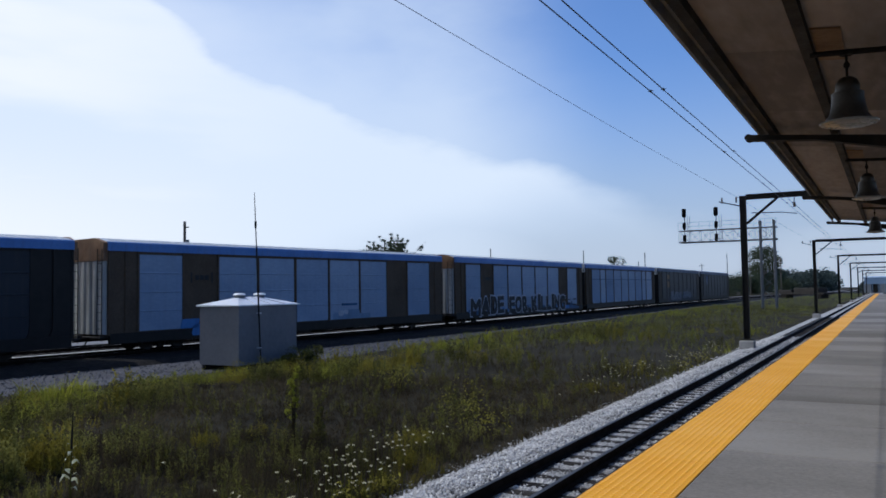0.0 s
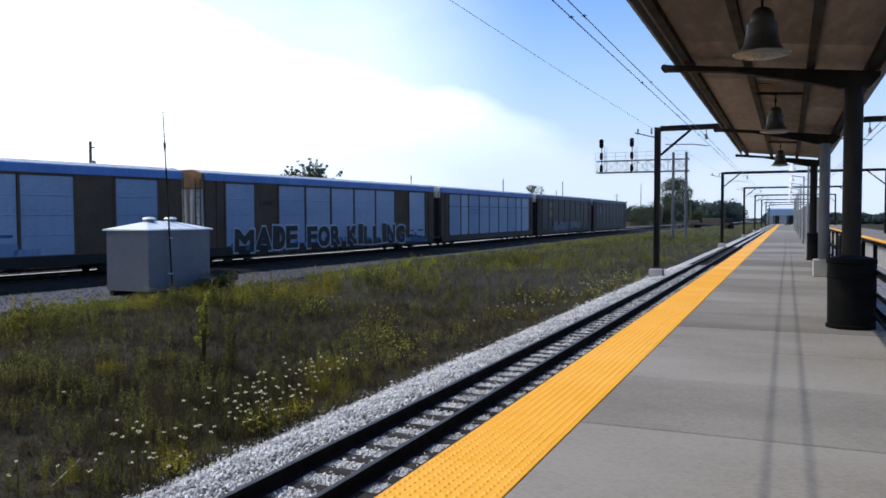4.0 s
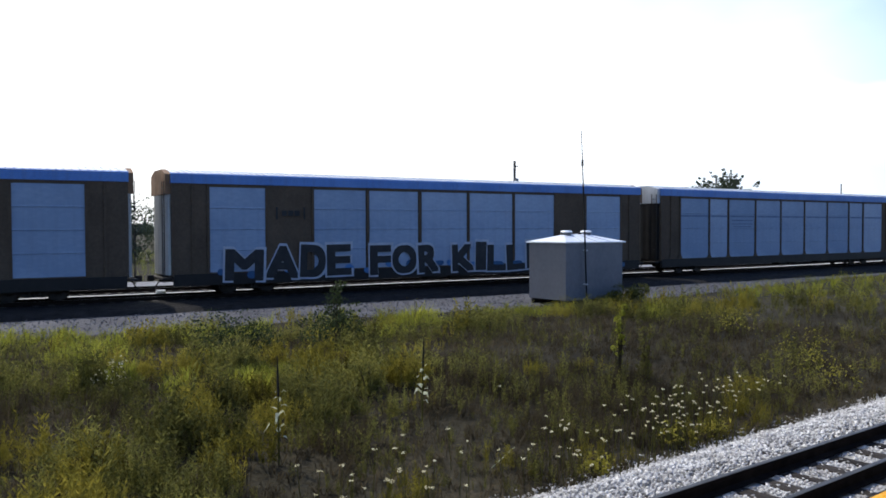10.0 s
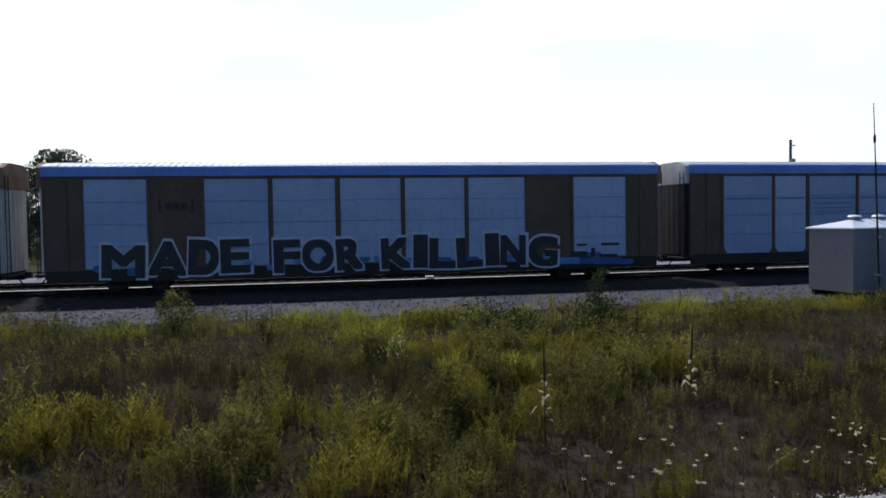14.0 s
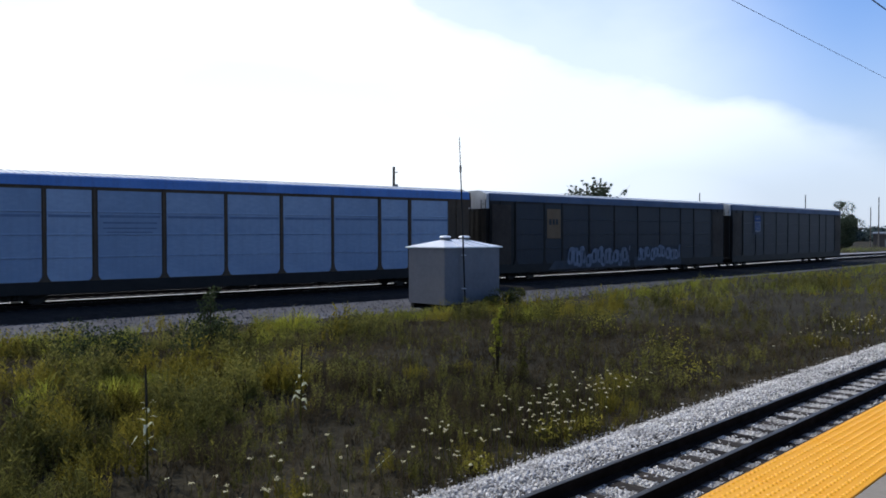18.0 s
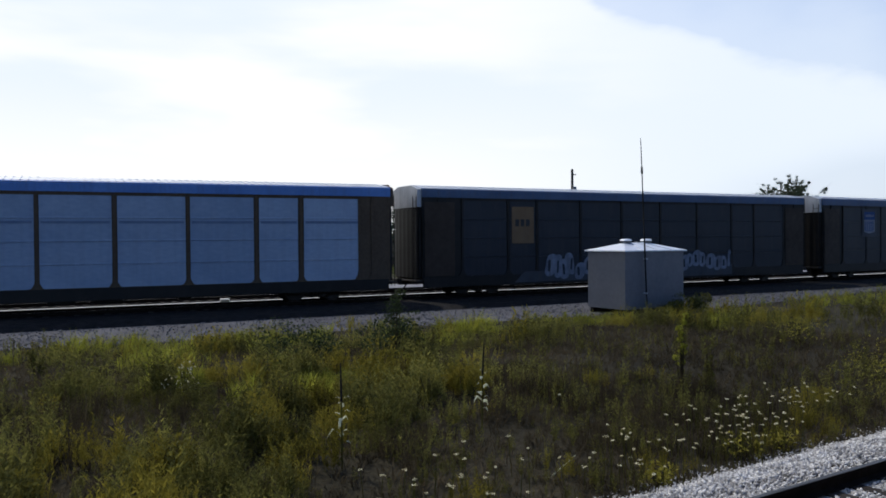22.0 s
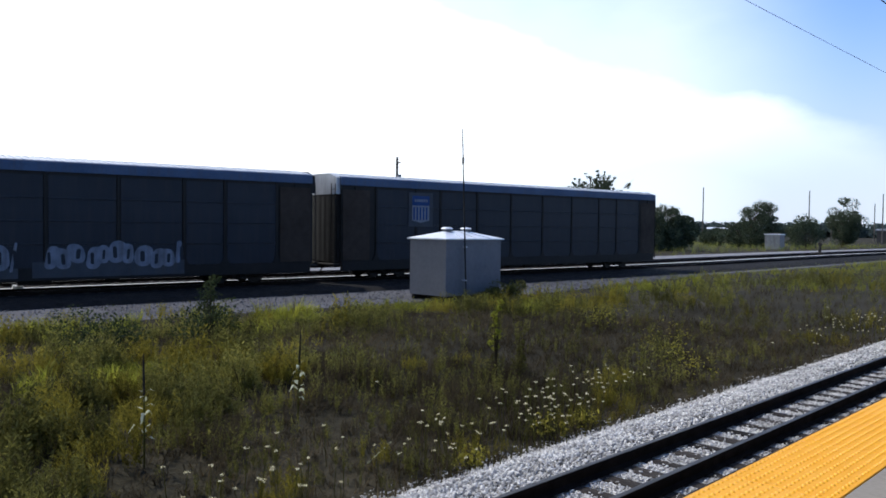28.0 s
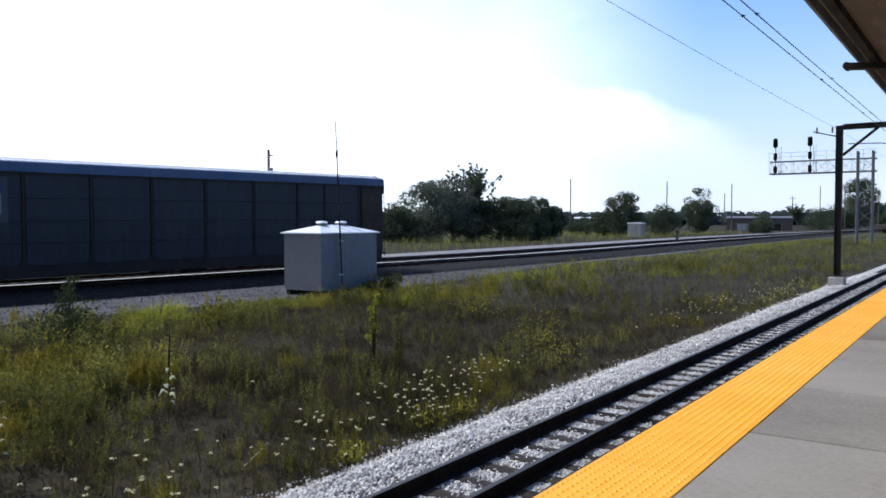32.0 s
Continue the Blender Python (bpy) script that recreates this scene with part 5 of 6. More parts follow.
def tree(x, y, h, w, seed, leaf=None, low=0.22, leaves=1500, label="", spiky=0.0, name="tree", size=None):
    rng = np.random.default_rng(seed)
    gz = ground_z(x, y)
    t = thing(name, label or "broad green tree with a ragged crown behind the tracks", "tree" if name == "tree" else "bush", at=(x, y, gz - 0.05))
    trunk = Shape()
    lean = rng.uniform(-0.03, 0.03, 2) * h
    trunk.rod((0, 0, 0), (lean[0] * 0.5, lean[1] * 0.5, h * 0.35), h * 0.022 + 0.05, h * 0.016 + 0.03, 8)
    trunk.rod((lean[0] * 0.5, lean[1] * 0.5, h * 0.34), (lean[0], lean[1], h * 0.72), h * 0.016 + 0.03, h * 0.007 + 0.01, 8)
    centres, radii = [], []
    if spiky:
        # upright limbs that fork out of the trunk, each with small tufts of leaves along its outer half
        for i in range(30):
            a, u = rng.uniform(0, 2 * math.pi), rng.uniform(0.3, 0.7)
            foot = np.array([lean[0] * u, lean[1] * u, h * u])
            reach = w * rng.uniform(0.05, 0.52)
            tip = np.array([lean[0] + reach * math.cos(a), lean[1] + reach * math.sin(a), h * rng.uniform(0.76, 1.04) * (1 - 0.16 * reach / w)])
            trunk.rod(tuple(foot), tuple(tip), h * 0.005 + 0.01, 0.012, 5)
            for k in range(14):
                t_ = rng.uniform(0.2, 1.04)
                centres.append(foot + (tip - foot) * t_ + rng.normal(size=3) * 0.2)
                radii.append(w * rng.uniform(0.016, 0.042) * (1.5 - 0.9 * t_) + 0.05)
    for i in range(0 if spiky else 38):
        a = rng.uniform(0, 2 * math.pi)
        u = rng.uniform(low, 1.0)
        spread = math.sin(math.pi * (0.12 + 0.8 * (u - low) / (1 - low))) ** 0.7
        rr = w / 2 * spread * rng.uniform(0.35, 0.85)
        c = np.array([lean[0] + rr * math.cos(a), lean[1] + rr * math.sin(a), h * u * 0.93])
        base = (lean[0] * u, lean[1] * u, max(0.1, h * u * 0.93 - rr * 0.9 - 0.05 * h))
        trunk.rod(base, tuple(c), h * 0.008 + 0.015, 0.012, 6)
        centres.append(c)
        radii.append(w * rng.uniform(0.13, 0.23))
    part("trunk", trunk, BARK, t)
    part("crown", quads("crown", leaf_cloud(rng, np.array(centres), np.array(radii), int(leaves * (1.5 if spiky else 1)), size or (0.12 if spiky else 0.15)), leaf or LEAF), None, t)
    return t


def polar(az, r):
    return -r * math.sin(radians(az)), r * math.cos(radians(az))


for i, (az, r, h, w, leaf, spiky) in enumerate([
        (36.2, 112, 8.6, 9.0, LEAF_GREY, 0), (34.4, 114, 8.8, 7.5, LEAF_GREY, 0), (32.7, 116, 10.9, 9.5, LEAF, 1), (33.0, 117, 6.6, 7.0, LEAF, 0), (38.6, 110, 5.2, 6.0, LEAF, 0), (31.0, 118, 6.4, 7.0, LEAF, 0), (29.6, 116, 6.0, 6.0, LEAF, 0),
        (28.4, 118, 6.2, 6.5, LEAF, 0), (27.3, 120, 5.0, 5.0, LEAF, 0), (37.8, 118, 4.4, 6.0, LEAF, 0), (22.6, 152, 8.2, 6.0, LEAF, 0), (21.6, 154, 8.4, 5.6, LEAF, 0),
        (23.6, 154, 5.0, 6.0, LEAF, 0), (19.4, 165, 5.6, 8.0, LEAF, 0), (17.25, 176, 10.0, 7.6, LEAF, 0), (8.3, 330, 8.4, 13.0, LEAF, 0), (7.3, 345, 19.6, 16.0, LEAF, 0), (9.6, 285, 6.6, 11.0, LEAF, 0),
        (10.9, 236, 7.2, 7.6, LEAF, 1), (6.0, 440, 6.0, 15.0, LEAF, 0), (25.2, 170, 3.6, 6.0, LEAF, 0), (13.2, 190, 3.8, 7.0, LEAF, 0)]):
    x, y = polar(az, r)
    tree(x, y, h, w, 100 + i, leaf, 0.05 if h < 8.5 else 0.16, 8500 if h < 8.5 or spiky else 15000, "grey-green willow-like bush behind the gravel road" if leaf is LEAF_GREY else "", spiky, size=0.27 if r > 300 else None)
# dense trees behind the train, seen through the gaps between cars
for i in range(24):
    az = 44 + i * 2.75
    rng0 = random.Random(900 + i)
    r = (98 if az < 60 else 84) + rng0.uniform(-6, 8)
    x, y = polar(az, r)
    tree(x, y, rng0.uniform(4.6, 6.6) + (1.6 if az > 91 else 0), rng0.uniform(6, 9), 300 + i, LEAF, 0.04, 3400, "dense green tree at the edge of the meadow")
x, y = polar(97.2, 78)
tree(x, y, 9.9, 7.0, 77, LEAF, 0.3, 6500, "tall tree that rises over the freight cars", 0, size=0.17)
x, y = polar(92.3, 80)
tree(x, y, 8.4, 5.0, 78, LEAF, 0.3, 3600, "tall tree that rises over the freight cars", 0, size=0.17)

# far woods along the horizon; their haze is in the bluish leaf colour
rng = np.random.default_rng(42)
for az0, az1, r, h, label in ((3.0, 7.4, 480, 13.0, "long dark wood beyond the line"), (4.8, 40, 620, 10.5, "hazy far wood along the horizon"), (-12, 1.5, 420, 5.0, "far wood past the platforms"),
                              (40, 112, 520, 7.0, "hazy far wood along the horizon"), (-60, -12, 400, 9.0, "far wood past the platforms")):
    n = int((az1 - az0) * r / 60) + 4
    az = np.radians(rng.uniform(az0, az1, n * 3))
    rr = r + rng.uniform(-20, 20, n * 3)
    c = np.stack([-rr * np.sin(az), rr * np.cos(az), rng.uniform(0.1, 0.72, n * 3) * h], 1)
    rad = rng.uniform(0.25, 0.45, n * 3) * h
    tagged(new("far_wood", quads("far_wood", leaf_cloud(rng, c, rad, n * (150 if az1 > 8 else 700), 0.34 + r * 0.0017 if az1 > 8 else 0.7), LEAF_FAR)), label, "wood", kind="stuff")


def utility_pole(az, r, h, arms=1):
    x, y = polar(az, r)
    p = thing("utility_pole", "tall weathered wooden utility pole beyond the tracks", "utility pole", "utility poles", at=(x, y, ground_z(x, y) - 0.3))
    part("pole", Shape().rod((0, 0, 0), (0, 0, h + 0.3), 0.17, 0.12, 8), WOOD_POLE, p)
    for k in range(arms):
        part("cross_arm", Shape().cbox(-0.9, 0.9, -0.06, 0.06, h - 0.5 - k * 0.9, h - 0.36 - k * 0.9, 0.01), WOOD_POLE, p)
        for xx in (-0.75, 0.0, 0.75):
            part("insulator", Shape().rod((xx, 0, h - 0.36 - k * 0.9), (xx, 0, h - 0.15 - k * 0.9), 0.05, n=6), WHITE_ENAMEL, p)
    return p


for az, r, h, arms in ((25.9, 190, 12.9, 0), (19.25, 210, 13.0, 0), (15.0, 230, 13.0, 0), (15.45, 250, 11.2, 0), (33.6, 140, 11.5, 0), (9.55, 300, 15.0, 0), (8.1, 300, 15.2, 0), (6.2, 320, 14.0, 1),
                       (23.2, 260, 9.5, 1), (17.9, 300, 9.8, 1), (11.2, 280, 11.0, 1), (40.2, 150, 9.0, 0)):
    utility_pole(az, r, h, arms)
x, y = polar(47.5, 90)
tp = thing("transformer_pole", "short dark pole with a small transformer behind the train", "utility pole", at=(x, y, ground_z(x, y) - 0.3))
part("pole", Shape().rod((0, 0, 0), (0, 0, 11.2), 0.17, 0.14, 8), WOOD_POLE, tp)
part("transformer", Shape().rod((0.38, 0, 8.2), (0.38, 0, 9.2), 0.22, n=12), GREY_STEEL, tp)
part("bracket", Shape().box(0.1, 0.6, -0.04, 0.04, 10.5, 10.62), WOOD_POLE, tp)


def cabinet(x, y, w, d, h):
    c = thing("equipment_cabinet", "small grey equipment cabinet with a pale roof beside the gravel road", "cabinet", at=(x, y, ground_z(x, y)))
    part("body", Shape().cbox(-w / 2, w / 2, -d / 2, d / 2, 0, h, 0.02), GREY_STEEL, c)
    part("roof", Shape().prism([(-w / 2 - 0.1, h + 0.003), (w / 2 + 0.1, h + 0.003), (w / 2 + 0.1, h + 0.12), (0, h + 0.2), (-w / 2 - 0.1, h + 0.12)], -d / 2 - 0.1, d / 2 + 0.1), HUT_ROOF, c, "pale roof")
    part("door", Shape().cbox(-0.4, 0.4, -d / 2 - 0.03, -d / 2 - 0.003, 0.1, h - 0.15, 0.008), GREY_STEEL, c)
    part("side_wall", Shape().cbox(w / 2 + 0.003, w / 2 + 0.03, -d / 2, d / 2, 0.02, h - 0.02, 0.005), HUT_WALL, c, "pale side")
    return c


cabinet(-51.5, 132.0, 2.4, 2.0, 2.4)
sw = thing("switch_stand", "small dark switch stand beside the freight track", "switch stand", at=(-33.6, 100.0, ground_z(-33.6, 100.0)))
part("base", Shape().cbox(-0.5, 0.5, -0.3, 0.3, 0.0, 0.5, 0.05), UNDERFRAME, sw)
part("stand", Shape().rod((0, 0, 0.5), (0, 0, 1.5), 0.20, 0.12, 8), UNDERFRAME, sw)
part("target", Shape().lathe([(0.02, -0.02), (0.24, -0.02), (0.24, 0.02), (0.02, 0.02)], 14, (0, 0, 1.45), "y"), UNDERFRAME, sw)

mx, my = polar(72.4, 39.1)
marker = thing("marker_block", "small white marker block lying between the freight tracks", "marker", at=pose(mx, my, grade(my) - 0.14, 0, 0, -8))
part("block", Shape().prism([(-0.12, 0.0), (0.12, 0.0), (0.12, 0.13), (0.05, 0.19), (-0.12, 0.19)], -0.2, 0.2), WHITE_ENAMEL, marker)
part("foot", Shape().cbox(-0.16, 0.16, -0.24, 0.24, -0.05, -0.001, 0.008), DARK_STEEL, marker)

BRICK_FAR = mat("far_brown_wall", (0.040, 0.036, 0.036), (0.068, 0.060, 0.058), 0.3, 0.9, bump=0.1, fine=3)
BLUE_FAR = mat("far_blue_cladding", (0.20, 0.30, 0.44), (0.27, 0.37, 0.50), 0.1, 0.6, bump=0, fine=2)


def warehouse(az0, az1, r, h, material, label, roof=GREY_STEEL, doors=4):
    a, b = polar(az0, r), polar(az1, r)
    width = math.hypot(b[0] - a[0], b[1] - a[1])
    turn = math.degrees(math.atan2(b[1] - a[1], b[0] - a[0]))
    w = thing("warehouse", label, "building", at=pose((a[0] + b[0]) / 2, (a[1] + b[1]) / 2, -0.4, 0, 0, turn))
    part("wall", Shape().box(-width / 2, width / 2, 0, 14, 0, h), material, w)
    part("roof", Shape().prism([(-0.4, h + 0.003), (14.4, h + 0.003), (14.4, h + 0.2), (7, h + 0.8), (-0.4, h + 0.25)], -width / 2 - 0.3, width / 2 + 0.3, "x"), roof, w)
    for k in range(doors):
        x = -width / 2 + width * (k + 0.5) / doors
        d = part("door", Shape().box(x - 1.6, x + 1.6, -0.08, -0.003, 0, h * 0.62), DARK_STEEL if k % 2 else GREY_STEEL, w)
        part("frame", Shape().box(x - 1.75, x - 1.61, -0.12, -0.003, 0, h * 0.66).box(x + 1.61, x + 1.75, -0.12, -0.003, 0, h * 0.66), roof, d)
    return w


warehouse(15.3, 11.2, 262, 4.0, BRICK_FAR, "long low brown warehouse beyond the tracks", DARK_GALV, 2)
warehouse(25.6, 22.8, 330, 4.2, HUT_WALL, "low white shed far beyond the trees", HUT_ROOF, 3)
warehouse(1.3, -0.35, 380, 6.4, BLUE_FAR, "hazy blue industrial building at the end of the line", BLUE_FAR, 4)
flat = thing("flat_car", "dark flat car standing on a far siding", "freight car", at=pose(-17.5, 205, 0, 0, 0, 40))
part("deck", Shape().cbox(-1.4, 1.4, -9, 9, 0.9, 1.35, 0.05), UNDERFRAME, flat)
part("load", Shape().cbox(-1.2, 1.2, -7, 2, 1.353, 2.5, 0.1).cbox(-1.2, 1.2, 3, 8, 1.353, 2.0, 0.1), UNDERFRAME, flat)
for yy in (-6.5, 6.5):
    part("truck", Shape().cbox(-1.0, 1.0, yy - 1.2, yy + 1.2, 0.0, 0.895, 0.1), UNDERFRAME, flat)


# ---- weeds of the field ----
HERB = mat("weed_leaves", (0.029, 0.030, 0.009), (0.303, 0.282, 0.068), 0.22, 0.7, bump=0, fine=0.7, random_by="island", spread=0.2, mid=(0.123, 0.119, 0.032), through_light=0.52, spec=0.08)
GRASS = mat("green_grass", (0.110, 0.124, 0.017), (0.440, 0.434, 0.058), 0.25, 0.7, bump=0, fine=0.7, random_by="island", spread=0.2, mid=(0.255, 0.262, 0.036), through_light=0.55, spec=0.08)
GOLD = mat("yellow_green_leaves", (0.062, 0.057, 0.011), (0.352, 0.295, 0.046), 0.4, 0.7, bump=0, fine=1.0, random_by="island", spread=0.2, through_light=0.55, spec=0.08)
DEAD = mat("dead_stalks", (0.026, 0.021, 0.013), (0.130, 0.101, 0.059), 0.3, 0.9, bump=0, fine=0.8, random_by="island", spread=0.18, mid=(0.066, 0.053, 0.032), through_light=0.4, spec=0.05)
MEADOW = mat("meadow_blades", (0.13, 0.15, 0.035), (0.33, 0.34, 0.10), 0.1, 0.7, bump=0, fine=0.6, random_by="island", spread=0.2, through_light=0.5, spec=0.08)
PETAL = mat("white_petals", (0.42, 0.37, 0.18), (0.72, 0.68, 0.46), 3.0, 0.7, bump=0, random_by="island", through_light=0.3)
PALE_LEAF = mat("woolly_leaves", (0.34, 0.36, 0.20), (0.66, 0.66, 0.47), 3.0, 0.8, bump=0.1, random_by="island", through_light=0.35)
BUSH_LEAF = mat("dark_bush_leaves", (0.020, 0.030, 0.013), (0.070, 0.088, 0.034), 0.6, 0.65, bump=0, random_by="island", through_light=0.4, spec=0.08)
YELLOW_PETAL = mat("yellow_leaves", (0.22, 0.20, 0.03), (0.42, 0.37, 0.06), 2.0, 0.7, bump=0, random_by="island", through_light=0.4, spec=0.08)


def quad_strip(p, q, width, rng):
    """A narrow leaf between two points, as four corners: widest in the middle."""
    p, q = np.asarray(p, float), np.asarray(q, float)
    side_ = np.cross(q - p, rng.normal(size=3))
    side_ /= np.linalg.norm(side_) + 1e-9
    m = p * 0.55 + q * 0.45
    return [p, m + side_ * width / 2, q, m - side_ * width / 2]


def template_herb(rng, h, stems, leaves, length, width, rise=(-0.15, 0.75), lean_most=0.35):
    out = []
    for _ in range(stems):
        a, lean = rng.uniform(0, 2 * math.pi), rng.uniform(0.05, lean_most)
        foot = np.array([rng.normal() * 0.06, rng.normal() * 0.06, 0])
        tip = foot + np.array([math.cos(a) * lean * h, math.sin(a) * lean * h, h * rng.uniform(0.7, 1.0)])
        out.append(quad_strip(foot, tip, 0.012, rng))
        for k in range(leaves):
            t = 0.22 + 0.78 * (k + rng.uniform(0, 0.8)) / leaves
            base = foot + (tip - foot) * min(1, t)
            b = rng.uniform(0, 2 * math.pi)
            d = np.array([math.cos(b), math.sin(b), rng.uniform(*rise)]) * length * rng.uniform(0.6, 1.2) * (1.15 - 0.5 * t)
            out.append(quad_strip(base, base + d, width * rng.uniform(0.7, 1.2), rng))
    return np.array(out)


def template_tuft(rng, h, blades, spread):
    out = []
    for _ in range(blades):
        a = rng.uniform(0, 2 * math.pi)
        foot = np.array([rng.normal() * 0.05, rng.normal() * 0.05, 0])
        hh = h * rng.uniform(0.6, 1.1)
        mid = foot + np.array([math.cos(a) * spread * hh * 0.3, math.sin(a) * spread * hh * 0.3, hh * 0.6])
        tip = foot + np.array([math.cos(a) * spread * hh, math.sin(a) * spread * hh, hh * rng.uniform(0.75, 1.0)])
        s = np.array([-math.sin(a), math.cos(a), 0]) * rng.uniform(0.004, 0.009)
        out.append([foot - s, foot + s, mid + s, mid - s])
        out.append([mid - s, mid + s, tip + s * 0.2, tip - s * 0.2])
    return np.array(out)


def scatter(templates, spots, rng, scale=(0.6, 1.35)):
    """Turned and scaled copies of some plants at many places, as one array of corners."""
    which = rng.integers(0, len(templates), len(spots))
    out = []
    for k, tpl in enumerate(templates):
        idx = np.nonzero(which == k)[0]
        if not len(idx):
            continue
        a = rng.uniform(0, 2 * math.pi, len(idx))
        s = rng.uniform(*scale, len(idx)) * spots[idx, 3]
        c, n = np.cos(a) * s, np.sin(a) * s
        x = tpl[None, :, :, 0] * c[:, None, None] - tpl[None, :, :, 1] * n[:, None, None]
        y = tpl[None, :, :, 0] * n[:, None, None] + tpl[None, :, :, 1] * c[:, None, None]
        z = np.broadcast_to(tpl[None, :, :, 2], x.shape) * s[:, None, None]
        v = np.stack([x, y, z], -1) + spots[idx, None, None, :3]
        out.append(v.reshape(-1, 4, 3))
    return np.concatenate(out)


rng = np.random.default_rng(7)
fields = {kind + far: [] for kind in ("herb", "grass", "gold", "dead") for far in ("", "_far")}


def blob(x, y, cx, cy, rx, ry):
    return math.exp(-((x - cx) / rx) ** 2 - ((y - cy) / ry) ** 2)


# clumps: each a low dome of one kind of plant, with dark hollows between
CLUMP_KINDS = ["herb", "grass", "gold", "dead"]


def clumps(count, x0, x1, y0, y1, r_low, r_high):
    out = []
    for x, y, u, v, w in zip(rng.uniform(x0, x1, count), rng.uniform(y0, y1, count), rng.uniform(0, 1, count), rng.uniform(0, 1, count), rng.uniform(0, 1, count)):
        edge = x - (freight_x(y) + path_edge(y))
        if edge < -0.5 or x > -6.0:
            continue
        n1 = noise.noise(Vector((x * 0.33, y * 0.33, 1.0)))
        strip = blob(x, y, freight_x(y) + path_edge(y) + 2.2, y, 2.9, 1.0) * (1.0 if y > 3 else 0.4)
        green = (1.0 * blob(x, y, -12.8, 6.6, 2.7, 2.3) + 0.95 * blob(x, y, -9.9, 2.4, 2.3, 2.0) + 1.5 * strip + 0.7 * blob(x, y, -11.3, -1.6, 2.0, 1.4) + 0.6 * blob(x, y, -16.0, 5.0, 3.0, 2.5)
                 + 0.8 * blob(x, y, -20.5, 13.5, 2.6, 3.5) + 0.5 * blob(x, y, -15.5, 24.0, 3.0, 5.0) + 0.5 * blob(x, y, -11.0, 44.0, 4.0, 8.0))
        brown = (0.38 - 0.22 * min(1.0, max(0.0, (y - 20) / 8)) + 0.75 * blob(x, y, -9.6, 12.5, 2.8, 4.6) + 0.6 * blob(x, y, -10.6, 19.0, 3.8, 5.5) + 0.9 * blob(x, y, -8.2, 6.8, 1.5, 2.2) + 0.7 * blob(x, y, -12.6, 2.9, 1.5, 0.9) + 0.5 * blob(x, y, -19.0, -1.0, 4.0, 3.0)
                 + 0.4 * blob(x, y, -14.0, 0.2, 1.8, 1.6) + 0.6 * blob(x, y, -13.0, 33.0, 2.6, 6.0) + 0.4 * blob(x, y, -9.5, 27.0, 2.5, 5.0))
        h, r = 0.50 + 0.55 * w, r_low + (r_high - r_low) * u
        if brown - green + 0.5 * n1 + 0.25 * (v - 0.5) > 0.18:
            kind, h = 3, 0.34 + 0.28 * w
            if x > -7.7 and v < 0.35 or v < 0.06:
                kind, h = 2, 0.30 + 0.2 * w
        elif strip > 0.5:
            kind = 1 if v < 0.8 else 2
        elif green > 0.45:
            kind = 2 if v < 0.50 else 1 if v < (0.72 if x < -13 else 0.50) else 0
        else:
            kind = 0 if v < 0.72 else 1 if v < (0.88 if x < -13 or y > 22 else 0.72) else 2
        if edge < 2.0:
            h *= 0.7
        if -25.5 < x < -18.5 and 15.5 < y < 25:
            h *= 0.5
        out.append((x, y, r, h, kind))
    return np.array(out)


def sow(count, groups, x0, x1, y0, y1, r0, r1):
    """Plants thrown over the clumps; the few that fall between them stay low."""
    x, y = rng.uniform(x0, x1, count), rng.uniform(y0, y1, count)
    rr = np.hypot(x, y)
    fx = np.array([freight_x(b) for b in y])
    ragged = np.array([noise.noise(Vector((b * 0.5, 0.0, 9.0))) for b in y])
    margin = np.array([path_edge(b) for b in y])
    keep = (rr >= r0) & (rr < r1) & (x - (fx + margin + 0.9 * ragged) > 0) & (x < -6.72 + 0.34 * ragged)
    keep &= ~((x > HX0 - 0.5) & (x < HX1 + 0.4) & (y > HY0 - 0.6) & (y < HY1 + 0.4))
    keep &= ~((np.abs(x - PX0) < 0.55) & (np.abs((y - 40) % 42) < 0.6))
    keep &= (y > 0.3 * x - 2.0) | (np.arange(count) % 4 == 0)      # thinner along the hidden end of the field
    x, y = x[keep], y[keep]
    for k in range(0, len(x), 2000):
        a, b = x[k:k + 2000], y[k:k + 2000]
        d2 = (a[:, None] - groups[None, :, 0]) ** 2 + (b[:, None] - groups[None, :, 1]) ** 2
        score = groups[None, :, 3] * (1 - d2 / groups[None, :, 2] ** 2)
        best = score.argmax(1)
        for i, g in enumerate(best):
            u, v = rng.uniform(0, 1, 2)
            top = score[i, g]
            kind = CLUMP_KINDS[int(groups[g, 4])]
            if top <= 0.04:
                if u < 0.5:
                    continue
                kind, top = ("dead" if v < 0.6 else "herb"), 0.05
            elif v < (0.22 if kind == "dead" else 0.10):
                kind = "herb" if kind == "dead" else "dead"
            px, py = float(a[i]), float(b[i])
            if min(math.hypot(px + 9.9, py - 7.1), math.hypot(px + 9.1, py - 4.3)) < 0.75 and u < 0.85:
                continue
            near_edge = min(1.0, max(0.0, (-6.5 - px) / 1.5))
            fields[kind + ("_far" if math.hypot(px, py) > 16 else "")].append((px, py, ground_z(px, py) - 0.02, (0.30 + 0.78 * top) * (0.48 + 0.52 * near_edge) * min(1.0, max(0.58, 1 - (py - 42) / 55))))


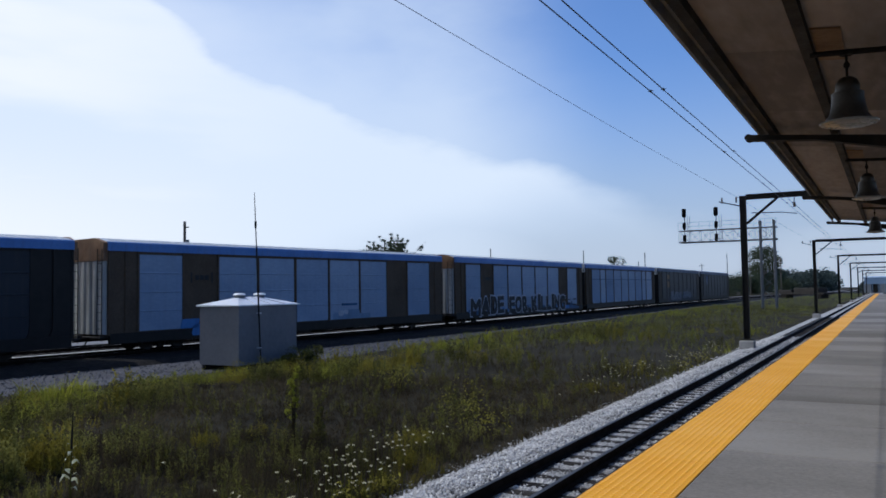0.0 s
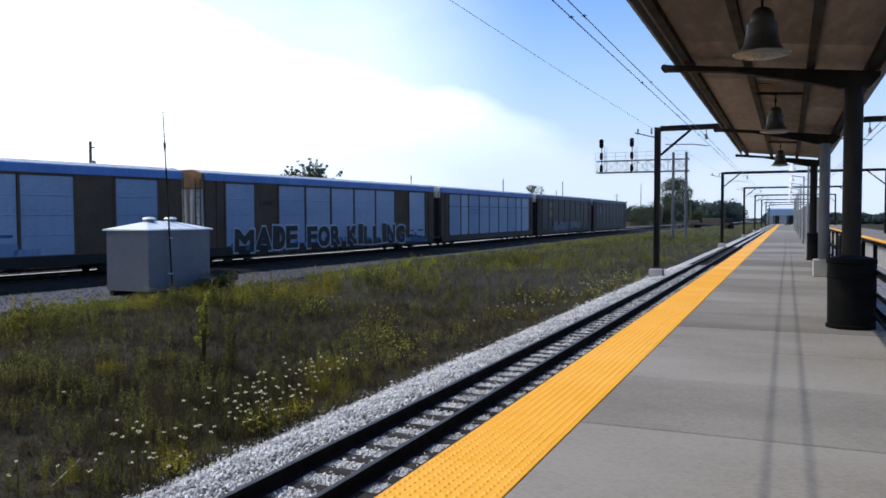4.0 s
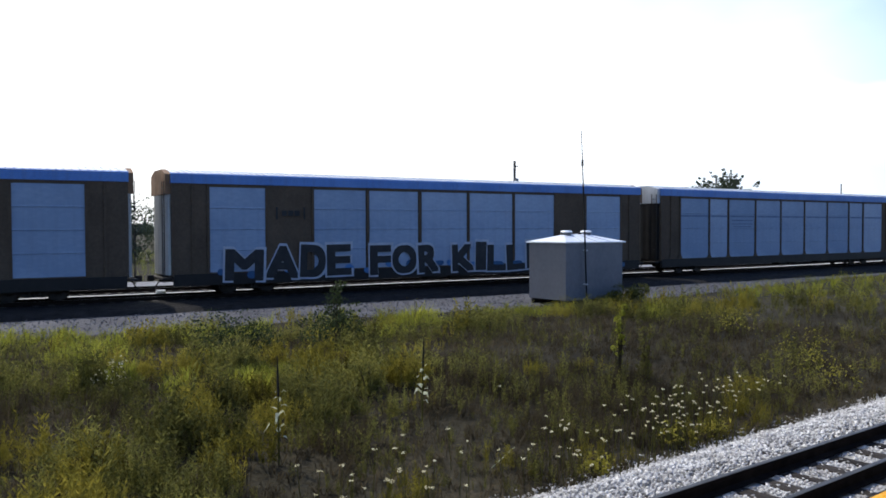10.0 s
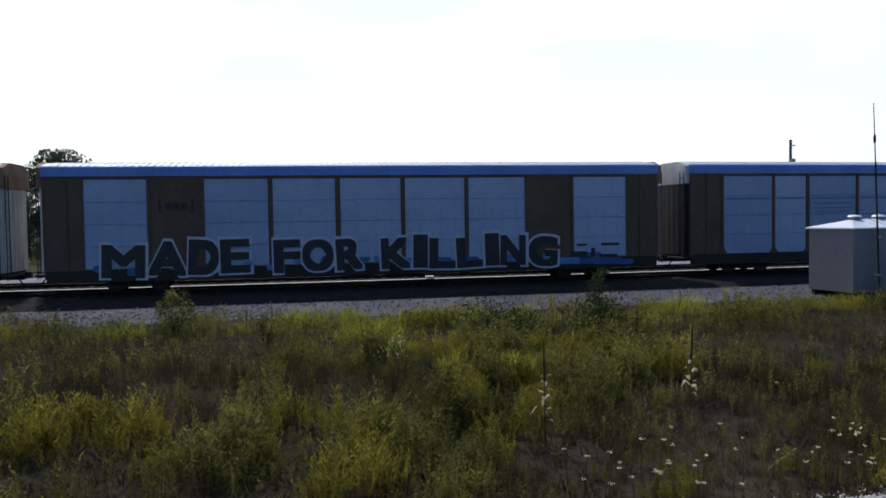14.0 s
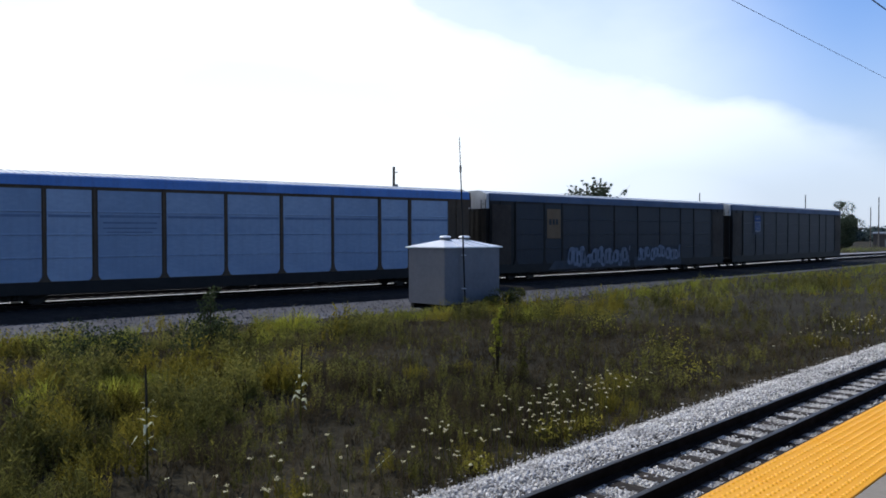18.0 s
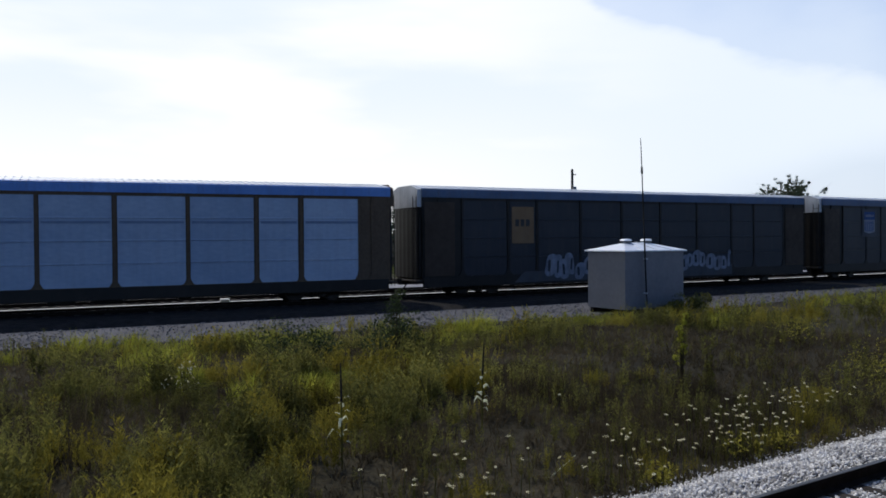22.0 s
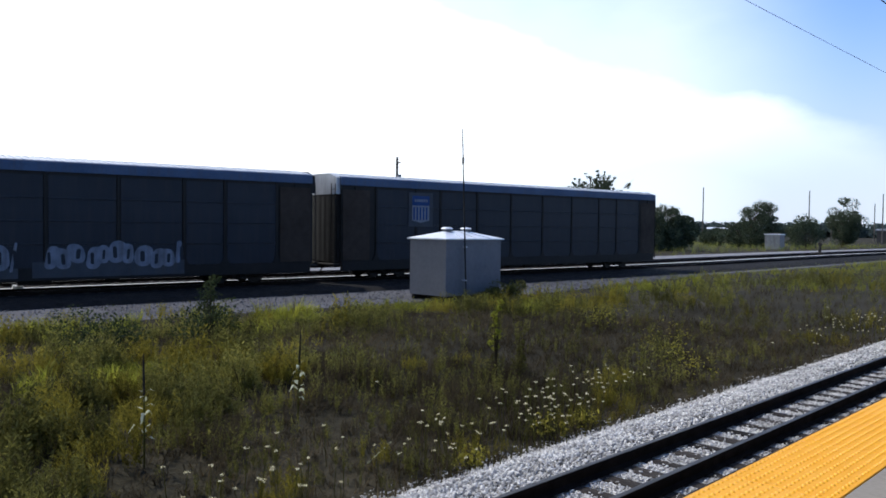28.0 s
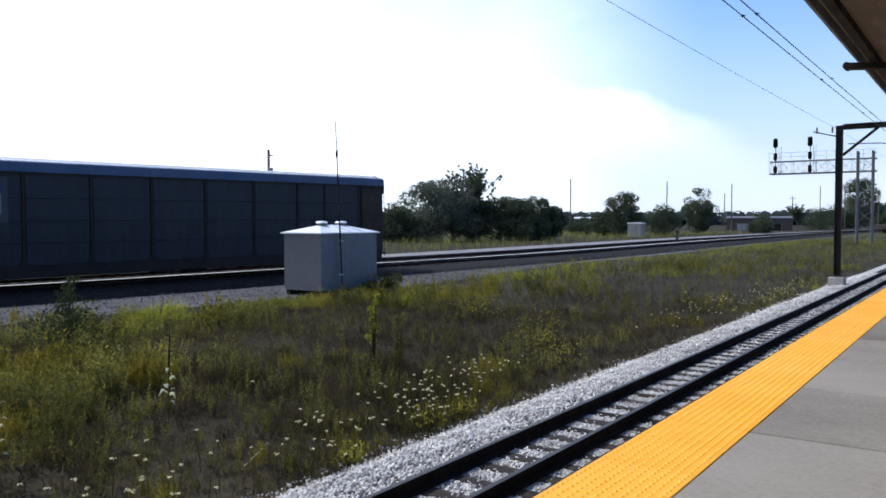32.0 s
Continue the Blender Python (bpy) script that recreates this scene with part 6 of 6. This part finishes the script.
near_clumps = clumps(1150, -21, -6.0, -17, 21, 0.28, 0.72)
mid_clumps = clumps(1150, -31, -6.0, -23, 60, 0.45, 1.25)
far_clumps = clumps(420, -27, -6.0, 45, 131, 0.9, 2.4)
sow(29000, near_clumps, -20, -6.3, -16, 20, 4, 17)
sow(25000, mid_clumps, -30, -6.3, -22, 32, 17, 31)
sow(10000, mid_clumps, -31, -6.3, -22, 60, 31, 58)
sow(6500, far_clumps, -27, -6.3, 50, 130, 58, 131)
T_HERB = [template_herb(rng, rng.uniform(0.5, 0.95), 5, 15, 0.085, 0.024, (0.2, 1.3), 0.25) for _ in range(6)]
T_GOLD = [template_herb(rng, rng.uniform(0.5, 0.9), 5, 18, 0.075, 0.020, (0.4, 1.6), 0.2) for _ in range(5)]
T_GRASS = [template_tuft(rng, rng.uniform(0.3, 0.55), 26, 0.35) for _ in range(5)]
T_FAR = {"herb": [template_herb(rng, rng.uniform(0.5, 0.95), 4, 11, 0.11, 0.032, (0.1, 1.2), 0.25) for _ in range(4)], "gold": [template_herb(rng, rng.uniform(0.45, 0.85), 4, 11, 0.10, 0.026, (0.3, 1.5), 0.2) for _ in range(4)],
         "grass": [template_tuft(rng, rng.uniform(0.4, 0.75), 15, 0.5) for _ in range(4)],
         "dead": [template_herb(rng, rng.uniform(0.35, 0.7), 4, 5, 0.085, 0.024, (0.0, 1.2), 0.3) for _ in range(4)]}
T_DEAD = [template_herb(rng, rng.uniform(0.35, 0.7), 7, 5, 0.065, 0.015, (0.0, 1.2), 0.3) for _ in range(5)]
for kind, tpl, material, name, label in (("herb", T_HERB, HERB, "weeds", "leafy olive-green weeds that fill the field"), ("grass", T_GRASS, GRASS, "tall_grass", "tufts of green grass among the weeds"),
                                         ("gold", T_GOLD, GOLD, "goldenrod", "yellow-green goldenrod stems among the weeds"),
                                         ("dead", T_DEAD, DEAD, "dry_weeds", "brown dried weeds and dead stalks")):
    near = scatter(tpl, np.array(fields[kind]), rng)
    far = scatter(T_FAR[kind], np.array(fields[kind + "_far"]), rng)
    tagged(new(name, quads(name, np.concatenate([near, far]), material)), label, "weeds", kind="stuff")
# thin litter of short dry blades over the bare soil between the clumps
litter = []
for x, y in zip(rng.uniform(-24, -6.4, 20000), rng.uniform(-14, 32, 20000)):
    if x > freight_x(y) + 10.4 and y > 0.3 * x - 2.0 and 4 < math.hypot(x, y) < 26 and not (HX0 - 0.3 < x < HX1 + 0.2 and HY0 - 0.3 < y < HY1 + 0.2):
        litter.append((x, y, ground_z(x, y) - 0.01, 1.0))
T_LITTER = [template_tuft(rng, 0.2, 5, 1.3) for _ in range(4)]
tagged(new("dry_litter", quads("dry_litter", scatter(T_LITTER, np.array(litter), rng), DEAD)), "short dry litter and dead blades on the soil", "weeds", kind="stuff")
# low grass far off and behind the freight tracks
spots = []
for x, y in zip(rng.uniform(-110, -36, 8000), rng.uniform(-20, 190, 8000)):
    if x < freight_x(y) - 14.8:
        spots.append((x, y, ground_z(x, y), 1.5))
for x, y in zip(rng.uniform(-36, -7.2, 15000), rng.uniform(38, 330, 15000)):
    if x > freight_x(y) + path_edge(y) + 0.2:
        spots.append((x, y, ground_z(x, y), 0.62))
tagged(new("meadow_grass", quads("meadow_grass", scatter([template_tuft(rng, h, 4, 0.6) for h in (0.45, 0.55, 0.65, 0.75)], np.array(spots), rng), MEADOW)), "pale meadow grass beyond the weeds and behind the freight tracks", "grass", kind="stuff")


# white umbels near the ballast
def umbel(x, y, h, lean, size):
    """A wild carrot: thin stem, a few leaves and a flat head of tiny white flowers."""
    g = ground_z(x, y)
    p = thing("wild_carrot", "wild carrot with a flat white flower head", "flower", "white flowers by the ballast", at=(x, y, g - 0.02))
    top = np.array([lean[0], lean[1], h])
    part("stem", Shape().rod((0, 0, 0), tuple(top), 0.006, 0.004, 5), HERB, p)
    corners = []
    for k in range(11):
        a, rr = rng.uniform(0, 2 * math.pi), size * math.sqrt(rng.uniform(0, 1))
        c = top + np.array([math.cos(a) * rr, math.sin(a) * rr, 0.012 + rng.uniform(-0.008, 0.012)])
        s = rng.uniform(0.007, 0.014)
        corners.append([c + np.array([s, 0, 0.004]), c + np.array([0, s, -0.003]), c - np.array([s, 0, -0.004]), c - np.array([0, s, 0.003])])
    part("flower_head", quads("flower_head", np.array(corners), PETAL), None, p, "white flower head")
    return p


for cx, cy, sx, sy, n in ((-7.05, 4.6, 0.28, 0.45, 17), (-7.25, 5.9, 0.30, 0.40, 8), (-6.72, 7.4, 0.22, 0.40, 26), (-6.95, 9.5, 0.32, 0.65, 70), (-7.40, 11.8, 0.25, 0.60, 22), (-7.2, 23.5, 0.45, 2.0, 50),
                          (-6.9, 31.0, 0.35, 4.0, 80), (-8.0, 5.4, 0.7, 1.2, 4), (-9.5, 9.0, 1.5, 3.0, 3)):
    for _ in range(n):
        umbel(min(-6.35, cx + rng.normal() * sx), cy + rng.normal() * sy, rng.uniform(0.3, 0.75), rng.normal(size=2) * 0.06, rng.uniform(0.014, 0.034))


def mullein(x, y, h):
    """A mullein gone to seed: a thin dark spike over a stem with drooping pale leaves, each one bent over."""
    p = thing("mullein", "tall mullein with a bare dark spike and pale woolly leaves", "weed", "mulleins in the field", at=(x, y, ground_z(x, y) - 0.02))
    bend = rng.normal(size=2) * 0.025
    part("stem", Shape().rod((0, 0, 0), (bend[0] * 0.6, bend[1] * 0.6, h * 0.66), 0.013, 0.010, 6), HERB, p)
    part("spike", Shape().rod((bend[0] * 0.6, bend[1] * 0.6, h * 0.64), (bend[0], bend[1], h * 0.84), 0.017, 0.014, 7).rod((bend[0], bend[1], h * 0.84), (bend[0] * 1.3, bend[1] * 1.3, h), 0.014, 0.006, 7),
         DARK_BARK, p, "dark seed spike")
    for k in range(13):
        t = k / 12
        z = h * (0.28 + 0.40 * t + rng.uniform(-0.02, 0.02))
        a = k * 2.4 + rng.uniform(-0.5, 0.5)
        ln = (0.20 - 0.12 * t) * rng.uniform(0.65, 1.2)
        out, side_ = np.array([math.cos(a), math.sin(a), 0]), np.array([-math.sin(a), math.cos(a), 0])
        foot = out * 0.01 + np.array([bend[0] * 0.4, bend[1] * 0.4, z])
        mid = foot + out * ln * 0.55 + np.array([0, 0, ln * rng.uniform(0.15, 0.5)])
        tip = foot + out * ln + np.array([0, 0, ln * rng.uniform(-0.45, 0.25)])
        wide = side_ * ln * rng.uniform(0.16, 0.26)
        part("leaf", quads("leaf", np.array([[foot, foot * 0.45 + mid * 0.55 + wide, mid + wide * 0.6, mid], [foot, mid, mid - wide * 0.6, foot * 0.45 + mid * 0.55 - wide],
                                             [mid, mid + wide * 0.6, tip, tip * 0.98 + mid * 0.02], [mid, tip * 0.98 + mid * 0.02, tip, mid - wide * 0.6]]), PALE_LEAF), None, p)
    return p


for x, y, h in ((-10.1, 7.2, 1.42), (-9.35, 4.4, 1.42)):
    mullein(x, y, h)
# a bleached stick in the dry weeds
stick = thing("dead_stick", "bleached dead stick leaning in the dry weeds", "stick", at=pose(-7.75, 6.6, ground_z(-7.75, 6.6), 0, 52, 75))
part("stick", Shape().rod((0, 0, 0), (0.02, 0, 0.42), 0.010, 0.005, 6), PALE_LEAF, stick)


def leafy_bush(name, label, x, y, h, w, leaf, count, size, lift=0.0):
    t = thing(name, label, "bush", at=(x, y, ground_z(x, y) - 0.02))
    cs, rd = [], []
    for k in range(9):
        a = rng.uniform(0, 2 * math.pi)
        c = np.array([math.cos(a) * w * rng.uniform(0.05, 0.4), math.sin(a) * w * rng.uniform(0.05, 0.4), h * (0.35 + 0.6 * k / 9)])
        part("stem", Shape().rod((0, 0, 0), tuple(c), 0.012, 0.006, 5), DEAD, t)
        cs.append(c)
        rd.append(w * rng.uniform(0.16, 0.30))
    part("foliage", quads("foliage", leaf_cloud(rng, np.array(cs), np.array(rd), count, size), leaf), None, t)
    return t


leafy_bush("climbing_vine", "leafy vine that climbs a dead stalk", -10.3, 12.15, 1.75, 0.34, GRASS, 360, 0.034)
leafy_bush("climbing_vine", "short leafy vine on a dead stalk", -9.95, 12.5, 1.25, 0.30, HERB, 200, 0.034)
leafy_bush("bush", "tall seeding bush at the edge of the gravel", -15.6, 8.85, 1.85, 0.85, BUSH_LEAF, 800, 0.035)
leafy_bush("bush", "dark green bush near the freight track", -16.6, 7.0, 0.95, 1.9, BUSH_LEAF, 1500, 0.04)
leafy_bush("bush", "dark green bush near the freight track", -17.0, 9.6, 0.95, 1.8, BUSH_LEAF, 1400, 0.04)
leafy_bush("bush", "small green bush before the gravel", -22.3, -0.2, 1.4, 1.25, HERB, 900, 0.045)
leafy_bush("bush", "small dark bush in the weeds", -18.7, 1.8, 0.75, 0.45, HERB, 260, 0.04)
for x, y, h, w in ((-9.9, 18.3, 0.75, 1.3), (-7.6, 15.2, 0.6, 1.0), (-12.4, 19.4, 0.7, 1.2), (-8.8, 16.6, 0.6, 0.9), (-14.0, 21.5, 0.6, 1.0), (-7.0, 9.5, 0.38, 0.5), (-6.95, 10.3, 0.35, 0.45), (-6.75, 7.4, 0.35, 0.4), (-6.9, 30.0, 0.5, 1.0), (-7.0, 33.5, 0.5, 1.0)):
    leafy_bush("yellow_vine", "sprawling yellow-leaved vine over dry weeds", x, y, h * 0.75, w * 1.3, YELLOW_PETAL, 170, 0.030)
for x, y, h, w in ((HX1 + 0.75, HY0 + 1.9, 0.55, 1.2), (HX1 + 0.8, HY0 + 2.9, 0.75, 1.2), (HX1 + 0.7, HY1 + 0.3, 0.8, 1.1)):
    leafy_bush("bush", "weedy green bush against the hut wall", x, y, h, w, HERB, 900, 0.045)
leafy_bush("flowering_weed", "weed with a loose white flower cluster", -14.2, 3.7, 0.72, 0.8, PETAL, 90, 0.03)

# ---- loose stones of the ballast ----
octa = np.array([(1, 0, 0), (-1, 0, 0), (0, 1, 0), (0, -1, 0), (0, 0, 1), (0, 0, -1)], float)
octa_f = np.array([(0, 2, 4), (2, 1, 4), (1, 3, 4), (3, 0, 4), (2, 0, 5), (1, 2, 5), (3, 1, 5), (0, 3, 5)])


def stones(name, label, count, x0, x1, y0, y1, s0, s1, parent_z):
    x, y = rng.uniform(x0, x1, count), rng.uniform(y0, y1, count)
    over = (np.abs((y - 0.5 + 0.265) % 0.53 - 0.265) < 0.125) & (x > -5.74)
    # the shoulder buries most of the tie ends; towards the weeds the stones thin out raggedly
    keep = ~over | (rng.uniform(0, 1, count) < np.where(x < -5.30, 0.62, 0.12))
    rag = np.array([noise.noise(Vector((0.0, b * 0.9, 4.0))) + 0.6 * noise.noise(Vector((3.0, b * 3.1, 4.0))) for b in y])
    keep &= (x > -6.66 + 0.20 * rag) | (rng.uniform(0, 1, count) < np.clip(1.0 + (x + 6.66 - 0.20 * rag) / 0.42, 0.0, 1.0) ** 2)
    for rail_x in (-5.15, -4.30, -3.64):
        keep &= np.abs(x - rail_x) > 0.10
    x, y = x[keep], y[keep]
    n = len(x)
    z = np.array([parent_z(a) for a in x]) + rng.uniform(-0.015, 0.018, n)
    size = rng.uniform(s0, s1, n)[:, None, None] * rng.uniform(0.6, 1.25, (n, 6, 1)) * np.array([1, 1, 0.75])
    turn = np.linalg.qr(rng.normal(size=(n, 3, 3)))[0]
    v = np.einsum("nij,nkj->nki", turn, octa[None] * size) + np.stack([x, y, z], 1)[:, None, :]
    faces = (np.arange(n)[:, None, None] * 6 + octa_f[None]).reshape(-1, 3)
    return tagged(new(name, indexed(name, v.reshape(-1, 3), faces, STONE)), label, "gravel", kind="stuff")


def bed_z(x):
    if -5.85 < x < -5.30:
        return -0.165
    return -0.19 if x > -6.15 else max(-0.37, -0.19 - 0.21 * (-6.15 - x) / 0.62)


def path_stones(count, y0, y1):
    """Coarse loose stones strewn over the gravel beside the freight track."""
    y = rng.uniform(y0, y1, count)
    x = np.array([freight_x(v) + 5.2 + (path_edge(v) - 4.6) * u for v, u in zip(y, rng.uniform(0, 1, count))])
    n = count
    size = rng.uniform(0.02, 0.06, n)[:, None, None] * rng.uniform(0.6, 1.25, (n, 6, 1))
    turn = np.linalg.qr(rng.normal(size=(n, 3, 3)))[0]
    v = np.einsum("nij,nkj->nki", turn, octa[None] * size) + np.stack([x, y, np.array([grade(b) - 0.30 for b in y])], 1)[:, None, :]
    faces = (np.arange(n)[:, None, None] * 6 + octa_f[None]).reshape(-1, 3)
    return tagged(new("path_stones", indexed("path_stones", v.reshape(-1, 3), faces, ROAD_STONE)), "coarse grey stones strewn over the gravel path", "gravel", kind="stuff")


path_stones(6000, -20, 50)
stones("ballast_stones", "loose chips of pale limestone beside the rails", 58000, -7.15, -3.6, 2.5, 17, 0.014, 0.036, bed_z)
stones("ballast_stones", "loose chips of pale limestone beside the rails", 30000, -7.15, -3.6, 17, 50, 0.022, 0.045, bed_z)


# ---- ties, laid along the tracks ----
tie_mesh = Shape().cbox(-1.78, 1.78, -0.115, 0.115, -0.18, 0.0, 0.012).mesh("tie", TIE)
rs = random.Random(11)
for i in range(190):
    part("tie", tie_mesh, None, passenger_track, at=pose(-3.97 + rs.uniform(-0.03, 0.03), -18.05 + i * 0.53 + rs.uniform(-0.03, 0.03), -0.172, 0, 0, rs.uniform(-0.8, 0.8)))
short_tie = Shape().cbox(-1.3, 1.3, -0.115, 0.115, -0.18, 0.0, 0.012).mesh("tie", TIE)
for track, offset, z in ((freight_track, 0.0, -0.173), (second_freight_track, -5.25, -0.173)):
    for i in range(150):
        y = -24 + i * 0.56
        dxy = freight_x(y + 0.5) - freight_x(y - 0.5)
        part("tie", short_tie, None, track, at=pose(freight_x(y) + offset, y, z + 0.02 + grade(y), 0, 0, -math.degrees(math.atan(dxy))))


# ---- what moves ----
def train_end(t):
    """How far along the freight track the tail of the train is at t seconds: it rolls away and slows a little."""
    return 166.3 - 4.30 * t + 0.0085 * t * t


def motions():
    for i, car in enumerate(TRAIN):
        rows = []
        for k in range(17):
            t = 2.0 * k
            s = train_end(t) - CAR - (5 - i) * PITCH
            a, b = on_track(s - 10.0), on_track(s + 10.0)
            mid = (a + b) / 2
            rows.append((t, pose(mid.x, mid.y, mid.z, math.degrees(math.atan((b.z - a.z) / 20.0)), 0, -math.degrees(math.atan2(b.x - a.x, b.y - a.y)))))
        walk(car, rows)
    for wheels in WHEELSETS:
        base = wheels.matrix_basis.translation.copy()
        rows = []
        for k in range(241):
            t = k * 4 / 30
            turn = (train_end(0.0) - train_end(t)) / 0.42
            rows.append((t, Matrix.Translation(base) @ Matrix.Rotation(turn, 4, "X")))
        walk(wheels, rows)


motions()
